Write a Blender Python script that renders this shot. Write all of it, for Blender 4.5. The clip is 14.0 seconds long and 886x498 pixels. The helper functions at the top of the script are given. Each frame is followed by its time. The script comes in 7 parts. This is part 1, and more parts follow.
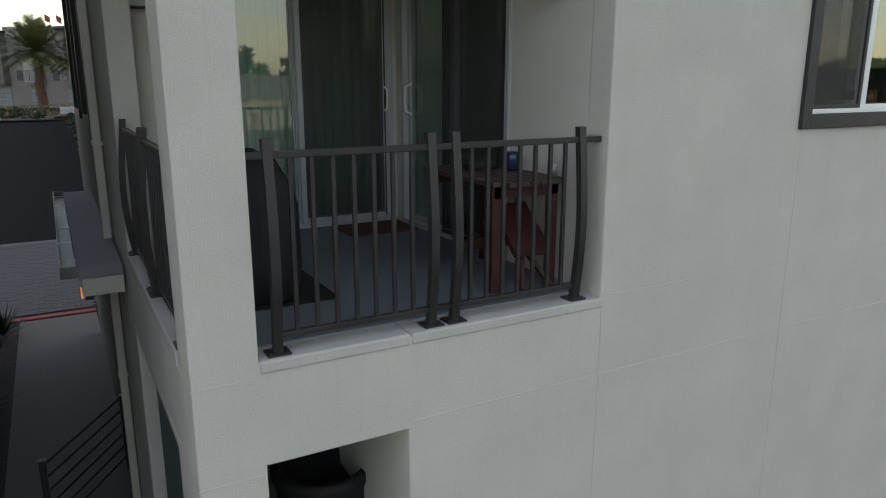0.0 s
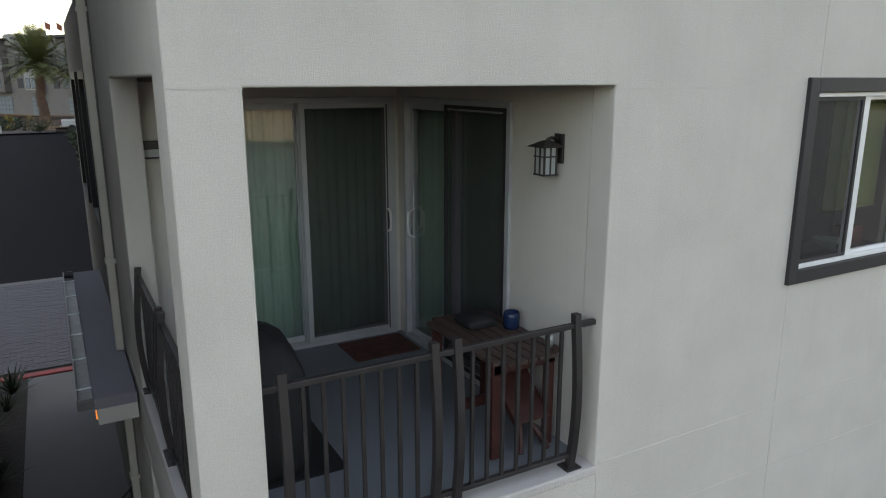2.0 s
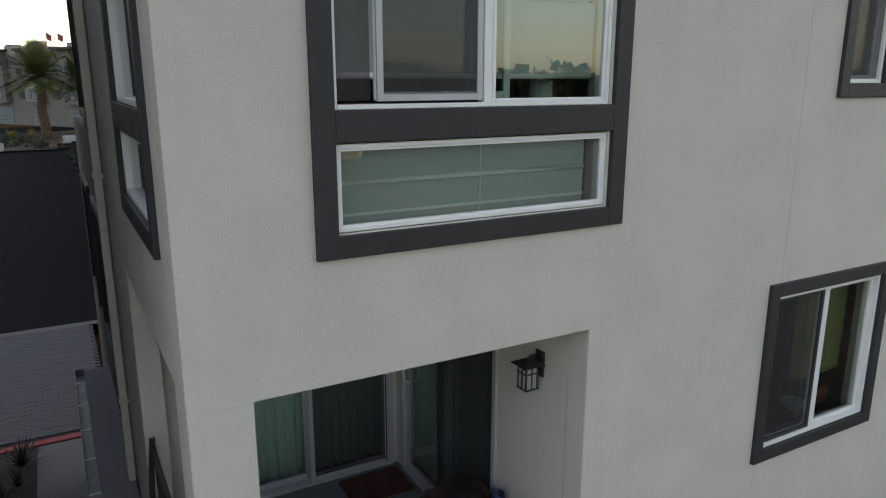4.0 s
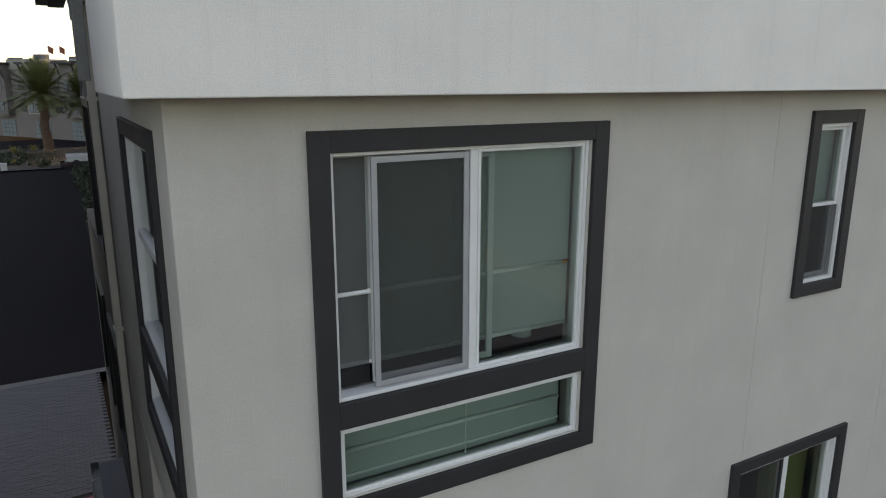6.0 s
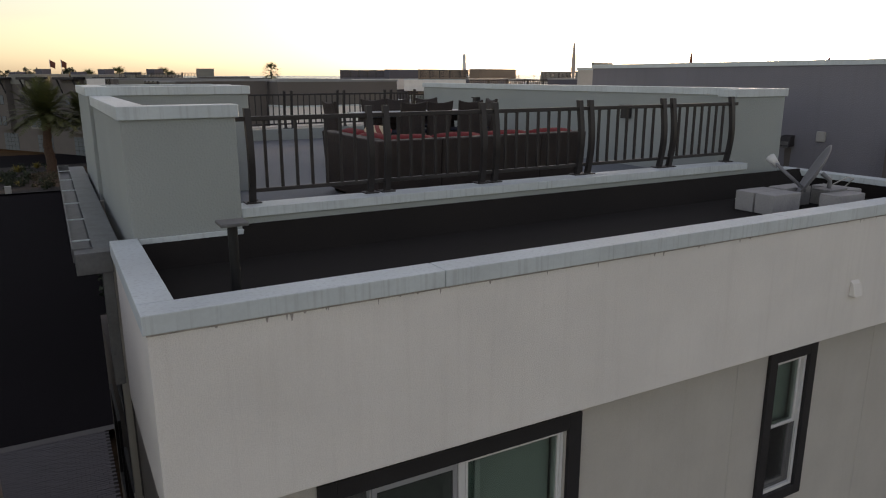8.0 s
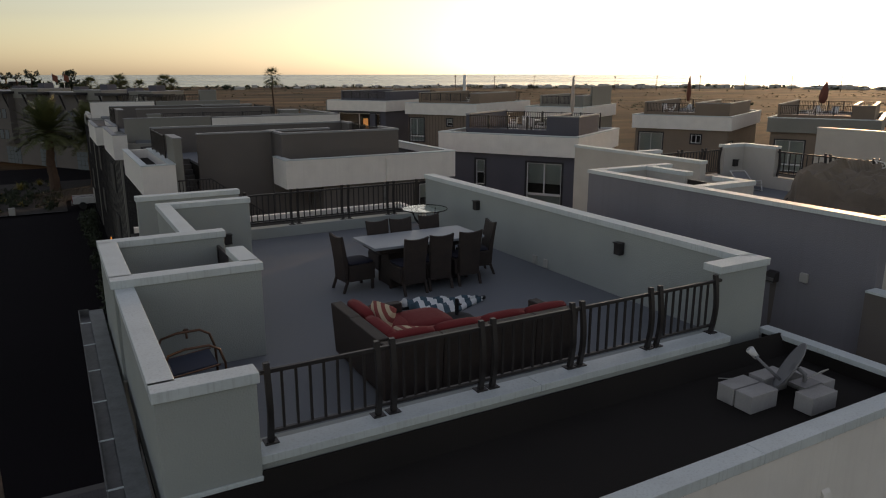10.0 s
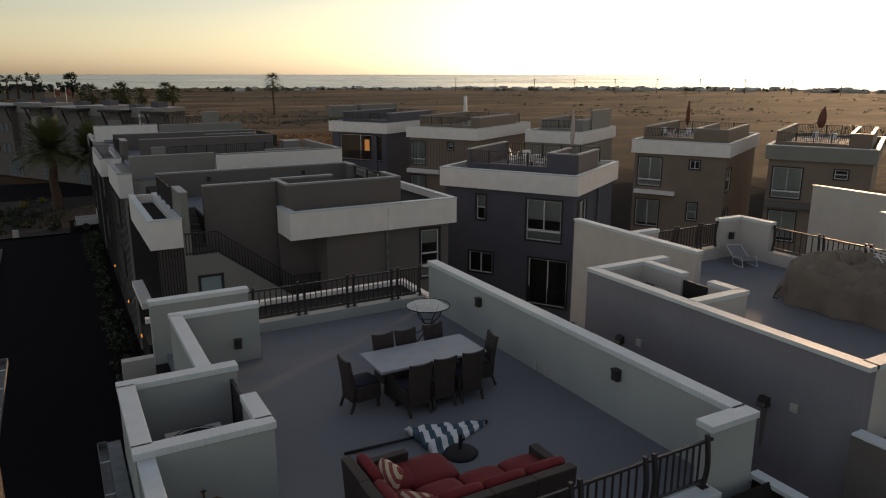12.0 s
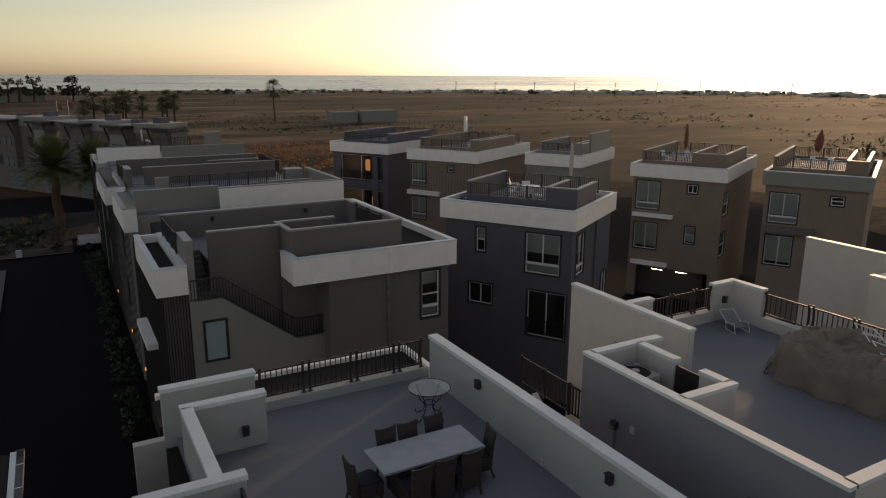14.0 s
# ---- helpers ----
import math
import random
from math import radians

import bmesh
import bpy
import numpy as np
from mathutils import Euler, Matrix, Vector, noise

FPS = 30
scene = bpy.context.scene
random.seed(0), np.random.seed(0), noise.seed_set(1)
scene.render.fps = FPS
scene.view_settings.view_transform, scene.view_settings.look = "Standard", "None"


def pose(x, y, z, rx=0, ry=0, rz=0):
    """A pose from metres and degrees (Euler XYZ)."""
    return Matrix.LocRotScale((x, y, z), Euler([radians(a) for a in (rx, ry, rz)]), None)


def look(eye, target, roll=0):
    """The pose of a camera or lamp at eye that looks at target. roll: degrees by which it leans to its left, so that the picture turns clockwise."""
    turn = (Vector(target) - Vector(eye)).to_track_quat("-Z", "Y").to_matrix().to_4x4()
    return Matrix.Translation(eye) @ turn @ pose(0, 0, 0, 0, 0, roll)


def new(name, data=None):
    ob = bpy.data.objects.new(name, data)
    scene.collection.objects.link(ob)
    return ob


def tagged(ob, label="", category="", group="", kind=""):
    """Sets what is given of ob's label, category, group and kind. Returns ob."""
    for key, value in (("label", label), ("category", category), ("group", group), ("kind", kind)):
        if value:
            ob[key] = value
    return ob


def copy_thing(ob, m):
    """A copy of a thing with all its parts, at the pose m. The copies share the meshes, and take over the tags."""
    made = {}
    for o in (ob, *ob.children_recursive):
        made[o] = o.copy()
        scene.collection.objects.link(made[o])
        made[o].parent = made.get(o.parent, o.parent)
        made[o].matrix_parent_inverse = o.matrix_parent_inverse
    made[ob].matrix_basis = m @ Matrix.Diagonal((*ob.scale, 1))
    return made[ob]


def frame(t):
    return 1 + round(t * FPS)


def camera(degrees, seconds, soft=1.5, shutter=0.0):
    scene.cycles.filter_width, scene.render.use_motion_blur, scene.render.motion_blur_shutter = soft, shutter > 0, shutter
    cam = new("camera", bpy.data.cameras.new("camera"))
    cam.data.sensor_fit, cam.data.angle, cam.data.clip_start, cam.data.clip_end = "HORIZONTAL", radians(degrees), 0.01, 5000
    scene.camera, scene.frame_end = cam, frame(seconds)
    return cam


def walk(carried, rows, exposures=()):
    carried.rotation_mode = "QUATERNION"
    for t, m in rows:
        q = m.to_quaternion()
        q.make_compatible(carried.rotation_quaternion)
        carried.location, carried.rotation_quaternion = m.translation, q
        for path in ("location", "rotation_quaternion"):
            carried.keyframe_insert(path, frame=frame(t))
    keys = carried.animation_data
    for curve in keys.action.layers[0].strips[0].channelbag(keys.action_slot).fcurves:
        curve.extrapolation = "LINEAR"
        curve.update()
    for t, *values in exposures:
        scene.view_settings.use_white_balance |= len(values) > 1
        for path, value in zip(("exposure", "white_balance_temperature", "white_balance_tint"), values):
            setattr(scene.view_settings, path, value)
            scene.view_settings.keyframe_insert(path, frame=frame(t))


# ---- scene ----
cam = camera(64.4, 14.0, 1.1)
METRES, EYE, TILT, LEAN, TURN = 12.5, 6.0, -13.4, 0.0, -29.0
ROWS = [
    (0.0, 0.0, 0.0, 0.0, -0.0, 0.0, 0.0),
    (0.5, -0.0005, -0.004, 0.0185, 0.0, -0.05, 0.04),
    (1.0, -0.0011, -0.0081, 0.0402, 0.03, -0.09, 0.04),
    (1.5, -0.0014, -0.0129, 0.0658, 0.02, -0.12, 0.04),
    (2.0, -0.0014, -0.0189, 0.0929, -0.01, -0.14, 0.05),
    (4.5, 0.0057, -0.0648, 0.2444, -0.03, -0.21, -0.02),
    (5.0, 0.007, -0.0762, 0.2752, -0.03, -0.21, -0.01),
    (5.5, 0.0081, -0.0882, 0.306, -0.03, -0.2, -0.0),
    (6.0, 0.0088, -0.1005, 0.339, -0.03, -0.21, -0.0),
    (6.5, 0.0104, -0.1141, 0.3776, -0.03, -0.27, 0.03),
    (7.0, 0.0117, -0.1271, 0.4192, -0.01, -0.36, 0.12),
    (7.5, 0.0135, -0.1396, 0.4617, 0.0, -0.44, 0.19),
    (8.0, 0.0139, -0.1496, 0.5032, 0.01, -0.44, 0.14),
    (8.5, 0.0155, -0.1609, 0.5424, 0.0, -0.44, 0.08),
    (11.0, 0.0097, -0.2047, 0.7426, 0.03, -0.57, 0.07),
    (11.5, 0.0085, -0.2121, 0.7822, 0.02, -0.56, 0.01),
    (12.0, 0.0079, -0.2202, 0.8215, 0.02, -0.55, -0.02),
    (12.5, 0.0069, -0.2297, 0.8605, 0.01, -0.53, -0.06),
    (13.0, 0.0065, -0.2396, 0.8976, 0.01, -0.51, -0.11),
    (13.5, 0.0065, -0.249, 0.9321, 0.0, -0.49, -0.15),
    (14.0, 0.006, -0.2587, 0.9639, 0.0, -0.48, -0.17),
]
EXPOSURES = [(0.0, 2.64, 6600, 10), (2.0, 2.98, 6600, 12), (4.5, 2.42, 6620, 12), (5.5, 2.4, 6620, 12), (6.5, 2.38, 6560, 14), (7.0, 2.2, 6780, 16), (7.5, 2.04, 7300, 21), (8.0, 1.48, 7050, 19), (8.7, 1.06, 7000, 17), (10.8, 0.84, 7000, 16), (14.0, 0.8, 7000, 16)]
walk(cam, [(t, pose(0, 0, EYE, TILT, LEAN, TURN) @ pose(METRES * x, METRES * y, METRES * z, 90 + pitch, roll, yaw)) for t, x, y, z, yaw, pitch, roll in ROWS], EXPOSURES)

# ---- sky, sun ----
SUN_AZ, SUN_EL = 59.8, 4.0
world = bpy.data.worlds.new("sky")
scene.world = world
world.use_nodes = True
wt = world.node_tree
sky = wt.nodes.new("ShaderNodeTexSky")
sky.sky_type, sky.sun_disc = "NISHITA", False
sky.sun_elevation, sky.sun_rotation = radians(SUN_EL), radians(SUN_AZ)
sky.air_density, sky.dust_density, sky.ozone_density = 1.0, 1.0, 1.6
pale = wt.nodes.new("ShaderNodeHueSaturation")
pale.inputs["Hue"].default_value, pale.inputs["Saturation"].default_value = 0.518, 0.54
wt.links.new(sky.outputs[0], pale.inputs["Color"])
wt.links.new(pale.outputs[0], wt.nodes["Background"].inputs[0])
wt.nodes["Background"].inputs[1].default_value = 0.15
sun = new("sun", bpy.data.lights.new("sun", "SUN"))
sun.data.energy, sun.data.angle, sun.data.color = 1.1, radians(0.8), (1.0, 0.66, 0.36)
sun_way = Vector((math.sin(radians(SUN_AZ)), math.cos(radians(SUN_AZ)), math.tan(radians(SUN_EL))))
sun.matrix_world = look(sun_way * 50, (0, 0, 0))

# ---- materials ----
def mat(name, colour, rough=0.8, metal=0.0, spec=0.5, vary=0.12, scale=3.0, fine=180.0, bump=0.0, streak=0.0, stain=(0.3, 0.28, 0.25), per_object=0.0, coat=0.0, grain=0.35, streaks=(9, 9, 0.5)):
    """Painted or raw surface: large blotches, fine grain, optional rain streaks, fine relief."""
    m = bpy.data.materials.new(name)
    m.use_nodes = True
    nt = m.node_tree
    n, l = nt.nodes, nt.links
    b = n["Principled BSDF"]
    b.inputs["Roughness"].default_value, b.inputs["Metallic"].default_value = rough, metal
    b.inputs["Specular IOR Level"].default_value, b.inputs["Coat Weight"].default_value = spec, coat
    tc = n.new("ShaderNodeTexCoord")
    big, small = n.new("ShaderNodeTexNoise"), n.new("ShaderNodeTexNoise")
    big.inputs["Scale"].default_value, big.inputs["Detail"].default_value = scale, 6
    small.inputs["Scale"].default_value, small.inputs["Detail"].default_value = fine, 3
    for t in (big, small):
        l.new(tc.outputs["Object"], t.inputs["Vector"])
    add = n.new("ShaderNodeMath")
    add.operation = "MULTIPLY_ADD"
    l.new(small.outputs["Fac"], add.inputs[0])
    add.inputs[1].default_value = grain
    l.new(big.outputs["Fac"], add.inputs[2])
    ramp = n.new("ShaderNodeMapRange")
    ramp.inputs["From Min"].default_value, ramp.inputs["From Max"].default_value = 0.225 + 0.5 * grain, 0.775 + 0.5 * grain
    ramp.inputs["To Min"].default_value, ramp.inputs["To Max"].default_value = 1 - vary, 1 + vary
    l.new(add.outputs[0], ramp.inputs["Value"])
    mul = n.new("ShaderNodeMix")
    mul.data_type, mul.blend_type = "RGBA", "MULTIPLY"
    mul.inputs["Factor"].default_value = 1
    mul.inputs["A"].default_value = (*colour, 1)
    l.new(ramp.outputs[0], mul.inputs["B"])
    out = mul.outputs["Result"]
    if per_object:
        info = n.new("ShaderNodeObjectInfo")
        r2 = n.new("ShaderNodeMapRange")
        r2.inputs["To Min"].default_value, r2.inputs["To Max"].default_value = 1 - per_object, 1 + per_object
        l.new(info.outputs["Random"], r2.inputs["Value"])
        m2 = n.new("ShaderNodeMix")
        m2.data_type, m2.blend_type = "RGBA", "MULTIPLY"
        m2.inputs["Factor"].default_value = 1
        l.new(out, m2.inputs["A"])
        l.new(r2.outputs[0], m2.inputs["B"])
        out = m2.outputs["Result"]
    if streak:
        mp = n.new("ShaderNodeMapping")
        mp.inputs["Scale"].default_value = streaks
        st = n.new("ShaderNodeTexNoise")
        st.inputs["Scale"].default_value, st.inputs["Detail"].default_value = 1.4, 5
        l.new(tc.outputs["Object"], mp.inputs["Vector"])
        l.new(mp.outputs[0], st.inputs["Vector"])
        r3 = n.new("ShaderNodeMapRange")
        r3.inputs["From Min"].default_value, r3.inputs["From Max"].default_value = 0.52, 0.85
        r3.inputs["To Min"].default_value, r3.inputs["To Max"].default_value = 0, streak
        l.new(st.outputs["Fac"], r3.inputs["Value"])
        m3 = n.new("ShaderNodeMix")
        m3.data_type = "RGBA"
        l.new(r3.outputs[0], m3.inputs["Factor"])
        l.new(out, m3.inputs["A"])
        m3.inputs["B"].default_value = (*stain, 1)
        out = m3.outputs["Result"]
    l.new(out, b.inputs["Base Color"])
    if bump:
        bp = n.new("ShaderNodeBump")
        bp.inputs["Strength"].default_value, bp.inputs["Distance"].default_value = 1.0, bump
        l.new(small.outputs["Fac"], bp.inputs["Height"])
        l.new(bp.outputs[0], b.inputs["Normal"])
    rr = n.new("ShaderNodeMapRange")
    rr.inputs["To Min"].default_value, rr.inputs["To Max"].default_value = max(rough - 0.12, 0.03), min(rough + 0.12, 1)
    l.new(big.outputs["Fac"], rr.inputs["Value"])
    l.new(rr.outputs[0], b.inputs["Roughness"])
    return m


def glass_mat(name, tint=(0.75, 0.9, 0.85), gloss=1.0, ior=1.5):
    m = bpy.data.materials.new(name)
    m.use_nodes = True
    nt = m.node_tree
    n, l = nt.nodes, nt.links
    n.remove(n["Principled BSDF"])
    tr, gl, fr, mix = n.new("ShaderNodeBsdfTransparent"), n.new("ShaderNodeBsdfGlossy"), n.new("ShaderNodeFresnel"), n.new("ShaderNodeMixShader")
    tr.inputs[0].default_value = (*tint, 1)
    gl.inputs["Roughness"].default_value = 0.0
    gl.inputs["Color"].default_value = (gloss, gloss, gloss, 1)
    fr.inputs["IOR"].default_value = ior
    l.new(fr.outputs[0], mix.inputs[0])
    l.new(tr.outputs[0], mix.inputs[1])
    l.new(gl.outputs[0], mix.inputs[2])
    l.new(mix.outputs[0], n["Material Output"].inputs[0])
    return m


def mesh_screen_mat(name, colour, cover):
    """Fine woven screen: part of the light passes between the threads."""
    m = bpy.data.materials.new(name)
    m.use_nodes = True
    nt = m.node_tree
    n, l = nt.nodes, nt.links
    b = n["Principled BSDF"]
    b.inputs["Base Color"].default_value, b.inputs["Roughness"].default_value = (*colour, 1), 0.6
    tr, mix = n.new("ShaderNodeBsdfTransparent"), n.new("ShaderNodeMixShader")
    mix.inputs[0].default_value = cover
    l.new(tr.outputs[0], mix.inputs[1])
    l.new(b.outputs[0], mix.inputs[2])
    l.new(mix.outputs[0], n["Material Output"].inputs[0])
    return m


def glow_mat(name, colour, power):
    m = bpy.data.materials.new(name)
    m.use_nodes = True
    b = m.node_tree.nodes["Principled BSDF"]
    b.inputs["Base Color"].default_value = (*colour, 1)
    b.inputs["Emission Color"].default_value, b.inputs["Emission Strength"].default_value = (*colour, 1), power
    return m


STUCCO = mat("stucco_beige", (0.52, 0.495, 0.450), 0.9, spec=0.2, vary=0.07, scale=2.2, fine=170, bump=0.004, streak=0.16, stain=(0.41, 0.375, 0.325), grain=1.1, streaks=(14, 14, 0.6))
STUCCO_WHITE = mat("stucco_white", (0.80, 0.765, 0.715), 0.9, spec=0.2, vary=0.06, scale=1.9, fine=170, bump=0.004, streak=0.2, stain=(0.58, 0.53, 0.48), grain=1.1, streaks=(12, 12, 0.5))
STUCCO_DECK = mat("stucco_deck_wall", (0.352, 0.378, 0.36), 0.9, spec=0.2, vary=0.06, scale=1.2, fine=70, bump=0.005, streak=0.12, stain=(0.36, 0.34, 0.3))
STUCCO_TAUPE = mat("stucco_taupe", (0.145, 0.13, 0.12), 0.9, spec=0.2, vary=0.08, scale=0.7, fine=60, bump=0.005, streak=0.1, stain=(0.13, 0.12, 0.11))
STUCCO_GREY = mat("stucco_slate", (0.105, 0.103, 0.122), 0.9, spec=0.2, vary=0.08, scale=0.7, fine=60, bump=0.005, streak=0.08, stain=(0.1, 0.1, 0.11))
STUCCO_BROWN = mat("siding_brown", (0.225, 0.175, 0.135), 0.85, spec=0.2, vary=0.1, scale=0.7, fine=60, bump=0.004)
STUCCO_SAGE = mat("stucco_sage", (0.24, 0.235, 0.21), 0.9, spec=0.2, vary=0.06, scale=0.8, fine=60, bump=0.005, streak=0.1, stain=(0.25, 0.24, 0.22))
CAP = mat("cap_metal", (0.585, 0.635, 0.638), 0.5, spec=0.4, vary=0.10, scale=2.5, fine=40, streak=0.5, stain=(0.30, 0.31, 0.31), streaks=(34, 34, 1.2))
TRIM = mat("trim_charcoal", (0.026, 0.0245, 0.0265), 0.6, spec=0.4, vary=0.2, scale=4, fine=90, bump=0.002)
VINYL = mat("vinyl_white", (0.68, 0.68, 0.67), 0.4, vary=0.05, scale=5, fine=60)
ALU = mat("frame_aluminium", (0.40, 0.405, 0.42), 0.45, metal=0.3, vary=0.08, scale=6, fine=80)
RAIL = mat("rail_bronze", (0.034, 0.030, 0.030), 0.45, metal=0.2, spec=0.45, vary=0.25, scale=5, fine=70)
GLASS = glass_mat("window_glass", (0.64, 0.77, 0.725), 1.0, 2.15)
GLASS_FAR = glass_mat("window_glass_far", (0.82, 0.87, 0.86), 1.0, 1.8)
GLASS_TABLE = glass_mat("table_glass", (0.8, 0.9, 0.86), 1.0, 1.6)
SCREEN = mesh_screen_mat("insect_screen", (0.035, 0.035, 0.037), 0.36)
SHADE = mat("roller_shade", (0.50, 0.52, 0.50), 0.9, vary=0.05, scale=2, fine=200)
CURTAIN = mat("curtain", (0.60, 0.64, 0.58), 0.95, vary=0.06, scale=2, fine=120)
INSIDE = mat("room_paint", (0.30, 0.29, 0.27), 0.9, vary=0.06)
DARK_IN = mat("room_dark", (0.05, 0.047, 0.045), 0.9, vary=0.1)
# Grey of the entry ledge; on the neighbour's side wall it paints in shade.
STUCCO_GREY_SHADED = mat("stucco_grey_shaded", (0.215, 0.21, 0.232), 0.9, spec=0.2, vary=0.08, scale=0.8, fine=60, bump=0.005, streak=0.15, stain=(0.12, 0.115, 0.12))
CONCRETE = mat("concrete", (0.10, 0.094, 0.091), 0.9, vary=0.12, scale=0.8, fine=30, bump=0.003, streak=0.0)
DECK = mat("deck_coating", (0.152, 0.164, 0.182), 0.75, vary=0.09, scale=0.6, fine=120, bump=0.002)
ROOFING = mat("roof_membrane", (0.017, 0.0145, 0.013), 0.9, spec=0.2, vary=0.25, scale=1.2, fine=150, bump=0.004)
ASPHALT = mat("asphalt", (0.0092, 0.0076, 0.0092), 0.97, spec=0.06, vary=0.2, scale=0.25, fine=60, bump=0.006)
FIELD = mat("dry_field", (0.16, 0.11, 0.07), 1.0, vary=0.4, scale=0.03, fine=0.5, spec=0.1)
fn, fl = FIELD.node_tree.nodes, FIELD.node_tree.links
f_tc, f_no, f_mp, f_rp = fn.new("ShaderNodeTexCoord"), fn.new("ShaderNodeTexNoise"), fn.new("ShaderNodeMapping"), fn.new("ShaderNodeValToRGB")
f_mp.inputs["Rotation"].default_value, f_mp.inputs["Scale"].default_value = (0, 0, radians(29)), (0.45, 1.5, 1.0)
f_no.inputs["Scale"].default_value, f_no.inputs["Detail"].default_value, f_no.inputs["Roughness"].default_value = 0.03, 14, 0.8
fl.new(f_tc.outputs["Object"], f_mp.inputs["Vector"])
fl.new(f_mp.outputs[0], f_no.inputs["Vector"])
fl.new(f_no.outputs["Fac"], f_rp.inputs["Fac"])
f_rp.color_ramp.elements[0].position, f_rp.color_ramp.elements[0].color = 0.41, (0.03, 0.026, 0.015, 1)
f_rp.color_ramp.elements[1].position, f_rp.color_ramp.elements[1].color = 0.62, (0.25, 0.155, 0.085, 1)
mid = f_rp.color_ramp.elements.new(0.5)
mid.color = (0.10, 0.064, 0.036, 1)
f_n2, f_m2, f_r2 = fn.new("ShaderNodeTexNoise"), fn.new("ShaderNodeMix"), fn.new("ShaderNodeMapRange")
f_n2.inputs["Scale"].default_value, f_n2.inputs["Detail"].default_value = 0.009, 7
f_r2.inputs["From Min"].default_value, f_r2.inputs["From Max"].default_value = 0.4, 0.6
f_r2.inputs["To Min"].default_value, f_r2.inputs["To Max"].default_value = 0.35, 1.1
f_m2.data_type, f_m2.blend_type = "RGBA", "MULTIPLY"
f_m2.inputs["Factor"].default_value = 1
fl.new(f_mp.outputs[0], f_n2.inputs["Vector"])
fl.new(f_n2.outputs["Fac"], f_r2.inputs["Value"])
fl.new(f_rp.outputs["Color"], f_m2.inputs["A"])
fl.new(f_r2.outputs[0], f_m2.inputs["B"])
fl.new(f_m2.outputs["Result"], fn["Principled BSDF"].inputs["Base Color"])
CAP_GREY = mat("cap_metal_grey", (0.27, 0.275, 0.28), 0.55, spec=0.4, vary=0.12, scale=2.5, fine=40, streak=0.3, stain=(0.16, 0.16, 0.16))
WICKER = mat("wicker_brown", (0.032, 0.022, 0.018), 0.7, vary=0.4, scale=8, fine=160, bump=0.006)
CUSHION = mat("cushion_red", (0.17, 0.014, 0.015), 0.9, vary=0.15, scale=3, fine=250, bump=0.002)


DIRT_LINE = mat("grime", (0.40, 0.365, 0.33), 0.9, vary=0.4, scale=9, fine=60)


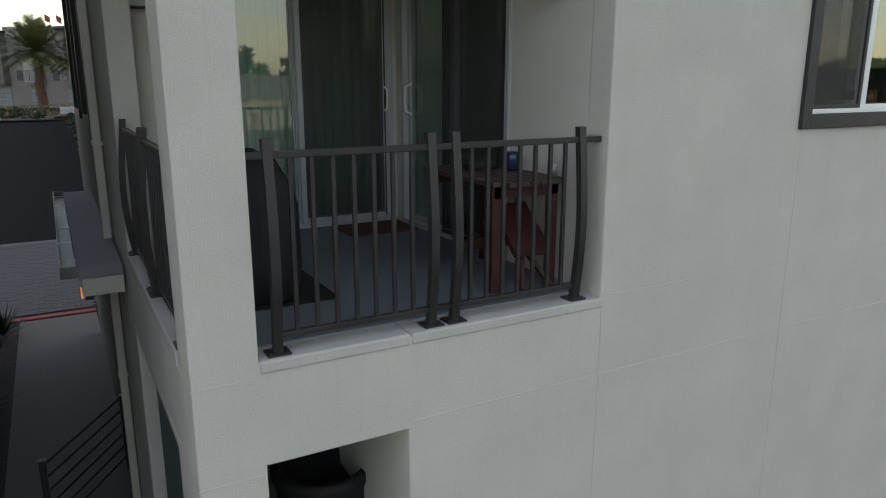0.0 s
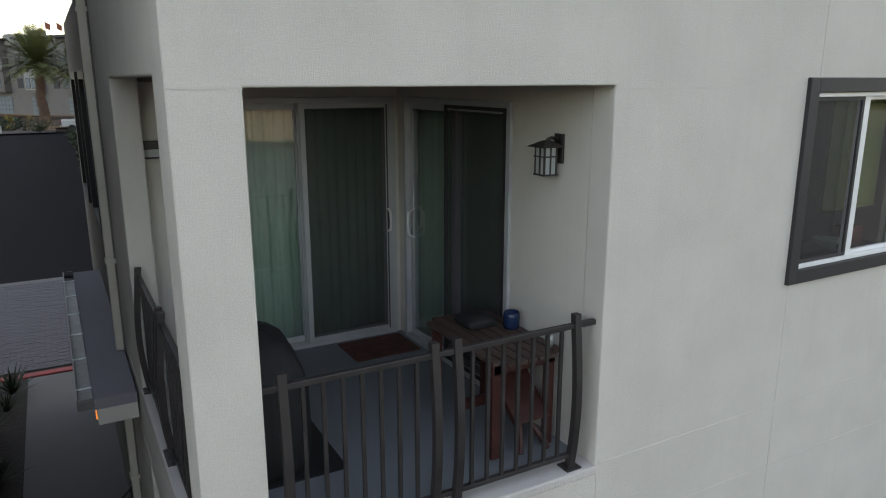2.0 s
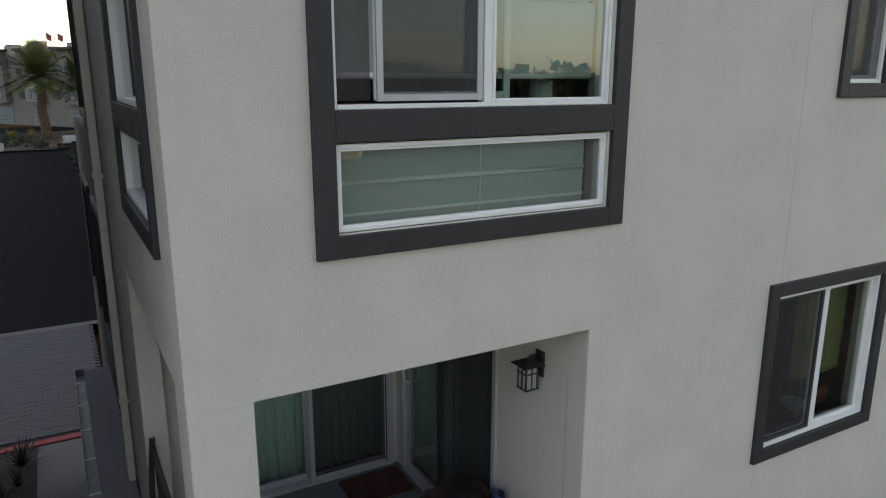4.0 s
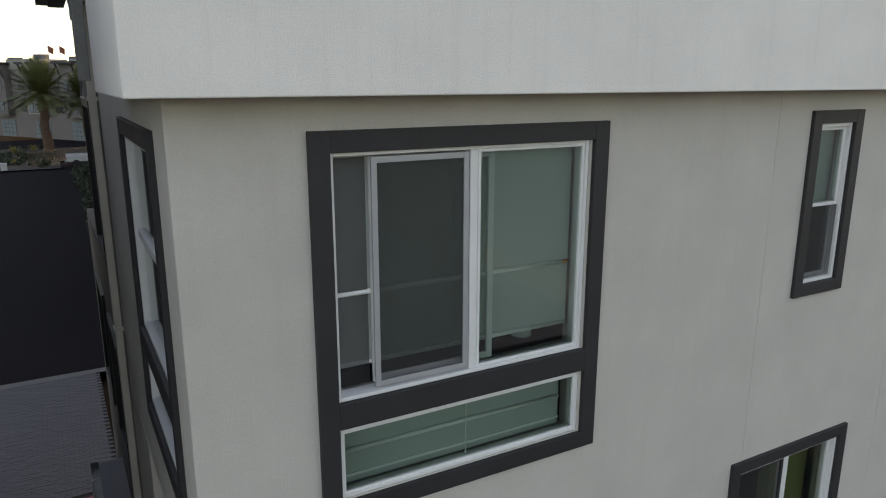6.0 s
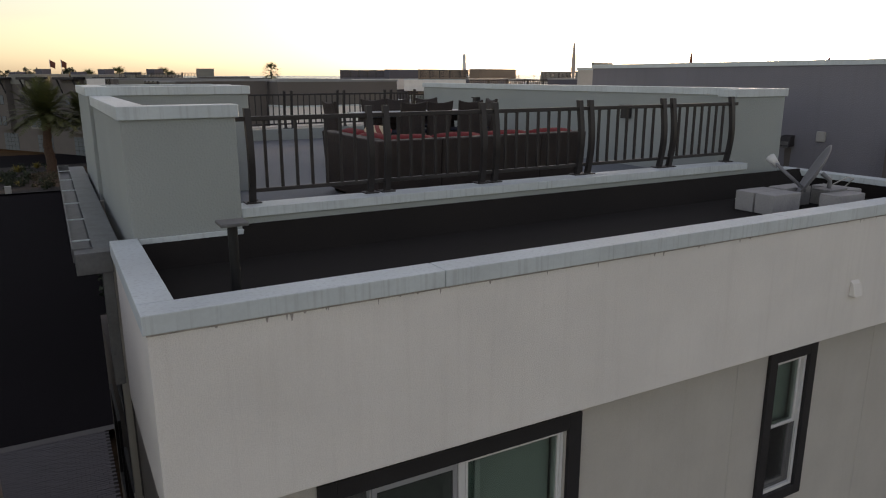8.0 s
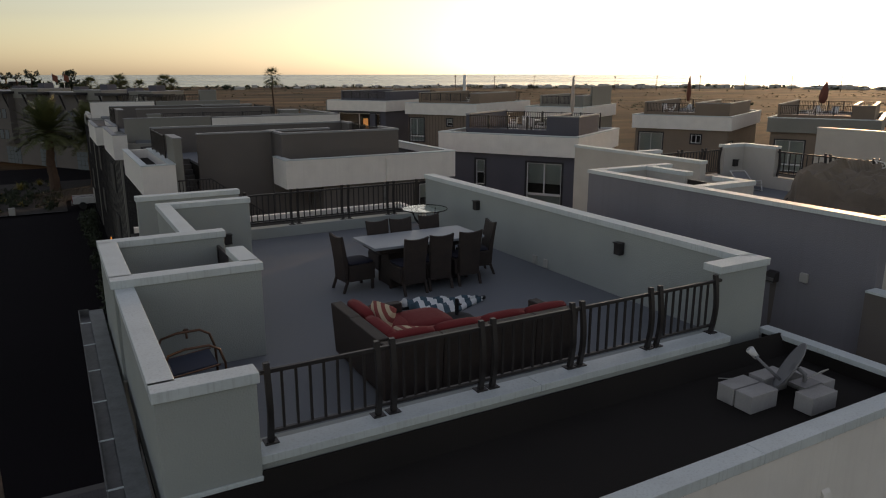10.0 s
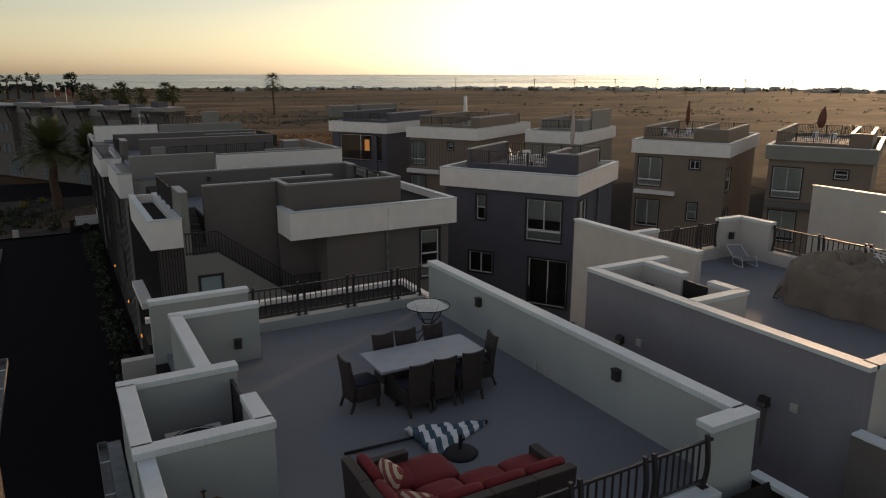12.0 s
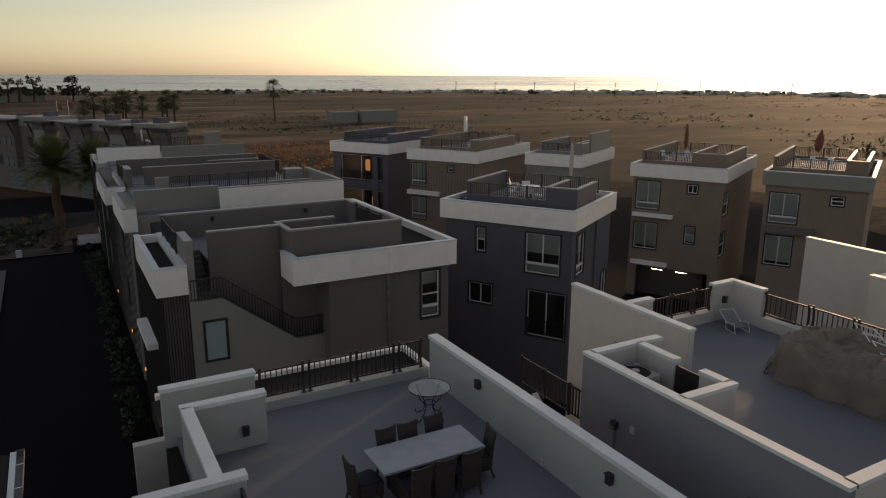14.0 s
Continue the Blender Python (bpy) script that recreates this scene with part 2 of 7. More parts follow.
# ---- mesh helpers ----
class Mesh:
    def __init__(self):
        self.v, self.f = [], []

    def add(self, verts, faces):
        k = len(self.v)
        self.v += [tuple(p) for p in verts]
        self.f += [tuple(i + k for i in f) for f in faces]
        return self

    def box(self, x0, x1, y0, y1, z0, z1, m=None):
        p = [Vector((x, y, z)) for z in (z0, z1) for y in (y0, y1) for x in (x0, x1)]
        if m is not None:
            p = [m @ q for q in p]
        return self.add(p, [(0, 2, 3, 1), (4, 5, 7, 6), (0, 1, 5, 4), (2, 6, 7, 3), (0, 4, 6, 2), (1, 3, 7, 5)])

    def prism(self, poly, axis, a, b):
        """A flat outline pushed along an axis from a to b. Outline pairs are the two other axes in order."""
        def place(p, w):
            return {"x": (w, p[0], p[1]), "y": (p[0], w, p[1]), "z": (p[0], p[1], w)}[axis]
        n = len(poly)
        area = sum(poly[i][0] * poly[(i + 1) % n][1] - poly[(i + 1) % n][0] * poly[i][1] for i in range(n))
        if (area < 0) != (axis == "y"):
            poly = poly[::-1]
        verts = [place(p, a) for p in poly] + [place(p, b) for p in poly]
        faces = [tuple(range(n))[::-1], tuple(range(n, 2 * n))] + [(i, (i + 1) % n, (i + 1) % n + n, i + n) for i in range(n)]
        if a > b:
            faces = [f[::-1] for f in faces]
        return self.add(verts, faces)

    def tube(self, path, radius, n=8):
        """A round bar along points; radius may be one number or one per point."""
        path = [Vector(p) for p in path]
        radii = radius if isinstance(radius, (list, tuple)) else [radius] * len(path)
        verts, faces = [], []
        side = None
        for i, p in enumerate(path):
            d = (path[min(i + 1, len(path) - 1)] - path[max(i - 1, 0)]).normalized()
            if side is None:
                side = d.orthogonal().normalized()
            side = (side - d * side.dot(d)).normalized()
            up = d.cross(side)
            verts += [p + (side * math.cos(2 * math.pi * k / n) + up * math.sin(2 * math.pi * k / n)) * radii[i] for k in range(n)]
        for i in range(len(path) - 1):
            faces += [(i * n + k, i * n + (k + 1) % n, (i + 1) * n + (k + 1) % n, (i + 1) * n + k) for k in range(n)]
        faces += [tuple(range(n))[::-1], tuple(range(len(verts) - n, len(verts)))]
        return self.add(verts, faces)

    def lathe(self, profile, at, n=24):
        """Radius and height pairs turned round a vertical line through at."""
        verts, faces = [], []
        for r, z in profile:
            verts += [(at[0] + r * math.cos(2 * math.pi * k / n), at[1] + r * math.sin(2 * math.pi * k / n), at[2] + z) for k in range(n)]
        for i in range(len(profile) - 1):
            faces += [(i * n + k, i * n + (k + 1) % n, (i + 1) * n + (k + 1) % n, (i + 1) * n + k) for k in range(n)]
        faces += [tuple(range(n))[::-1], tuple(range(len(verts) - n, len(verts)))]
        return self.add(verts, faces)

    def wall(self, axis, a, b, u0, u1, z0, z1, holes=()):
        """A wall between a and b on its thin axis, from u0 to u1 along the other, with real openings (u0, u1, z0, z1)."""
        us = sorted({u0, u1, *[h[i] for h in holes for i in (0, 1) if u0 < h[i] < u1]})
        zs = sorted({z0, z1, *[h[i] for h in holes for i in (2, 3) if z0 < h[i] < z1]})
        def solid(i, j):
            if not (0 <= i < len(us) - 1 and 0 <= j < len(zs) - 1):
                return False
            u, z = (us[i] + us[i + 1]) / 2, (zs[j] + zs[j + 1]) / 2
            return not any(h[0] < u < h[1] and h[2] < z < h[3] for h in holes)
        def place(u, w, z):
            return (u, w, z) if axis == "y" else (w, u, z)
        index, verts, faces = {}, [], []
        def vert(u, w, z):
            key = (u, w, z)
            if key not in index:
                index[key] = len(verts)
                verts.append(place(*key))
            return index[key]
        for i in range(len(us) - 1):
            for j in range(len(zs) - 1):
                if not solid(i, j):
                    continue
                p, q, r, s = us[i], us[i + 1], zs[j], zs[j + 1]
                faces.append([vert(p, a, r), vert(q, a, r), vert(q, a, s), vert(p, a, s)])
                faces.append([vert(q, b, r), vert(p, b, r), vert(p, b, s), vert(q, b, s)])
                if not solid(i - 1, j):
                    faces.append([vert(p, b, r), vert(p, a, r), vert(p, a, s), vert(p, b, s)])
                if not solid(i + 1, j):
                    faces.append([vert(q, a, r), vert(q, b, r), vert(q, b, s), vert(q, a, s)])
                if not solid(i, j - 1):
                    faces.append([vert(p, a, r), vert(p, b, r), vert(q, b, r), vert(q, a, r)])
                if not solid(i, j + 1):
                    faces.append([vert(p, a, s), vert(q, a, s), vert(q, b, s), vert(p, b, s)])
        if (a > b) != (axis == "x"):
            faces = [f[::-1] for f in faces]
        return self.add(verts, faces)

    def data(self, name, material, smooth=False):
        me = bpy.data.meshes.new(name)
        me.from_pydata(self.v, [], self.f)
        me.materials.append(material)
        if smooth:
            me.polygons.foreach_set("use_smooth", [True] * len(me.polygons))
        me.update()
        return me


def thing(name, at, label, category, group="", kind="", m=None):
    ob = new(name)
    ob.matrix_basis = m if m is not None else Matrix.Translation(at)
    ob.empty_display_size = 0.1
    return tagged(ob, label, category, group, kind)


SPLIT = {"wall", "fascia", "cap", "parapet", "apron", "curb", "frame_board", "stair_wall", "roof", "siding"}


def pieces_of(mesh):
    """The separate pieces of a mesh, each as a mesh of its own."""
    root = list(range(len(mesh.v)))
    def find(i):
        while root[i] != i:
            root[i] = root[root[i]]
            i = root[i]
        return i
    for f in mesh.f:
        for i in f[1:]:
            root[find(i)] = find(f[0])
    groups = {}
    for f in mesh.f:
        groups.setdefault(find(f[0]), []).append(f)
    out = []
    for faces in groups.values():
        used = sorted({i for f in faces for i in f})
        back = {i: k for k, i in enumerate(used)}
        one = Mesh()
        one.v, one.f = [mesh.v[i] for i in used], [tuple(back[i] for i in f) for f in faces]
        out.append(one)
    return out


def part(name, mesh, material, parent=None, label="", bevel=0.0, smooth=False, local=False, kind=""):
    """One mesh object; its points are in the world, or with local in the frame of the thing above it. Walls, caps and bands of several pieces become one object each."""
    if name in SPLIT and isinstance(mesh, Mesh):
        several = pieces_of(mesh)
        for one in several[1:]:
            link_part(name, one, material, parent, label, bevel, smooth, local, kind)
        mesh = several[0]
    return link_part(name, mesh, material, parent, label, bevel, smooth, local, kind)


def link_part(name, mesh, material, parent, label, bevel, smooth, local, kind):
    ob = new(name, mesh.data(name, material, smooth) if isinstance(mesh, Mesh) else mesh)
    if parent is not None:
        ob.parent = parent
        if not local and parent.data is None:
            ob.matrix_parent_inverse = parent.matrix_basis.inverted()
    if bevel:
        mod = ob.modifiers.new("bevel", "BEVEL")
        mod.width, mod.segments, mod.limit_method, mod.angle_limit = bevel, 2, "ANGLE", radians(40)
    return tagged(ob, label, kind=kind)


def piece(name, data, parent, m):
    """A repeat of one mesh under a thing, at a pose in the world (or in the frame of a mesh part)."""
    ob = new(name, data)
    ob.parent = parent
    if parent.data is None:
        ob.matrix_parent_inverse = parent.matrix_basis.inverted()
    ob.matrix_basis = m
    return ob


def structure(name, mesh, material, label, category, bevel=0.0, smooth=False):
    if category in ("parapet cap", "fascia", "wall"):
        several = pieces_of(mesh)
        for one in several[1:]:
            tagged(part(name, one, material, bevel=bevel, smooth=smooth), label, category, kind="structure")
        mesh = several[0]
    return tagged(part(name, mesh, material, bevel=bevel, smooth=smooth), label, category, kind="structure")

# ---- ground, street, sea ----
GROUND = 1.4


def land(x, y):
    """Height of the ground: level by the houses, rising along the street, low swells in the field."""
    z = GROUND + 1.25 * min(max((y - 25) / 43, 0), 1)
    dip = min(max((x - 18) / 7, 0), 1) * min(max((100 - math.hypot(x, y)) / 30, 0), 1)
    z -= 1.9 * dip
    far = max(math.hypot(x, y) - 130, 0)
    return z + min(far / 200, 1) * (0.9 * noise.noise((x * 0.006, y * 0.006, 3.1)) + 0.5 * noise.noise((x * 0.02, y * 0.02, 7.7)))


def sheet(rings, height, n=96):
    g = Mesh()
    verts, faces = [], []
    for r in rings:
        verts += [(r * math.cos(2 * math.pi * k / n), r * math.sin(2 * math.pi * k / n) + 20, 0) for k in range(n)]
    verts = [(x, y, height(x, y)) for x, y, _ in verts]
    for i in range(len(rings) - 1):
        faces += [(i * n + k, i * n + (k + 1) % n, (i + 1) * n + (k + 1) % n, (i + 1) * n + k)[::-1] for k in range(n)]
    if rings[0] < 1:
        faces.append(tuple(range(n))[::-1])
    return g.add(verts, [f[::-1] for f in faces])


structure("ground", sheet([0.5, 12, 25, 40, 55, 75, 100, 130, 170, 220, 280, 350, 430, 520, 620, 740], lambda x, y: land(x, y) - (0.4 if math.hypot(x, y) < 150 else 0.0)), FIELD, "dry brown open field of grass and bare earth", "ground")
SEA = mat("sea", (0.05, 0.07, 0.09), 0.25, spec=0.5, vary=0.1, scale=0.004, fine=0.05, bump=0.3)
structure("water", sheet([700, 1200, 2000, 3200, 4900], lambda x, y: max(math.hypot(x, y) - 700, 0) * 0.0035), SEA, "calm pale sea reaching the horizon", "sea")


def strip(name, x0, x1, y0, y1, lift, material, label, category, step=6.0):
    """A paved strip that follows the ground."""
    s = Mesh()
    ys = [y0 + (y1 - y0) * i / max(int((y1 - y0) / step), 1) for i in range(max(int((y1 - y0) / step), 1) + 1)]
    xs = [x0 + (x1 - x0) * i / max(int((x1 - x0) / step), 1) for i in range(max(int((x1 - x0) / step), 1) + 1)]
    n = len(xs)
    s.add([(x, y, land(max(x, 0), y) + lift) for y in ys for x in xs], [(j * n + i, j * n + i + 1, (j + 1) * n + i + 1, (j + 1) * n + i) for j in range(len(ys) - 1) for i in range(n - 1)])
    return structure(name, s, material, label, category)


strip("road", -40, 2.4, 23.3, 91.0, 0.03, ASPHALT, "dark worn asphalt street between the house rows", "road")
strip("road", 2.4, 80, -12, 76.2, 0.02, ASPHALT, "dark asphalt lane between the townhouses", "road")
strip("pavement", -0.9, 0.44, -2, 15.3, 0.05, CONCRETE, "plain grey concrete walkway beside the house", "walkway")

# ---- the near house: walls, roof ----
FY, SX, RX = 3.28, 0.45, 7.5          # front face, side face, far end
FLOOR2, FLOOR3, DECKZ, WALLTOP = 4.66, 7.45, 11.28, 12.40
BALC = (0.78, 2.97, 4.64, 7.15)

structure("wall_south", Mesh().wall("y", FY, FY + 0.2, SX, RX, GROUND, 10.55, [BALC, (0.79, 1.60, GROUND - 1, 4.08), (4.87, 6.285, 5.765, 7.095), (1.25, 3.03, 8.60, 10.04), (1.25, 3.03, 7.975, 8.435), (5.40, 5.86, 8.715, 10.065)]), STUCCO, "off-white sand-finish stucco front wall", "wall", bevel=0.012)
structure("wall_west", Mesh().wall("x", SX, SX + 0.2, FY + 0.2, 7.6, GROUND, 10.55, [(3.62, 6.09, 4.63, 7.2), (3.95, 6.09, GROUND - 1, 3.95), (3.79, 5.25, 7.975, 8.435), (3.79, 5.25, 8.60, 10.04)]), STUCCO, "off-white stucco side wall facing the street", "wall", bevel=0.012)
structure("wall_west_rear", Mesh().wall("x", SX - 0.02, SX + 0.2, 7.6, 10.06, GROUND, 10.9, [(8.6, 9.9, 5.6, 7.2), (8.6, 9.9, 8.4, 10.1)]).wall("x", SX - 0.02, SX + 0.2, 10.06, 14.0, GROUND, 8.1, [(11.0, 12.4, 5.6, 7.2)]), STUCCO_TAUPE, "taupe stucco rear part of the side wall", "wall")
structure("wall_east", Mesh().box(RX - 0.2, RX, FY + 0.2, 13.8, GROUND, 11.2), STUCCO, "off-white stucco end wall", "wall")
structure("wall_north", Mesh().box(SX + 0.2, RX - 0.2, 13.8, 14.0, GROUND, 11.2), STUCCO, "off-white stucco back wall", "wall")
structure("floor_level_two", Mesh().box(SX + 0.2, RX - 0.2, FY + 0.2, 13.8, 4.2, FLOOR2), DECK, "grey coated balcony and room floor", "floor")
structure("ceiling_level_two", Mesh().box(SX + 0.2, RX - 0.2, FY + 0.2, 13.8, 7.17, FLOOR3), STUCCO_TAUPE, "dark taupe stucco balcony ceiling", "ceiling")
structure("roof_slab", Mesh().box(SX, RX, FY + 0.02, 10.06, 10.55, 11.1).box(1.25, RX, 10.06, 13.9, 10.55, 11.1).box(1.25, 1.45, 10.06, 13.9, 8.1, 10.55).box(SX + 0.2, 1.25, 10.06, 13.9, 7.9, 8.05), ROOFING, "flat roof slab under the terrace", "roof")
structure("terrace_floor", Mesh().box(0.5, 7.35, 4.85, 10.06, 11.1, DECKZ).box(1.46, 7.35, 10.06, 13.95, 11.1, DECKZ), DECK, "smooth pale grey coated roof terrace floor", "floor")
structure("low_roof", Mesh().box(0.39, 7.595, 3.11, 4.76, 11.0, 11.27).prism([(4.60, 11.27), (4.768, 11.27), (4.768, 11.49), (4.745, 11.49)], "x", 1.14, 7.59).prism([(4.58, 11.27), (4.714, 11.27), (4.714, 11.43), (4.70, 11.43)], "x", 0.40, 1.14).box(7.55, 7.587, 3.13, 4.98, 11.27, 11.415).box(0.398, 0.43, 3.13, 4.70, 11.27, 11.415).box(0.43, 7.55, 3.122, 3.16, 11.27, 11.415), ROOFING, "black roofing membrane of the low roof strip", "roof")

# fascia band with its sheet-metal cap
structure("fascia_band", Mesh().box(0.265, 7.72, 2.99, 3.12, 10.33, 11.44).box(0.265, 0.395, 3.12, 4.72, 10.33, 11.44).box(7.59, 7.72, 3.12, 5.0, 10.33, 11.44).box(0.395, 7.59, 3.12, FY + 0.01, 10.33, 10.40), STUCCO_WHITE, "white stucco fascia band round the roof edge", "fascia", bevel=0.008)
structure("cap_flashing", Mesh().box(0.245, 1.86, 2.97, 3.17, 11.375, 11.475).box(1.863, 4.95, 2.97, 3.17, 11.375, 11.475).box(4.953, 7.74, 2.97, 3.17, 11.375, 11.475).box(0.245, 0.425, 3.172, 4.73, 11.375, 11.475).box(7.57, 7.75, 3.172, 5.05, 11.375, 11.475), CAP, "streaked pale grey metal parapet cap", "parapet cap", bevel=0.006)


structure("drip_edge", Mesh().box(0.262, 7.72, 2.984, 2.9895, 11.364, 11.375), DIRT_LINE, "thin dirty gap under the parapet cap", "drip edge")
drip = Mesh()
spill = random.Random(11)
for k in range(34):
    x, w_, l_ = spill.uniform(0.3, 7.6), spill.uniform(0.003, 0.011), spill.uniform(0.008, 0.035) * (1.6 if spill.random() < 0.15 else 1)
    drip.add([(x - w_, 2.9885, 11.366), (x - w_ * 0.3, 2.9885, 11.366 - l_), (x + w_ * 0.4, 2.9885, 11.366 - l_ * 0.92), (x + w_, 2.9885, 11.366)], [(0, 1, 2, 3)])
tagged(structure("drip_stains", drip, DIRT_LINE, "short dark drip stains below the parapet cap", "stains"), kind="stuff")


def parapet(name, x0, x1, y0, y1, z0, z1, material=None, cap=0.022, label="beige stucco terrace wall with a pale metal cap"):
    p = thing(name, (x0, y0, z0), label, "parapet wall", kind="structure")
    part("wall", Mesh().box(x0, x1, y0, y1, z0, z1 - 0.05), material or STUCCO_DECK, p, bevel=0.008)
    part("cap", Mesh().box(x0 - cap, x1 + cap, y0 - cap, y1 + cap, z1 - 0.09, z1), CAP, p, "pale sheet-metal cap", bevel=0.006)
    return p


for w in [(0.395, 0.55, 4.90, 7.63, 11.1, 12.36), (0.395, 1.145, 4.74, 4.90, 11.1, 12.36), (0.36, 1.965, 7.66, 7.84, DECKZ, 12.45), (0.36, 0.55, 7.84, 9.66, 11.1, 12.45), (0.36, 1.965, 9.66, 9.84, DECKZ, 12.45), (1.785, 1.965, 7.84, 8.60, DECKZ, 12.45),
          (1.46, 1.64, 9.86, 12.55, DECKZ, 12.40), (1.46, 3.04, 12.55, 12.73, DECKZ, 12.40), (1.23, 3.10, 13.62, 13.80, 11.1, 12.40), (7.34, 7.54, 5.22, 13.75, 11.1, 12.40), (6.70, 7.54, 5.0, 5.22, 11.1, 12.40)]:
    parapet("terrace_wall", *w)
structure("curb_south", Mesh().box(1.15, 6.70, 4.79, 5.14, 11.1, 11.58), STUCCO_DECK, "low pale curb under the terrace railing", "curb", bevel=0.008)
structure("curb_flashing", Mesh().box(1.15, 3.94, 4.772, 5.02, 11.535, 11.606).box(3.945, 6.70, 4.772, 5.02, 11.535, 11.606).box(0.43, 1.146, 4.716, 4.738, 11.40, 11.465), CAP, "pale metal flashing along the terrace curb", "parapet cap", bevel=0.004)
structure("curb_north", Mesh().box(3.14, 7.34, 13.9, 14.15, 11.1, 11.50), STUCCO_DECK, "low pale curb under the far railing", "curb", bevel=0.008)
structure("fascia_band_north", Mesh().box(1.3, 7.6, 15.5, 15.65, 10.35, 11.45).box(7.45, 7.6, 14.0, 15.5, 10.35, 11.45), STUCCO_WHITE, "white stucco fascia band on the far side", "fascia")
structure("low_roof_north", Mesh().box(1.2, 7.45, 14.15, 15.5, 10.9, 11.34), ROOFING, "black roofing membrane behind the terrace", "roof")
# balcony walls
structure("wall_balcony_back", Mesh().wall("y", 6.29, 6.44, SX + 0.2, 3.12, FLOOR2, 7.17, [(1.10, 2.92, FLOOR2 - 1, 7.03)]), STUCCO, "off-white stucco balcony back wall", "wall")
structure("wall_balcony_side", Mesh().wall("x", 2.97, 3.12, FY + 0.2, 6.29, FLOOR2, 7.17, [(4.34, 6.14, FLOOR2 - 1, 7.03)]), STUCCO, "off-white stucco balcony side wall", "wall")

# ---- near house: joints, sills, railings, windows, doors ----
JOINT = mat("joint_bead", (0.50, 0.48, 0.435), 0.8, vary=0.1, scale=4)
SILL = mat("sill_plaster", (0.46, 0.435, 0.41), 0.85, spec=0.2, vary=0.1, scale=2.2, fine=60, bump=0.004, streak=0.25, stain=(0.42, 0.39, 0.36))
for x0, x1, z in [(2.985, RX, 4.662), (1.61, RX, 4.125), (2.975, 4.765, 7.13), (6.39, RX, 7.13), (SX, 0.775, 7.15), (SX, 0.775, 4.562), (SX, 0.785, 4.03)]:
    structure("control_joint", Mesh().box(x0, x1, FY - 0.0025, FY + 0.004, z - 0.005, z + 0.005), JOINT, "thin metal control joint bead in the stucco", "joint")
for x, z0, z1 in [(2.985, GROUND, 4.63), (4.82, GROUND, 5.655), (4.905, 7.21, 10.33), (6.9, GROUND, 10.33)]:
    structure("control_joint", Mesh().box(x - 0.004, x + 0.004, FY - 0.0025, FY + 0.004, z0, z1), JOINT, "thin metal control joint bead in the stucco", "joint")
for y0, y1, z in [(FY, 7.6, 4.562), (FY, 7.6, 4.03), (FY, 7.6, 7.22)]:
    structure("control_joint", Mesh().box(SX - 0.0025, SX + 0.004, y0, y1, z - 0.005, z + 0.005), JOINT, "thin metal control joint bead in the stucco", "joint")
for a, b in [(0.782, 1.615), (1.62, 2.985)]:
    structure("sill", Mesh().box(a, b, FY - 0.008, FY + 0.27, 4.585, 4.652), SILL, "worn pale plaster balcony sill", "sill", bevel=0.012)
structure("sill", Mesh().box(SX - 0.012, SX + 0.25, 3.63, 6.085, 4.56, 4.652), SILL, "worn pale plaster balcony sill", "sill", bevel=0.012)


def bowed(z0, z1, bow=0.045, thick=0.046, n=14):
    """Side outline of a bowed flat bar, leaning out at its belly: pairs of outward reach and height."""
    inner, outer = [], []
    for i in range(n + 1):
        u = i / n
        o = bow * math.sin(math.pi * u ** 0.9) ** 1.15
        inner.append((o - thick / 2, z0 + (z1 - z0) * u))
        outer.append((o + thick / 2, z0 + (z1 - z0) * u))
    return inner + outer[::-1]


def railing(along, line, posts, z0, z1, out, ends=None, per_panel=7, label="dark bronze metal guard railing with bowed posts", group="", plates=True):
    """A guard rail: bowed posts on base plates, two rails, upright pickets. along: 'x' or 'y'; out: +1 or -1, the side to which the posts bow."""
    at = (posts[0], line, z0) if along == "x" else (line, posts[0], z0)
    r = thing("railing", at, label, "railing", group)
    outline = [(out * a, z) for a, z in bowed(0, z1 - z0)]
    if along == "x":
        post = Mesh().prism(outline, "x", -0.024, 0.024).data("post", RAIL)
        plate = Mesh().box(-0.06, 0.06, -0.055, 0.055, 0, 0.01).box(-0.05, -0.036, -0.04, -0.026, 0.01, 0.018).box(0.036, 0.05, 0.026, 0.04, 0.01, 0.018).data("base_plate", RAIL)
    else:
        post = Mesh().prism(outline, "y", -0.024, 0.024).data("post", RAIL)
        plate = Mesh().box(-0.055, 0.055, -0.06, 0.06, 0, 0.01).box(-0.04, -0.026, 0.036, 0.05, 0.01, 0.018).data("base_plate", RAIL)
    picket = Mesh().box(-0.0105, 0.0105, -0.0105, 0.0105, z0 + 0.105, z1 - 0.085).data("picket", RAIL)
    def spot(u, z=0.0):
        return Matrix.Translation((u, line, z) if along == "x" else (line, u, z))
    for u in posts:
        p = piece("post", post, r, spot(u, z0))
        if plates:
            piece("base_plate", plate, r, spot(u, z0))
    e0, e1 = ends or (posts[0], posts[-1])
    for nm, a, b, h0, h1 in [("top_rail", e0, e1, z1 - 0.095, z1 - 0.06), ("bottom_rail", posts[0], posts[-1], z0 + 0.08, z0 + 0.11)]:
        part(nm, Mesh().box(a, b, line - 0.018, line + 0.018, h0, h1) if along == "x" else Mesh().box(line - 0.018, line + 0.018, a, b, h0, h1), RAIL, r, bevel=0.004)
    for a, b in zip(posts, posts[1:]):
        if b - a > 0.35:
            n = per_panel if per_panel else max(int((b - a) / 0.115), 1)
            for k in range(n):
                piece("picket", picket, r, spot(a + (b - a) * (k + 1) / (n + 1)))
    return r


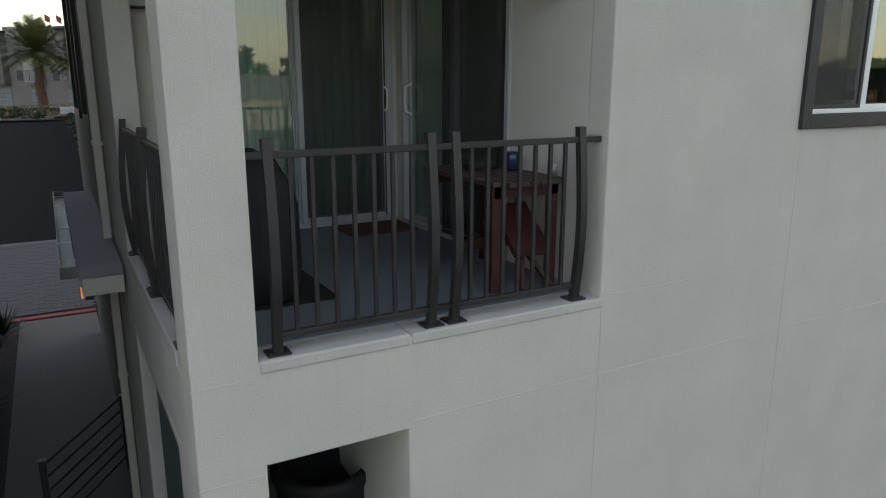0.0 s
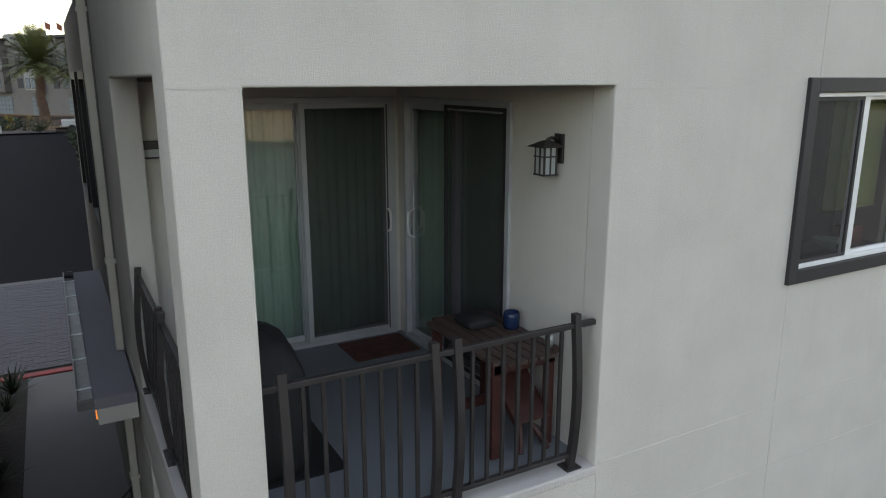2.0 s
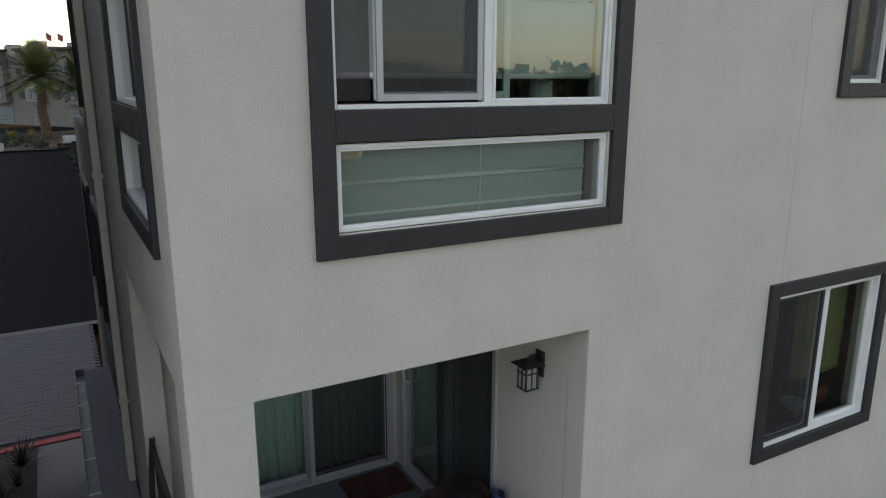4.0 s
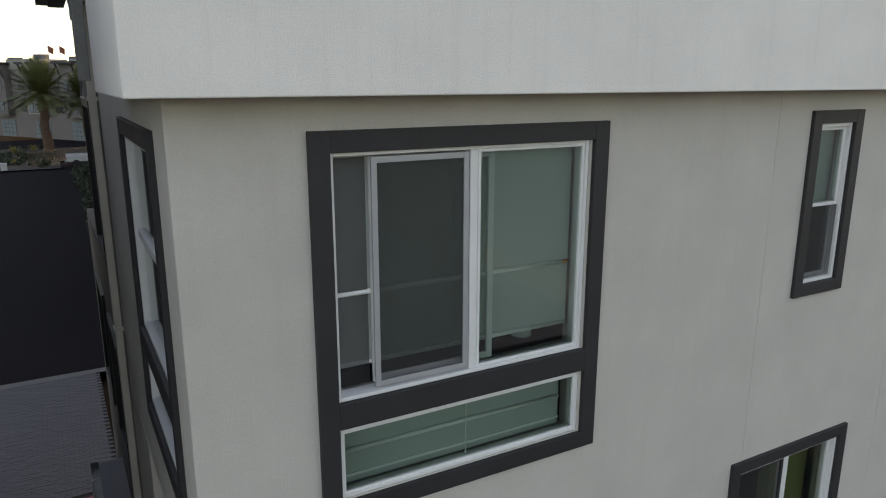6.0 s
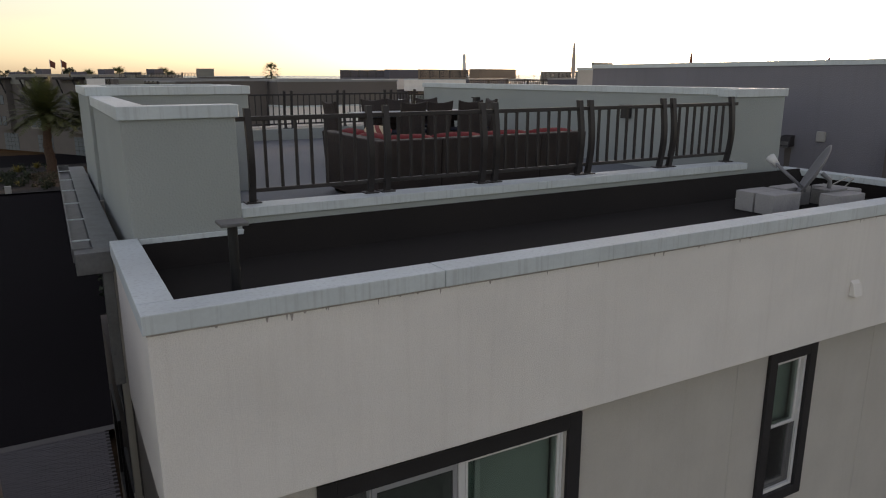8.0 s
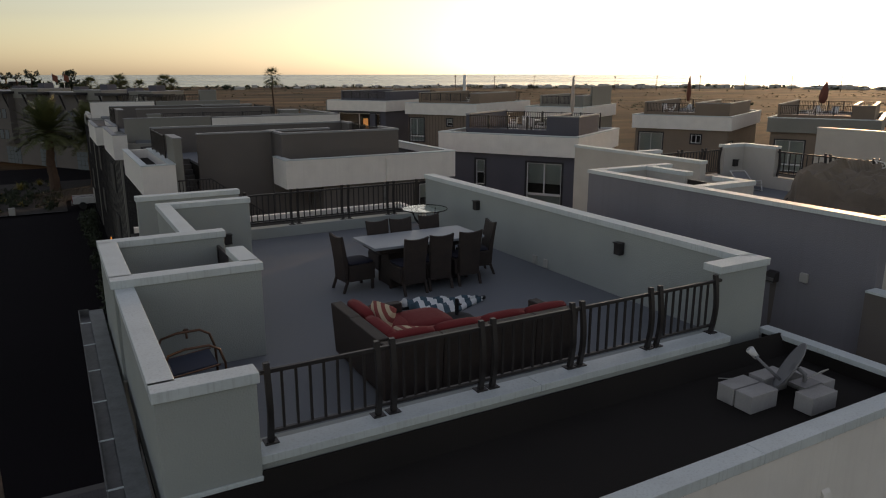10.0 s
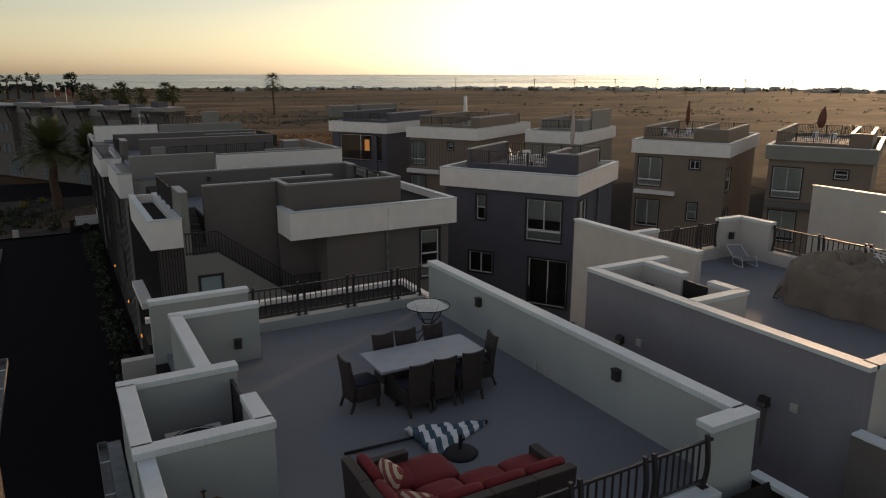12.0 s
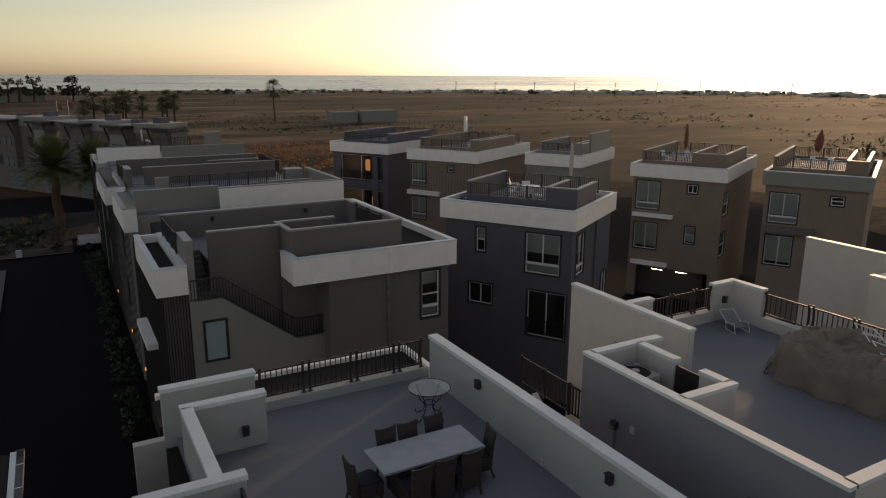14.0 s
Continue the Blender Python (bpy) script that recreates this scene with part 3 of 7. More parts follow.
railing("x", FY + 0.075, [0.895, 1.78, 1.93, 2.81], 4.652, 5.735, -1, (0.785, 2.965))
railing("y", SX + 0.055, [3.70, 4.72, 4.84, 6.0], 4.652, 5.72, -1, (3.63, 6.085))
railing("x", 4.98, [1.285, 2.265, 2.415, 3.355, 3.49, 4.46, 4.59, 5.56, 5.70, 6.59], 11.606, 12.32, -1, (1.15, 6.695), label="dark bronze metal railing along the terrace edge")
railing("x", 14.02, [3.30, 4.27, 4.42, 5.42, 5.57, 6.52, 6.67, 7.25], 11.50, 12.26, 1, (3.145, 7.335), label="dark bronze metal railing on the far terrace curb")


def trim_frame(w, x0, x1, z0, z1, width, y0, y1, extra=()):
    """Four boards butted round an opening, outer size given."""
    part("trim_board", Mesh().box(x0, x0 + width, y0, y1, z0, z1), TRIM, w, "charcoal painted trim", bevel=0.004)
    part("trim_board", Mesh().box(x1 - width, x1, y0, y1, z0, z1), TRIM, w, bevel=0.004)
    part("trim_board", Mesh().box(x0 + width, x1 - width, y0, y1, z1 - width, z1), TRIM, w, bevel=0.004)
    part("trim_board", Mesh().box(x0 + width, x1 - width, y0, y1, z0, z0 + width), TRIM, w, bevel=0.004)
    for a, b in extra:
        part("trim_board", Mesh().box(x0 + width, x1 - width, y0, y1, a, b), TRIM, w, bevel=0.004)


def ring(x0, x1, z0, z1, wd, y0, y1):
    return Mesh().box(x0, x0 + wd, y0, y1, z0, z1).box(x1 - wd, x1, y0, y1, z0, z1).box(x0 + wd, x1 - wd, y0, y1, z0, z0 + wd).box(x0 + wd, x1 - wd, y0, y1, z1 - wd, z1)


def sheet_x(x, y0, y1, z0, z1):
    """A thin upright pane facing -x."""
    return Mesh().add([(x, y1, z0), (x, y0, z0), (x, y0, z1), (x, y1, z1)], [(0, 1, 2, 3)])


def pane(w, x0, x1, z0, z1, y, material=None):
    g = part("pane", Mesh().add([(x0, y, z0), (x1, y, z0), (x1, y, z1), (x0, y, z1)], [(0, 1, 2, 3)]), material or GLASS, w)
    g.visible_shadow = False
    return g


YW = FY + 0.03
# large bedroom window with its low light under it
w = thing("window_1", (2.15, FY, 7.85), "large white vinyl slider over a low fixed light, charcoal trim", "window", kind="structure")
trim_frame(w, 1.138, 3.172, 7.848, 10.15, 0.118, FY - 0.032, FY + 0.012, [(8.44, 8.598)])
part("frame", ring(1.256, 3.026, 8.60, 10.034, 0.024, YW - 0.03, YW + 0.08), VINYL, w, "white vinyl frame", bevel=0.004)
part("mullion", Mesh().box(2.142, 2.195, YW - 0.015, YW + 0.05, 8.624, 10.01), VINYL, w, bevel=0.004)
part("sash", ring(2.195, 3.002, 8.624, 10.01, 0.02, YW - 0.02, YW + 0.03), VINYL, w, bevel=0.004)
pane(w, 2.215, 2.982, 8.644, 9.99, YW - 0.005)
part("sash", ring(1.52, 2.36, 8.64, 9.994, 0.042, YW + 0.056, YW + 0.078), VINYL, w, "sliding sash drawn aside", bevel=0.003)
pane(w, 1.562, 2.318, 8.682, 9.952, YW + 0.066)
part("screen_frame", ring(1.505, 2.135, 8.637, 9.997, 0.035, YW - 0.012, YW + 0.006), ALU, w, "grey aluminium screen frame", bevel=0.002)
part("insect_screen", Mesh().box(1.54, 2.10, YW - 0.004, YW - 0.002, 8.672, 9.962), SCREEN, w)
part("insect_screen", Mesh().box(1.292, 1.505, YW + 0.082, YW + 0.084, 8.64, 9.99), SCREEN, w)
part("frame", ring(1.256, 3.026, 7.98, 8.43, 0.024, YW - 0.03, YW + 0.06), VINYL, w, bevel=0.004)
part("bead", ring(1.28, 3.002, 8.004, 8.406, 0.012, YW - 0.022, YW + 0.005).box(2.133, 2.141, YW + 0.008, YW + 0.014, 8.016, 8.394), VINYL, w)
pane(w, 1.292, 2.99, 8.016, 8.394, YW - 0.01)
# kitchen window on the level below
w = thing("window_2", (5.57, FY, 5.66), "white vinyl slider with an insect screen and charcoal trim", "window", kind="structure")
trim_frame(w, 4.768, 6.386, 5.662, 7.197, 0.105, FY - 0.032, FY + 0.012)
part("frame", ring(4.873, 6.281, 5.767, 7.092, 0.034, YW - 0.03, YW + 0.08), VINYL, w, bevel=0.004)
part("mullion", Mesh().box(5.525, 5.59, YW - 0.015, YW + 0.05, 5.80, 7.058), VINYL, w, bevel=0.004)
part("sash", ring(5.59, 6.247, 5.80, 7.058, 0.028, YW + 0.01, YW + 0.05), VINYL, w, bevel=0.004)
pane(w, 5.618, 6.219, 5.83, 7.03, YW + 0.03)
pane(w, 4.907, 5.525, 5.80, 7.058, YW + 0.06)
part("screen_frame", ring(4.907, 5.525, 5.801, 7.058, 0.03, YW - 0.012, YW + 0.006), TRIM, w, bevel=0.002)
part("insect_screen", Mesh().box(4.937, 5.495, YW - 0.004, YW - 0.002, 5.831, 7.028), SCREEN, w)
# narrow bathroom window
w = thing("window_3", (5.63, FY, 8.6), "narrow white double-hung window with charcoal trim", "window", kind="structure")
trim_frame(w, 5.298, 5.962, 8.612, 10.168, 0.105, FY - 0.032, FY + 0.012)
part("frame", ring(5.403, 5.857, 8.717, 10.063, 0.032, YW - 0.03, YW + 0.08), VINYL, w, bevel=0.004)
part("sash", ring(5.435, 5.825, 9.37, 10.031, 0.028, YW + 0.0, YW + 0.03), VINYL, w, bevel=0.003)
pane(w, 5.463, 5.797, 9.398, 10.003, YW + 0.012)
part("sash", ring(5.435, 5.825, 8.75, 9.40, 0.028, YW + 0.035, YW + 0.06), VINYL, w, bevel=0.003)
pane(w, 5.463, 5.797, 8.778, 9.372, YW + 0.045)
part("insect_screen", Mesh().box(5.437, 5.823, YW - 0.006, YW - 0.004, 8.752, 9.37), SCREEN, w)

# side window on the street side
w = thing("window_4", (SX, 4.5, 7.85), "tall white side window over a low light, charcoal trim", "window", kind="structure")
XW = SX + 0.03


def ring_x(y0, y1, z0, z1, wd, x0, x1):
    return Mesh().box(x0, x1, y0, y0 + wd, z0, z1).box(x0, x1, y1 - wd, y1, z0, z1).box(x0, x1, y0 + wd, y1 - wd, z0, z0 + wd).box(x0, x1, y0 + wd, y1 - wd, z1 - wd, z1)


for b in [(3.68, 3.79, 7.85, 10.15), (5.25, 5.36, 7.85, 10.15), (3.79, 5.25, 10.04, 10.15), (3.79, 5.25, 7.85, 7.975), (3.79, 5.25, 8.435, 8.60)]:
    part("trim_board", Mesh().box(SX - 0.032, SX + 0.012, *b), TRIM, w, bevel=0.004)
part("frame", ring_x(3.79, 5.25, 8.60, 10.04, 0.036, XW - 0.03, XW + 0.08), VINYL, w, bevel=0.004)
part("frame", ring_x(3.79, 5.25, 7.975, 8.435, 0.036, XW - 0.03, XW + 0.06), VINYL, w, bevel=0.004)
part("mullion", Mesh().box(XW - 0.01, XW + 0.05, 3.826, 5.214, 9.29, 9.35), VINYL, w, bevel=0.004)
for z0, z1 in [(8.636, 9.29), (9.35, 10.004), (8.01, 8.40)]:
    g = part("pane", sheet_x(XW + 0.02, 3.826, 5.214, z0, z1), GLASS, w)
    g.visible_shadow = False
for y0, y1, z0, z1 in [(8.6, 9.9, 5.6, 7.2), (8.6, 9.9, 8.4, 10.1), (11.0, 12.4, 5.6, 7.2)]:
    w = thing("window_rear", (SX, y0, z0), "dark-framed window in the taupe side wall", "window", kind="structure")
    part("frame", ring_x(y0 - 0.09, y1 + 0.09, z0 - 0.09, z1 + 0.09, 0.10, SX - 0.06, SX + 0.02), TRIM, w, bevel=0.004)
    part("pane", sheet_x(SX + 0.06, y0, y1, z0, z1), GLASS, w)

# shades and what stands behind the glass
ROD = mat("shade_rod_white", (0.85, 0.85, 0.84), 0.4, vary=0.05)
WOOD_END = mat("rod_end_wood", (0.45, 0.2, 0.07), 0.5, vary=0.2)
sh = thing("roller_shade", (2.15, 3.55, 8.76), "pale grey roller shade drawn most of the way down", "window shade")
part("cloth", Mesh().box(1.27, 3.0, 3.415, 3.42, 8.77, 10.03), SHADE, sh)
part("hem_bar", Mesh().tube([(1.27, 3.41, 8.765), (2.98, 3.41, 8.765)], 0.016), ROD, sh, smooth=True)
part("rod", Mesh().tube([(1.27, 3.398, 9.205), (2.93, 3.398, 9.205)], 0.016), ROD, sh, "white shade rod", smooth=True)
part("rod_end", Mesh().tube([(2.93, 3.398, 9.205), (2.985, 3.398, 9.205)], 0.014), WOOD_END, sh, "wooden rod end", smooth=True)
sh = thing("roller_shade", (2.15, 3.55, 7.9), "pale grey shade behind the low window", "window shade")
part("cloth", Mesh().box(1.27, 2.965, 3.415, 3.42, 7.99, 8.43), SHADE, sh)
part("rod", Mesh().tube([(1.27, 3.398, 8.215), (2.95, 3.398, 8.215)], 0.013), ROD, sh, smooth=True)
part("hem_bar", Mesh().box(1.27, 2.965, 3.405, 3.414, 8.035, 8.05), ROD, sh)
# Olive panel, built as a blind, stands for the lit wall inside the room.
OLIVE = mat("olive_panel", (0.30, 0.29, 0.11), 0.9, vary=0.1, scale=3, fine=200)
sh = thing("roller_shade", (5.9, 3.6, 6.1), "olive panel behind the kitchen window, standing for the lit room wall", "window shade")
part("cloth", Mesh().box(5.56, 6.30, 3.56, 3.566, 6.12, 7.12), OLIVE, sh)
part("hem_bar", Mesh().tube([(5.56, 3.555, 6.115), (6.30, 3.555, 6.115)], 0.012), OLIVE, sh, smooth=True)
CLAY = mat("clay_red", (0.16, 0.045, 0.03), 0.7, vary=0.2)
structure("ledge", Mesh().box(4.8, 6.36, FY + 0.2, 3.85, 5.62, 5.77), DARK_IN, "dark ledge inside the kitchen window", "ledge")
tagged(part("bowl", Mesh().lathe([(0.0, 0), (0.05, 0), (0.11, 0.07), (0.115, 0.08), (0.10, 0.07), (0.0, 0.02)], (5.78, 3.62, 5.77), 20), VINYL, smooth=True), "pale bowl on the kitchen window ledge", "bowl")
tagged(part("box", Mesh().box(5.95, 6.20, 3.56, 3.70, 5.77, 5.93), CLAY, bevel=0.01), "red-brown box on the kitchen window ledge", "box")
sh = thing("roller_shade", (5.63, 3.42, 9.4), "pale grey shade behind the narrow upper sash", "window shade")
part("cloth", Mesh().box(5.42, 5.84, 3.415, 3.42, 9.36, 10.06), SHADE, sh)
structure("bedroom_wall_back", Mesh().box(SX + 0.2, RX - 0.2, 6.6, 6.75, FLOOR3, 10.55), INSIDE, "plain painted bedroom wall", "wall")
structure("bedroom_wall_side", Mesh().box(4.3, 4.45, FY + 0.2, 6.6, FLOOR3, 10.55), INSIDE, "plain painted room partition", "wall")
structure("kitchen_wall_back", Mesh().box(3.12, RX - 0.2, 7.0, 7.15, FLOOR2, 7.17), INSIDE, "plain painted room wall", "wall")
structure("lounge_wall_back", Mesh().box(SX + 0.2, 3.12, 9.5, 9.65, FLOOR2, 7.17), INSIDE, "plain painted room wall", "wall")
lid = Mesh().lathe([(0.0, 0), (0.075, 0), (0.075, 0.13), (0.06, 0.15), (0.0, 0.15)], (2.83, 3.70, 8.60))
tagged(part("canister", lid, VINYL, smooth=False), "white round canister on the bedroom window ledge", "canister")
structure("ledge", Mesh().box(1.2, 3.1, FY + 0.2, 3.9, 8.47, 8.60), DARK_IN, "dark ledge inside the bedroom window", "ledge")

# sliding doors on the balcony
def wave(axis, u0, u1, z0, z1, at, depth, n):
    """A hanging curtain with even folds."""
    c = Mesh()
    pts = [(u0 + (u1 - u0) * i / n, at + depth * math.sin(i * 1.25) + 0.3 * depth * math.sin(i * 0.41)) for i in range(n + 1)]
    verts = [((u, w, z) if axis == "x" else (w, u, z)) for z in (z0, z1) for u, w in pts]
    return c.add(verts, [(i, i + 1, n + 2 + i, n + 1 + i) for i in range(n)])


d = thing("door_1", (2.0, 6.29, FLOOR2), "grey aluminium sliding glass door with an insect screen", "sliding door", kind="structure")
part("frame", Mesh().box(1.10, 1.15, 6.265, 6.42, FLOOR2, 7.03).box(2.875, 2.925, 6.265, 6.42, FLOOR2, 7.03).box(1.15, 2.875, 6.265, 6.42, 6.98, 7.03).box(1.15, 2.875, 6.265, 6.42, FLOOR2, FLOOR2 + 0.04), ALU, d, bevel=0.003)
part("fixed_panel", ring(1.15, 2.02, 4.70, 6.98, 0.06, 6.36, 6.40), ALU, d, bevel=0.003)
pane(d, 1.21, 1.96, 4.76, 6.92, 6.375)
part("sliding_panel", ring(1.97, 2.875, 4.70, 6.98, 0.065, 6.315, 6.355), ALU, d, bevel=0.003)
pane(d, 2.035, 2.81, 4.765, 6.915, 6.33)
part("screen_frame", ring(1.985, 2.875, 4.70, 6.98, 0.05, 6.272, 6.292), ALU, d, "grey screen frame", bevel=0.003)
part("insect_screen", Mesh().box(2.035, 2.825, 6.281, 6.283, 4.75, 6.93), SCREEN, d)
part("handle", Mesh().tube([(2.84, 6.29, 5.72), (2.84, 6.22, 5.75), (2.84, 6.21, 5.84), (2.84, 6.22, 5.93), (2.84, 6.29, 5.96)], 0.011), VINYL, d, "pale loop handle", smooth=True)
part("stile_strip", Mesh().box(2.832, 2.842, 6.262, 6.272, 4.72, 6.96), DARK_IN, d)
part("latch", Mesh().box(2.845, 2.865, 6.262, 6.271, 5.76, 5.92), DARK_IN, d, bevel=0.002)
tagged(part("curtain", wave("x", 1.12, 2.9, 4.68, 7.0, 6.52, 0.035, 90), CURTAIN, smooth=True), "pale green-grey curtain hanging behind the sliding door", "curtain")
d = thing("door_2", (2.97, 5.2, FLOOR2), "grey aluminium sliding glass door in the balcony side wall", "sliding door", kind="structure")
part("frame", Mesh().box(2.945, 3.10, 4.34, 4.39, FLOOR2, 7.03).box(2.945, 3.10, 6.09, 6.14, FLOOR2, 7.03).box(2.945, 3.10, 4.39, 6.09, 6.98, 7.03).box(2.945, 3.10, 4.39, 6.09, FLOOR2, FLOOR2 + 0.04), ALU, d, bevel=0.003)
part("fixed_panel", ring_x(4.39, 5.28, 4.70, 6.98, 0.06, 3.04, 3.08), ALU, d, bevel=0.003)
part("sliding_panel", ring_x(5.22, 6.09, 4.70, 6.98, 0.06, 2.995, 3.035), ALU, d, bevel=0.003)
for y0, y1, x in [(4.45, 5.22, 3.055), (5.28, 6.03, 3.01)]:
    g = part("pane", sheet_x(x, y0, y1, 4.76, 6.92), GLASS, d)
    g.visible_shadow = False
part("screen_frame", ring_x(4.42, 5.35, 4.70, 6.98, 0.03, 2.955, 2.975), TRIM, d, bevel=0.003)
part("insect_screen", Mesh().box(2.964, 2.966, 4.465, 5.305, 4.745, 6.935), SCREEN, d)
part("handle", Mesh().tube([(2.99, 6.0, 5.70), (2.93, 6.0, 5.73), (2.92, 6.0, 5.84), (2.93, 6.0, 5.95), (2.99, 6.0, 5.98)], 0.011), VINYL, d, "pale loop handle", smooth=True)
tagged(part("curtain", wave("y", 4.36, 6.12, 4.68, 7.0, 3.112, 0.018, 90), CURTAIN, smooth=True), "pale green-grey curtain hanging behind the side door", "curtain")

# downspout, entry awning, gutter ledge on the street side
DOWN = mat("downspout_cream", (0.52, 0.49, 0.42), 0.6, vary=0.1, scale=3)
DIRT = mat("gutter_metal", (0.15, 0.15, 0.147), 0.55, metal=0.3, vary=0.35, scale=6, fine=40)
dp = thing("downspout", (SX, 7.62, GROUND), "cream square downspout running down the wall", "downspout")
part("pipe", Mesh().box(SX - 0.09, SX - 0.01, 7.60, 7.70, GROUND + 0.1, 11.3), DOWN, dp, bevel=0.006)
for z in (3.0, 5.4, 7.8, 10.2):
    part("strap", Mesh().box(SX - 0.10, SX - 0.004, 7.585, 7.715, z, z + 0.04), DOWN, dp)


def gutter_ledge(name, x_out, x_in, y0, y1, z, label, drop=0.10, side=-1, ledge=None):
    """A narrow roof ledge with an open sheet-metal gutter along its outer edge."""
    g = thing(name, (x_out, y0, z), label, "gutter", kind="structure")
    gw = 0.13
    part("ledge", Mesh().box(min(x_out + gw * -side, x_in), max(x_out + gw * -side, x_in), y0, y1, z - 0.12, z - 0.02), ledge or CAP, g, "stained pale metal ledge", bevel=0.004)
    a = x_out
    part("trough", Mesh().box(min(a, a - side * 0.012), max(a, a - side * 0.012), y0, y1, z - drop, z).box(min(a, a - side * gw), max(a, a - side * gw), y0, y1, z - drop, z - drop + 0.01).box(min(a, a - side * gw), max(a, a - side * gw), y0 - 0.012, y0, z - drop, z).box(min(a, a - side * gw), max(a, a - side * gw), y1, y1 + 0.012, z - drop, z), DIRT, g, "dirty open gutter", bevel=0.002)
    n = int((y1 - y0) / 0.9)
    for k in range(n + 1):
        y = y0 + (y1 - y0) * (k + 0.3) / (n + 1)
        part("strap", Mesh().box(min(a, a - side * gw), max(a, a - side * gw), y, y + 0.02, z - 0.008, z), CAP, g)
    return g


LEDGE_DIRTY = mat("ledge_stained", (0.14, 0.15, 0.15), 0.6, spec=0.4, vary=0.3, scale=5, fine=40, streak=0.6, stain=(0.05, 0.05, 0.047), streaks=(6, 6, 3))
gutter_ledge("roof_gutter", 0.02, 0.33, 4.95, 10.25, 11.40, "dirty roof gutter beside the terrace wall", ledge=LEDGE_DIRTY)
structure("gutter_corner", Mesh().box(0.03, 0.26, 4.80, 4.94, 11.24, 11.39).box(0.185, 0.255, 4.82, 4.90, 10.4, 11.24), DIRT, "stained metal gutter outlet box", "gutter", bevel=0.004)
gutter_ledge("awning_gutter", -0.05, 0.43, 6.45, 11.2, 4.50, "dirty gutter along the entry roof", ledge=STUCCO_GREY_SHADED)
structure("entry_roof", Mesh().box(0.10, 0.43, 6.47, 11.2, 4.22, 4.385), STUCCO, "pale stucco entry roof box", "entry roof", bevel=0.006)

# ---- terrace furniture and fittings ----
NAVY = mat("seat_pad_navy", (0.015, 0.016, 0.03), 0.9, vary=0.2, fine=200)
STONE_TOP = mat("table_top_stone", (0.25, 0.275, 0.30), 0.45, vary=0.15, scale=3, fine=90)
IRON = mat("wrought_iron", (0.02, 0.02, 0.02), 0.55, metal=0.4, vary=0.2)
BLOCK = mat("cinder_block", (0.36, 0.35, 0.34), 0.95, vary=0.15, scale=4, fine=60, bump=0.006)
DISH = mat("dish_grey", (0.20, 0.20, 0.21), 0.5, vary=0.1, scale=4)
BLUE = mat("sling_blue", (0.035, 0.045, 0.075), 0.8, vary=0.15, fine=220)
COPPER = mat("bronze_tube", (0.16, 0.09, 0.06), 0.35, metal=0.8, vary=0.2)
CASING = mat("unit_casing", (0.40, 0.39, 0.36), 0.6, vary=0.1, scale=3)
TAN = mat("cover_tan", (0.19, 0.155, 0.12), 0.9, vary=0.2, scale=2, fine=60, bump=0.004)
WOOD_RED = mat("stained_wood_red", (0.050, 0.013, 0.010), 0.5, vary=0.35, scale=9, fine=60, bump=0.002)
BLACK = mat("black_cloth", (0.010, 0.010, 0.011), 0.75, vary=0.3, scale=4, fine=90)
WOOD_WORN = mat("weathered_table_wood", (0.060, 0.036, 0.030), 0.65, vary=0.4, scale=11, fine=60, bump=0.002)
WOOD = mat("board_wood", (0.35, 0.17, 0.06), 0.5, vary=0.3, scale=6, fine=40)


def striped(name, a, b, period, way):
    """Two-colour woven stripes."""
    m = mat(name, a, 0.9, vary=0.1, fine=150)
    n, l = m.node_tree.nodes, m.node_tree.links
    tc, dot, mod, gt, mix = n.new("ShaderNodeTexCoord"), n.new("ShaderNodeVectorMath"), n.new("ShaderNodeMath"), n.new("ShaderNodeMath"), n.new("ShaderNodeMix")
    dot.operation = "DOT_PRODUCT"
    dot.inputs[1].default_value = way
    l.new(tc.outputs["Object"], dot.inputs[0])
    mod.operation, gt.operation = "FLOORED_MODULO", "GREATER_THAN"
    l.new(dot.outputs["Value"], mod.inputs[0])
    mod.inputs[1].default_value = period
    l.new(mod.outputs[0], gt.inputs[0])
    gt.inputs[1].default_value = period / 2
    mix.data_type = "RGBA"
    l.new(gt.outputs[0], mix.inputs["Factor"])
    mix.inputs["A"].default_value, mix.inputs["B"].default_value = (*a, 1), (*b, 1)
    l.new(mix.outputs["Result"], n["Principled BSDF"].inputs["Base Color"])
    return m


STRIPE = striped("umbrella_stripes", (0.72, 0.74, 0.74), (0.055, 0.10, 0.13), 0.21, (0.98, -0.18, 0))
PILLOW = striped("pillow_stripes", (0.55, 0.45, 0.30), (0.25, 0.06, 0.05), 0.09, (0.6, 0.8, 0))


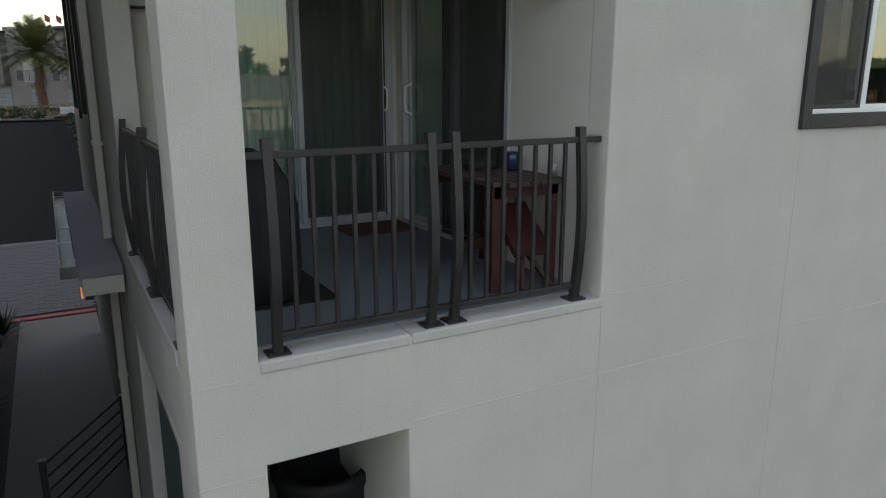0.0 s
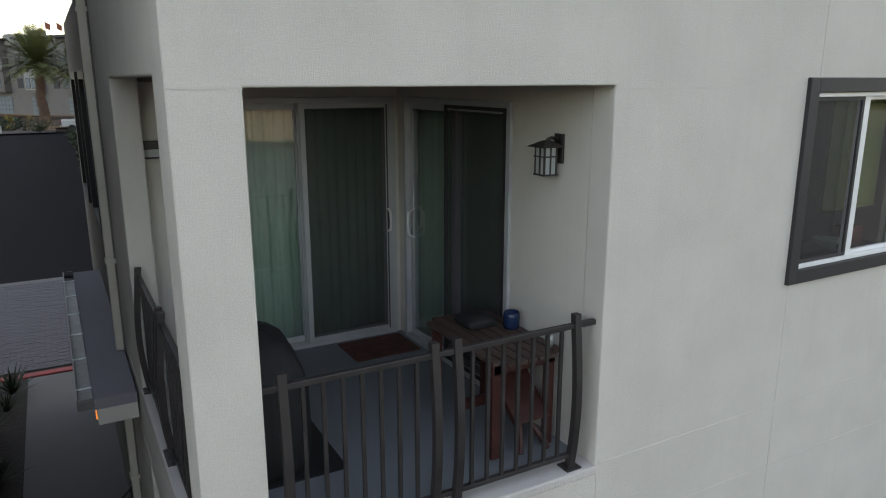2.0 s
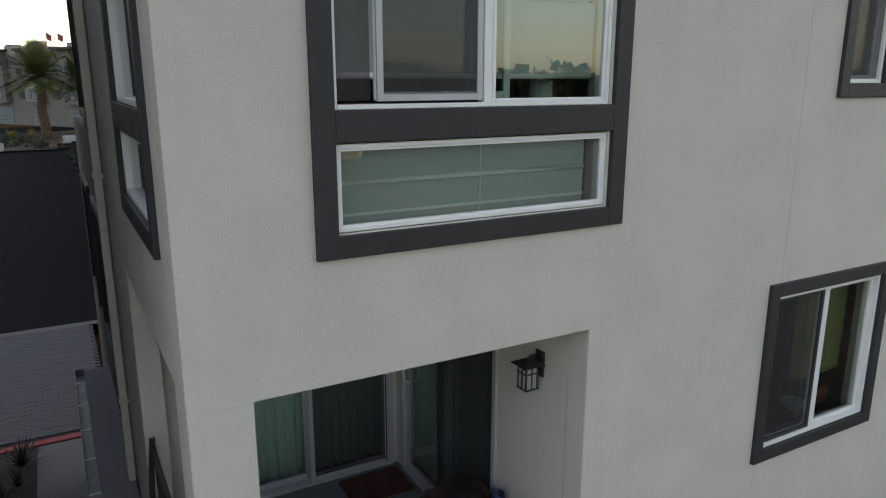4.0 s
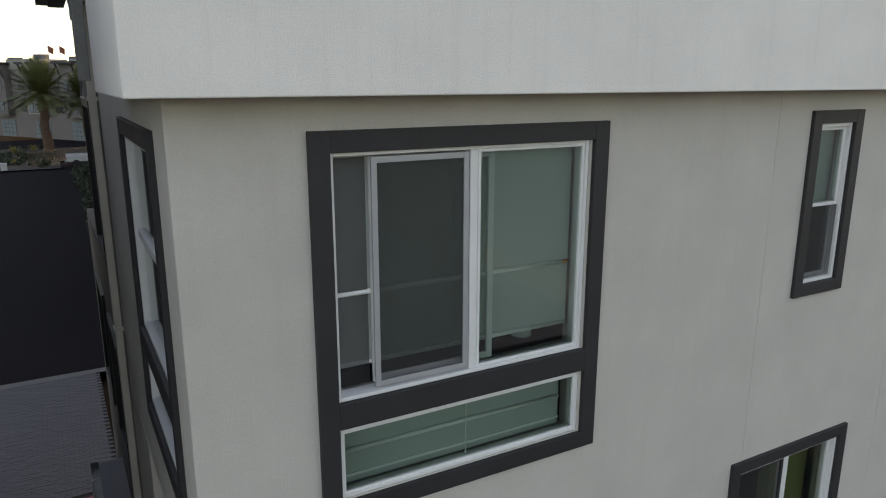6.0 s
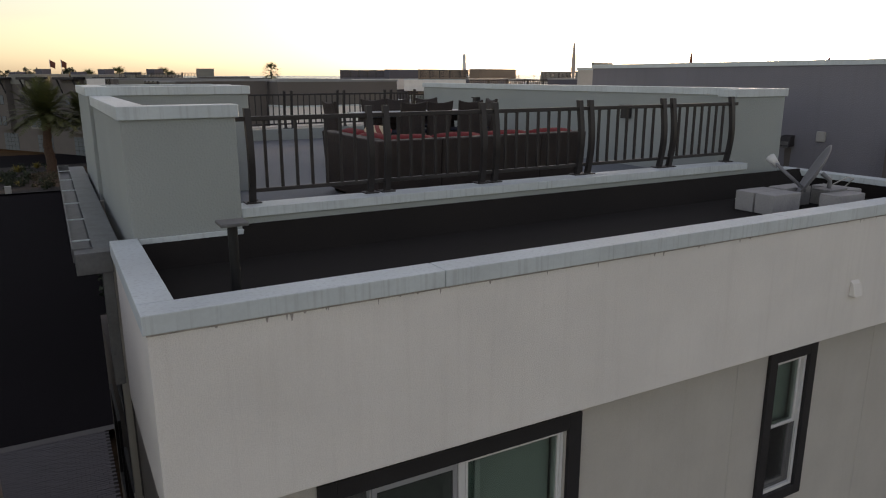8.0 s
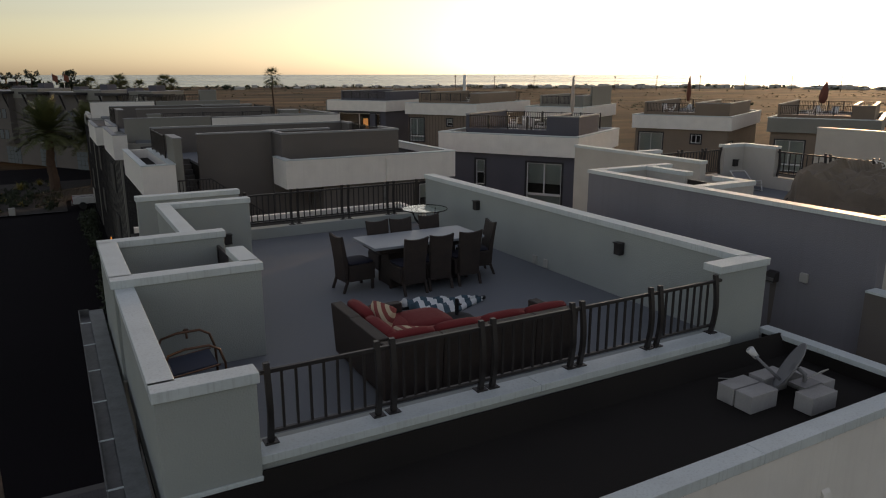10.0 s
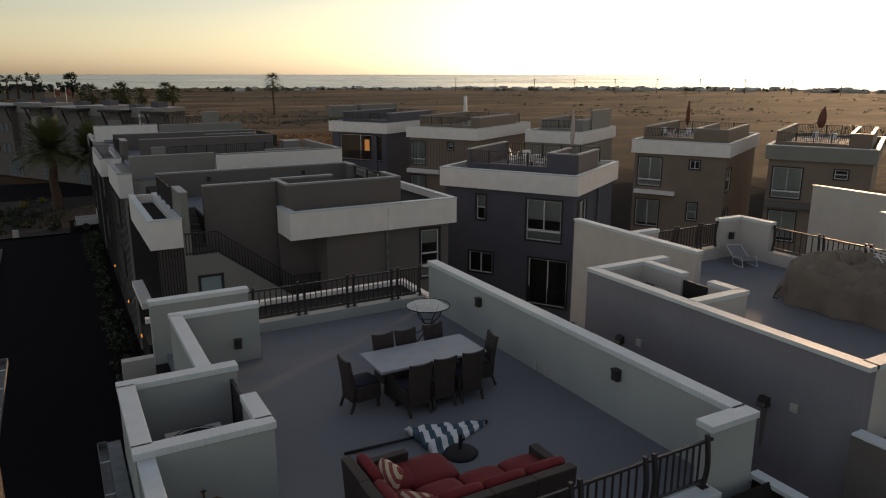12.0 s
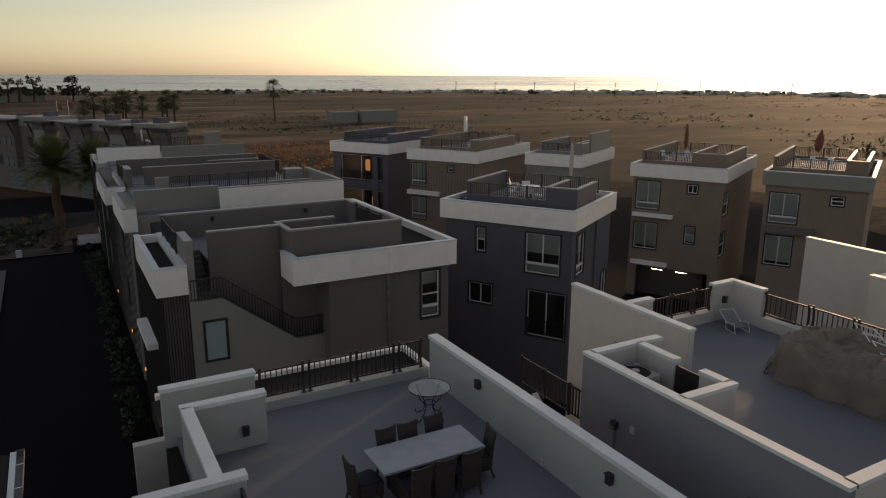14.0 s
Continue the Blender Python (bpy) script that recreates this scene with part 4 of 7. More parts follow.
def soft_box(x0, x1, y0, y1, z0, z1, puff=0.03, n=5):
    """A cushion: a box with bulging faces and rounded rims."""
    c = Mesh()
    index = {}
    verts, faces = [], []
    def vert(i, j, k):
        if (i, j, k) not in index:
            u, v, w = 2 * i / n - 1, 2 * j / n - 1, 2 * k / n - 1
            q = Vector((u, v, w))
            r = max(abs(u), abs(v), abs(w))
            s = 1 - 0.10 * ((abs(u) ** 4) * (abs(v) ** 4) + (abs(v) ** 4) * (abs(w) ** 4) + (abs(u) ** 4) * (abs(w) ** 4)) / 2
            q = q * s
            px, py, pz = (x0 + x1) / 2 + q.x * (x1 - x0) / 2, (y0 + y1) / 2 + q.y * (y1 - y0) / 2, (z0 + z1) / 2 + q.z * (z1 - z0) / 2
            pz += puff * (1 - u * u) * (1 - v * v) * w
            index[(i, j, k)] = len(verts)
            verts.append((px, py, pz))
        return index[(i, j, k)]
    for a in range(n):
        for b in range(n):
            faces.append((vert(a, b, 0), vert(a, b + 1, 0), vert(a + 1, b + 1, 0), vert(a + 1, b, 0)))
            faces.append((vert(a, b, n), vert(a + 1, b, n), vert(a + 1, b + 1, n), vert(a, b + 1, n)))
            faces.append((vert(a, 0, b), vert(a + 1, 0, b), vert(a + 1, 0, b + 1), vert(a, 0, b + 1)))
            faces.append((vert(a, n, b), vert(a, n, b + 1), vert(a + 1, n, b + 1), vert(a + 1, n, b)))
            faces.append((vert(0, a, b), vert(0, a, b + 1), vert(0, a + 1, b + 1), vert(0, a + 1, b)))
            faces.append((vert(n, a, b), vert(n, a + 1, b), vert(n, a + 1, b + 1), vert(n, a, b + 1)))
    return c.add(verts, faces)


def sofa_section(x, y, m, wide, label):
    """One armless wicker section facing its own +y, with a seat and a back cushion."""
    s = thing("sofa_section", (0, 0, 0), label, "outdoor sofa", "sectional sofa", m=m)
    h = wide / 2
    part("base", Mesh().box(-h, h, 0, 0.80, 0.03, 0.30), WICKER, s, local=True, bevel=0.02)
    part("backrest", Mesh().prism([(-0.06, 0.05), (0.10, 0.05), (0.10, 0.30), (0.04, 0.68), (-0.10, 0.68)], "x", -h, h), WICKER, s, local=True, bevel=0.015)
    part("seat_cushion", soft_box(-h + 0.01, h - 0.01, 0.10, 0.82, 0.30, 0.44, 0.03), CUSHION, s, "red seat cushion", local=True, smooth=True)
    b = part("back_cushion", soft_box(-h + 0.01, h - 0.01, -0.07, 0.07, -0.20, 0.20, 0.015), CUSHION, s, "red back cushion", local=True, smooth=True)
    b.matrix_basis = pose(0, 0.20, 0.50, 18, 0, 0)
    for fx in (-h + 0.05, h - 0.05):
        for fy in (0.05, 0.75):
            part("foot", Mesh().box(fx - 0.03, fx + 0.03, fy - 0.03, fy + 0.03, 0, 0.03), BLACK, s, local=True)
    return s


for k, x in enumerate((3.42, 4.02, 4.62)):
    sofa_section(x, 5.62, Matrix.Translation((x + 0.21, 5.75, DECKZ)), 0.60, "brown wicker sofa section with red cushions")
cs = sofa_section(0, 0, Matrix.Translation((2.76, 6.94, DECKZ)) @ Matrix.Rotation(radians(-90), 4, "Z"), 0.62, "brown wicker sofa end with red cushions")
part("armrest", Mesh().box(-0.33, -0.21, 0.02, 0.80, 0.28, 0.56), WICKER, cs, local=True, bevel=0.015)
s = thing("sofa_corner", (2.62, 5.62, DECKZ), "brown wicker corner sofa section with red cushions", "outdoor sofa", "sectional sofa")
part("base", Mesh().box(2.62, 3.24, 5.66, 6.53, DECKZ + 0.03, DECKZ + 0.30), WICKER, s, bevel=0.02)
part("backrest", Mesh().prism([(5.60, 11.33), (5.76, 11.33), (5.70, 11.96), (5.56, 11.96)], "x", 2.56, 3.235).prism([(2.60, 11.33), (2.74, 11.33), (2.70, 11.96), (2.555, 11.96)], "y", 5.76, 6.535), WICKER, s, bevel=0.012)
part("seat_cushion", soft_box(2.76, 3.23, 5.78, 6.53, DECKZ + 0.30, DECKZ + 0.44), CUSHION, s, "red seat cushion", smooth=True)
b = part("back_cushion", soft_box(-0.27, 0.27, -0.07, 0.07, -0.20, 0.20, 0.015), CUSHION, s, "red back cushion", local=True, smooth=True)
b.matrix_basis = pose(0.36, 0.23, 0.50, 16, 0, 0)
b = part("back_cushion", soft_box(-0.36, 0.36, -0.07, 0.07, -0.20, 0.20, 0.015), CUSHION, s, local=True, smooth=True)
b.matrix_basis = pose(0.20, 0.52, 0.50, 16, 0, -90)
s.matrix_basis = Matrix.Translation((2.71, 5.71, DECKZ))
o = thing("ottoman", (3.6, 6.6, DECKZ), "wicker ottoman with a red cushion against the sofa", "ottoman", "sectional sofa")
part("base", Mesh().box(3.27, 3.93, 6.50, 7.10, DECKZ, DECKZ + 0.30), WICKER, o, bevel=0.02)
part("cushion", soft_box(3.26, 3.94, 6.49, 7.11, DECKZ + 0.30, DECKZ + 0.44), CUSHION, o, "red cushion", smooth=True)
o.matrix_basis = Matrix.Translation((3.69, 6.69, DECKZ))
e = thing("side_table", (5.3, 5.9, DECKZ), "small brown wicker side table by the sofa", "side table")
part("body", Mesh().box(5.08, 5.22, 6.2, 6.6, DECKZ, DECKZ + 0.52), WICKER, e, bevel=0.015)
for x, y, z, a, c in [(3.05, 6.71, 11.84, 62, -75), (3.11, 6.09, 11.77, 30, -40)]:
    p = tagged(part("throw_pillow", soft_box(-0.2, 0.2, -0.2, 0.2, -0.05, 0.05, 0.05), PILLOW, smooth=True), "cream and red striped throw pillow on the sofa", "pillow", "throw pillows")
    p.matrix_basis = pose(x, y, z, a, 0, c)

# dining set
t = thing("dining_table", (5.1, 9.68, DECKZ), "grey stone-topped outdoor dining table on a dark pedestal", "dining table")
part("tabletop", Mesh().box(4.13, 6.12, 9.29, 10.20, 11.955, 12.0), STONE_TOP, t, bevel=0.008)
part("apron", Mesh().box(4.26, 5.99, 9.40, 10.09, 11.86, 11.955), WICKER, t, bevel=0.01)
for x in (4.62, 5.58):
    part("pedestal", Mesh().prism([(9.45, DECKZ), (9.95, DECKZ), (9.82, 11.86), (9.58, 11.86)], "x", x - 0.14, x + 0.14), WICKER, t, bevel=0.01)


def dining_chair():
    """Tall-backed wicker chair facing +y, its back at y = 0."""
    c = thing("dining_chair", (0, 0, 0), "dark wicker dining chair with a tall back and navy pad", "chair", "chairs round the table")
    back = Mesh()
    cols = [-1, -0.6, -0.2, 0.2, 0.6, 1]
    rows = [(0.16, 0.18, -0.01, 0.05), (0.46, 0.18, -0.03, 0.05), (0.70, 0.195, -0.055, 0.005), (0.90, 0.21, -0.085, -0.04)]
    grid = [(u * w_, f, z_ + (0.035 * (u * u - 0.6) if z_ > 0.8 else 0)) for f_i in (0, 1) for z_, w_, *fs in rows for u in cols for f in (fs[f_i],)]
    n_c, n_r = len(cols), len(rows)
    quads = []
    for i in range(n_r - 1):
        for j in range(n_c - 1):
            a = i * n_c + j
            quads += [(a, a + 1, a + n_c + 1, a + n_c), tuple(q + n_c * n_r for q in (a, a + n_c, a + n_c + 1, a + 1))]
        for j in (0, n_c - 1):
            a, b_ = i * n_c + j, (i + 1) * n_c + j
            quads.append((a, b_, b_ + n_c * n_r, a + n_c * n_r) if j == 0 else (b_, a, a + n_c * n_r, b_ + n_c * n_r))
    for j in range(n_c - 1):
        a, t_ = j, (n_r - 1) * n_c + j
        quads += [(a + 1, a, a + n_c * n_r, a + 1 + n_c * n_r), (t_, t_ + 1, t_ + 1 + n_c * n_r, t_ + n_c * n_r)]
    part("backrest", back.add(grid, quads), WICKER, c, local=True, bevel=0.012)
    part("seat", Mesh().box(-0.225, 0.225, 0.05, 0.50, 0.17, 0.43), WICKER, c, local=True, bevel=0.015)
    part("seat_pad", soft_box(-0.21, 0.21, 0.06, 0.49, 0.43, 0.475, 0.012), NAVY, c, "navy seat pad", local=True, smooth=True)
    for x in (-0.19, 0.19):
        part("leg", Mesh().prism([(0.01, 0.20), (0.05, 0.20), (-0.03, 0.0), (-0.065, 0.0)], "x", x - 0.02, x + 0.02), WICKER, c, local=True)
        part("leg", Mesh().box(x - 0.02, x + 0.02, 0.44, 0.48, 0.0, 0.20), WICKER, c, local=True)
    return c


first = dining_chair()
spots = [(4.66, 8.98, 2), (5.13, 9.02, -3), (5.66, 9.02, -2), (4.68, 10.40, 180), (5.12, 10.40, 178), (5.70, 10.44, 182), (3.72, 9.72, -84), (6.33, 9.52, 80)]
first.matrix_basis = pose(spots[0][0], spots[0][1], DECKZ, 0, 0, spots[0][2])
for x, y, a in spots[1:]:
    copy_thing(first, pose(x, y, DECKZ, 0, 0, a))

# glass table
g = thing("glass_table", (6.38, 11.95, DECKZ), "round glass table on curled wrought iron legs", "garden table")
part("top", Mesh().add([(6.38 + 0.45 * math.cos(k * math.pi / 24), 11.95 + 0.45 * math.sin(k * math.pi / 24), 11.99) for k in range(48)], [tuple(range(48))]), GLASS_TABLE, g)
part("rim", Mesh().tube([(6.38 + 0.455 * math.cos(a * math.pi / 20), 11.95 + 0.455 * math.sin(a * math.pi / 20), 11.985) for a in range(41)], 0.011, 6), IRON, g, smooth=True)
for k in range(4):
    a = k * math.pi / 2 + 0.4
    c, sn = math.cos(a), math.sin(a)
    pts = [(0.36, 0.70), (0.30, 0.55), (0.16, 0.42), (0.10, 0.30), (0.18, 0.14), (0.34, 0.03), (0.40, 0.06), (0.38, 0.11)]
    part("leg", Mesh().tube([(6.38 + r * c, 11.95 + r * sn, DECKZ + h - 0.015) for r, h in pts], 0.012, 6), IRON, g, smooth=True)
part("brace", Mesh().tube([(6.38 + 0.13 * math.cos(a * math.pi / 8), 11.95 + 0.13 * math.sin(a * math.pi / 8), DECKZ + 0.36) for a in range(17)], 0.009, 6), IRON, g, smooth=True)

# umbrella lying furled on the floor, and its foot
u = thing("patio_umbrella", (4.1, 8.33, DECKZ), "blue and white striped umbrella lying furled on the floor", "umbrella")
cloth = Mesh()
verts, faces = [], []
NU, NV = 44, 26
HEM_A, HEM_B, TIP = Vector((4.20, 8.62)), Vector((4.24, 7.62)), Vector((5.42, 8.19))
for side in (1, 0):
    for i in range(NU + 1):
        u_ = i / NU
        for j in range(NV + 1):
            w_ = j / NV
            hem = HEM_A.lerp(HEM_B, w_)
            p = hem.lerp(TIP, u_ * (0.985 - 0.10 * math.sin(math.pi * w_)))
            p += Vector((0.035 * noise.noise((w_ * 7, u_ * 2, 2.0)), 0.03 * noise.noise((w_ * 5, u_ * 3, 6.0))))
            fold = abs(math.sin(math.pi * (w_ * 3.2 + 0.5 * u_) + 0.6 * noise.noise((u_ * 4, w_ * 3, 1.0))))
            edge = min(1.0, 6 * w_, 6 * (1 - w_))
            top = 0.035 + edge * (0.05 + 0.07 * fold + 0.05 * noise.noise((u_ * 7, w_ * 6, 9.0))) * (1 - 0.45 * u_)
            verts.append((p.x, p.y, DECKZ + (top if side else 0.006)))
n_all = (NU + 1) * (NV + 1)
for i in range(NU):
    for j in range(NV):
        a = i * (NV + 1) + j
        faces += [(a, a + 1, a + NV + 2, a + NV + 1), (a + n_all, a + NV + 1 + n_all, a + NV + 2 + n_all, a + 1 + n_all)]
rim = [i * (NV + 1) for i in range(NU + 1)] + [NU * (NV + 1) + j for j in range(1, NV + 1)] + [i * (NV + 1) + NV for i in range(NU - 1, -1, -1)] + [j for j in range(NV - 1, 0, -1)]
faces += [(a, b_, b_ + n_all, a + n_all) for a, b_ in zip(rim, rim[1:] + rim[:1])]
part("canopy", cloth.add(verts, faces), STRIPE, u, "blue and white striped cloth", smooth=True)
part("pole", Mesh().tube([(3.13, 8.39, DECKZ + 0.025), (4.3, 8.28, DECKZ + 0.05)], 0.022), IRON, u, smooth=True)
part("finial", Mesh().tube([(5.36, 8.185, DECKZ + 0.04), (5.44, 8.195, DECKZ + 0.045)], [0.035, 0.03]), BLACK, u, smooth=True)
f = thing("parasol_stand", (4.62, 7.62, DECKZ), "heavy dark round umbrella base with a stub tube", "parasol stand")
part("disc", Mesh().lathe([(0, 0), (0.255, 0), (0.26, 0.02), (0.22, 0.05), (0.12, 0.075), (0.05, 0.085), (0.0, 0.085)], (4.62, 7.62, DECKZ), 32), BLACK, f, smooth=True)
part("tube", Mesh().lathe([(0, 0.08), (0.028, 0.08), (0.028, 0.30), (0.02, 0.31), (0, 0.31)], (4.62, 7.62, DECKZ), 16), BLACK, f)
part("knob", Mesh().tube([(4.645, 7.62, DECKZ + 0.22), (4.69, 7.62, DECKZ + 0.22)], 0.014), BLACK, f)


def ac_unit(x, y, z, label, tall=0.77):
    drop = 0.77 - tall
    deck_at = z
    z = z - drop
    c = thing("air_conditioner", (x, y, deck_at), label, "air conditioner")
    part("casing", Mesh().box(x - 0.36, x + 0.36, y - 0.36, y + 0.36, deck_at, z + 0.74), CASING, c, bevel=0.03)
    for i in range(3, 11):
        zz = z + 0.08 + i * 0.055
        part("louvre", Mesh().box(x - 0.30, x + 0.30, y - 0.368, y - 0.358, zz, zz + 0.018), DIRT, c)
    part("top_plate", Mesh().box(x - 0.37, x + 0.37, y - 0.37, y + 0.37, z + 0.74, z + 0.77), CASING, c, bevel=0.01)
    part("fan_well", Mesh().lathe([(0, 0), (0.30, 0), (0.30, 0.004), (0, 0.004)], (x, y, z + 0.772), 32), BLACK, c)
    for r in (0.31, 0.25, 0.19, 0.13):
        part("grille_ring", Mesh().tube([(x + r * math.cos(a * math.pi / 16), y + r * math.sin(a * math.pi / 16), z + 0.80) for a in range(33)], 0.006, 5), IRON, c)
    for k in range(8):
        a = k * math.pi / 4
        part("grille_spoke", Mesh().tube([(x + 0.06 * math.cos(a), y + 0.06 * math.sin(a), z + 0.805), (x + 0.32 * math.cos(a), y + 0.32 * math.sin(a), z + 0.79)], 0.005, 5), IRON, c)
    part("motor_cover", Mesh().lathe([(0, 0), (0.09, 0), (0.08, 0.03), (0, 0.035)], (x, y, z + 0.79), 20), CASING, c)
    return c


ac_unit(1.20, 8.75, DECKZ, "grey air conditioning unit inside the low enclosure", 0.60)
gt = thing("enclosure_gate", (1.87, 8.60, DECKZ), "dark metal screen gate of the enclosure", "gate")
part("gate_frame", Mesh().box(1.85, 1.89, 8.62, 8.66, DECKZ + 0.05, 12.25).box(1.85, 1.89, 9.61, 9.65, DECKZ + 0.05, 12.25).box(1.85, 1.89, 8.66, 9.61, 12.21, 12.25).box(1.85, 1.89, 8.66, 9.61, DECKZ + 0.05, DECKZ + 0.09), RAIL, gt)
part("gate_panel", Mesh().box(1.865, 1.875, 8.66, 9.61, DECKZ + 0.09, 12.21), RAIL, gt)


def box_light(x, y, z, nx, ny, label):
    """Square dark outdoor light on a wall that faces (nx, ny)."""
    s_ = thing("wall_light", (x, y, z), label, "wall light", "terrace wall lights")
    tx, ty = abs(ny), abs(nx)
    def bx(w_, d0, d1, z0, z1):
        xs = sorted((x - w_ * tx + nx * d0, x + w_ * tx + nx * d1))
        ys = sorted((y - w_ * ty + ny * d0, y + w_ * ty + ny * d1))
        return Mesh().box(xs[0], xs[1], ys[0], ys[1], z0, z1)
    part("back_plate", bx(0.055, 0.0, 0.015, z - 0.09, z + 0.09), RAIL, s_)
    part("housing", bx(0.065, 0.015, 0.10, z - 0.10, z + 0.07), RAIL, s_, bevel=0.006)
    part("hood", bx(0.075, 0.015, 0.12, z + 0.07, z + 0.09), RAIL, s_, bevel=0.004)
    return s_


box_light(7.34, 7.34, 12.05, -1, 0, "dark square outdoor light on the terrace wall")
box_light(7.34, 11.45, 12.06, -1, 0, "dark square outdoor light on the terrace wall")
box_light(2.60, 12.55, 11.68, 0, -1, "dark square outdoor light on the stair wall")
for y in (9.17, 9.5):
    tagged(part("outlet_cover", Mesh().box(7.30, 7.34, y - 0.05, y + 0.05, 11.30, 11.45), CASING, bevel=0.01), "grey outdoor outlet cover low on the wall", "outlet", "outlets")
b = thing("hose_tap", (1.05, 7.70, 11.75), "small brass garden tap on the enclosure wall", "tap")
part("spout", Mesh().tube([(1.05, 7.66, 11.76), (1.05, 7.58, 11.76), (1.05, 7.56, 11.70)], 0.014), COPPER, b, smooth=True)
part("wheel", Mesh().lathe([(0, 0), (0.03, 0), (0.03, 0.01), (0, 0.01)], (1.05, 7.59, 11.79), 12), COPPER, b)

# chair and board in the corner
def sling_chair(x, y, z):
    """Low armchair facing +x: sling on two bent tubes, looped arms."""
    c = thing("sling_chair", (x, y, z), "blue sling patio chair with bronze tube arms", "patio chair")
    part("seat", Mesh().prism([(x + 0.62, z + 0.40), (x + 0.18, z + 0.36), (x - 0.02, z + 0.86), (x - 0.04, z + 0.85), (x + 0.16, z + 0.34), (x + 0.62, z + 0.375)], "y", y + 0.03, y + 0.49), BLUE, c, "blue sling", bevel=0.006)
    for w_ in (y, y + 0.52):
        part("side_tube", Mesh().tube([(x + 0.70, w_, z + 0.01), (x + 0.69, w_, z + 0.40), (x + 0.64, w_, z + 0.56), (x + 0.54, w_, z + 0.62), (x + 0.30, w_, z + 0.62), (x + 0.14, w_, z + 0.58), (x + 0.08, w_, z + 0.44), (x + 0.02, w_, z + 0.01)], 0.014), COPPER, c, smooth=True)
        part("seat_tube", Mesh().tube([(x + 0.64, w_, z + 0.39), (x + 0.17, w_, z + 0.34), (x - 0.03, w_, z + 0.87)], 0.012), COPPER, c, smooth=True)
    return c


sling_chair(0.60, 6.70, DECKZ)
b = tagged(part("leaning_board", Mesh().prism([(0.52, DECKZ), (0.55, DECKZ), (0.535, 12.22), (0.515, 12.22)], "y", 5.35, 6.3), WOOD, bevel=0.008), "varnished wooden board leaning against the wall", "board")

# low roof: dish on blocks, vent pipe
RZ = 11.27
for x0, y0, w_, d_ in [(5.80, 3.98, 0.40, 0.20), (5.80, 3.76, 0.40, 0.20), (6.28, 3.98, 0.40, 0.20), (6.30, 3.44, 0.40, 0.20), (6.74, 3.62, 0.20, 0.40)]:
    k = thing("concrete_block", (x0, y0, RZ), "grey hollow concrete block weighing down the dish mount", "concrete block", "blocks under the dish")
    part("block", Mesh().box(x0, x0 + w_, y0, y0 + d_, RZ, RZ + 0.19), BLOCK, k, bevel=0.006)
d = thing("satellite_dish", (6.62, 3.78, RZ), "grey satellite dish on a small roof mount", "satellite dish")
DM = Matrix.Translation((6.46, 3.80, 11.63)) @ Vector((-0.50, 0.62, 0.42)).to_track_quat("Z", "Y").to_matrix().to_4x4()
bowl = Mesh()
prof = [(0.0, 0.0), (0.08, 0.004), (0.16, 0.016), (0.235, 0.036), (0.26, 0.046), (0.262, 0.038), (0.235, 0.022), (0.16, 0.002), (0.0, -0.014)]
bowl.lathe(prof, (0, 0, 0), 36)
bowl.v = [tuple(DM @ Vector((p[0] * 0.92, p[1] * 1.08, p[2]))) for p in bowl.v]
part("reflector", bowl, DISH, d, smooth=True)
part("mast", Mesh().tube([(6.56, 3.72, RZ + 0.19), (6.56, 3.72, 11.56), (6.50, 3.77, 11.62)], 0.022), DISH, d, smooth=True)
part("mount_foot", Mesh().box(6.42, 6.70, 3.62, 3.80, RZ + 0.195, RZ + 0.21), DISH, d)
arm_end = DM @ Vector((0, -0.10, 0.40))
part("feed_arm", Mesh().tube([tuple(DM @ Vector((0, -0.20, -0.02))), tuple(arm_end)], 0.016), DISH, d, smooth=True)
part("receiver", Mesh().tube([tuple(arm_end + Vector((0.05, -0.02, -0.05))), tuple(arm_end + Vector((-0.02, 0.02, 0.04)))], [0.03, 0.045], 12), VINYL, d, "pale receiver head", smooth=True)
cab = [(6.56, 3.72, 11.50), (6.74, 3.66, 11.58), (6.92, 3.70, 11.55), (6.94, 3.80, 11.45), (6.85, 3.90, RZ + 0.02), (6.5, 4.3, RZ + 0.015), (6.2, 4.5, RZ + 0.02)]
part("cable", Mesh().tube(cab, 0.006, 6), CASING, d, smooth=True)
v = thing("vent_pipe", (0.86, 3.75, RZ), "dark plumbing vent pipe with a flat cap", "vent pipe")
part("pipe", Mesh().lathe([(0, 0), (0.03, 0), (0.03, 0.43), (0, 0.43)], (0.85, 3.72, RZ), 16), IRON, v)
part("flashing", Mesh().lathe([(0, 0), (0.09, 0), (0.035, 0.04), (0, 0.04)], (0.85, 3.72, RZ), 16), ROOFING, v)
part("cap", Mesh().box(0.77, 0.93, 3.64, 3.80, RZ + 0.44, RZ + 0.46), DIRT, v, bevel=0.004)
sc = thing("roof_scupper", (5.92, 2.99, 10.72), "small white overflow spout on the fascia", "scupper")
part("spout", Mesh().prism([(2.93, 10.69), (2.988, 10.69), (2.988, 10.83), (2.96, 10.80)], "x", 5.87, 5.98), STUCCO_WHITE, sc, bevel=0.004)

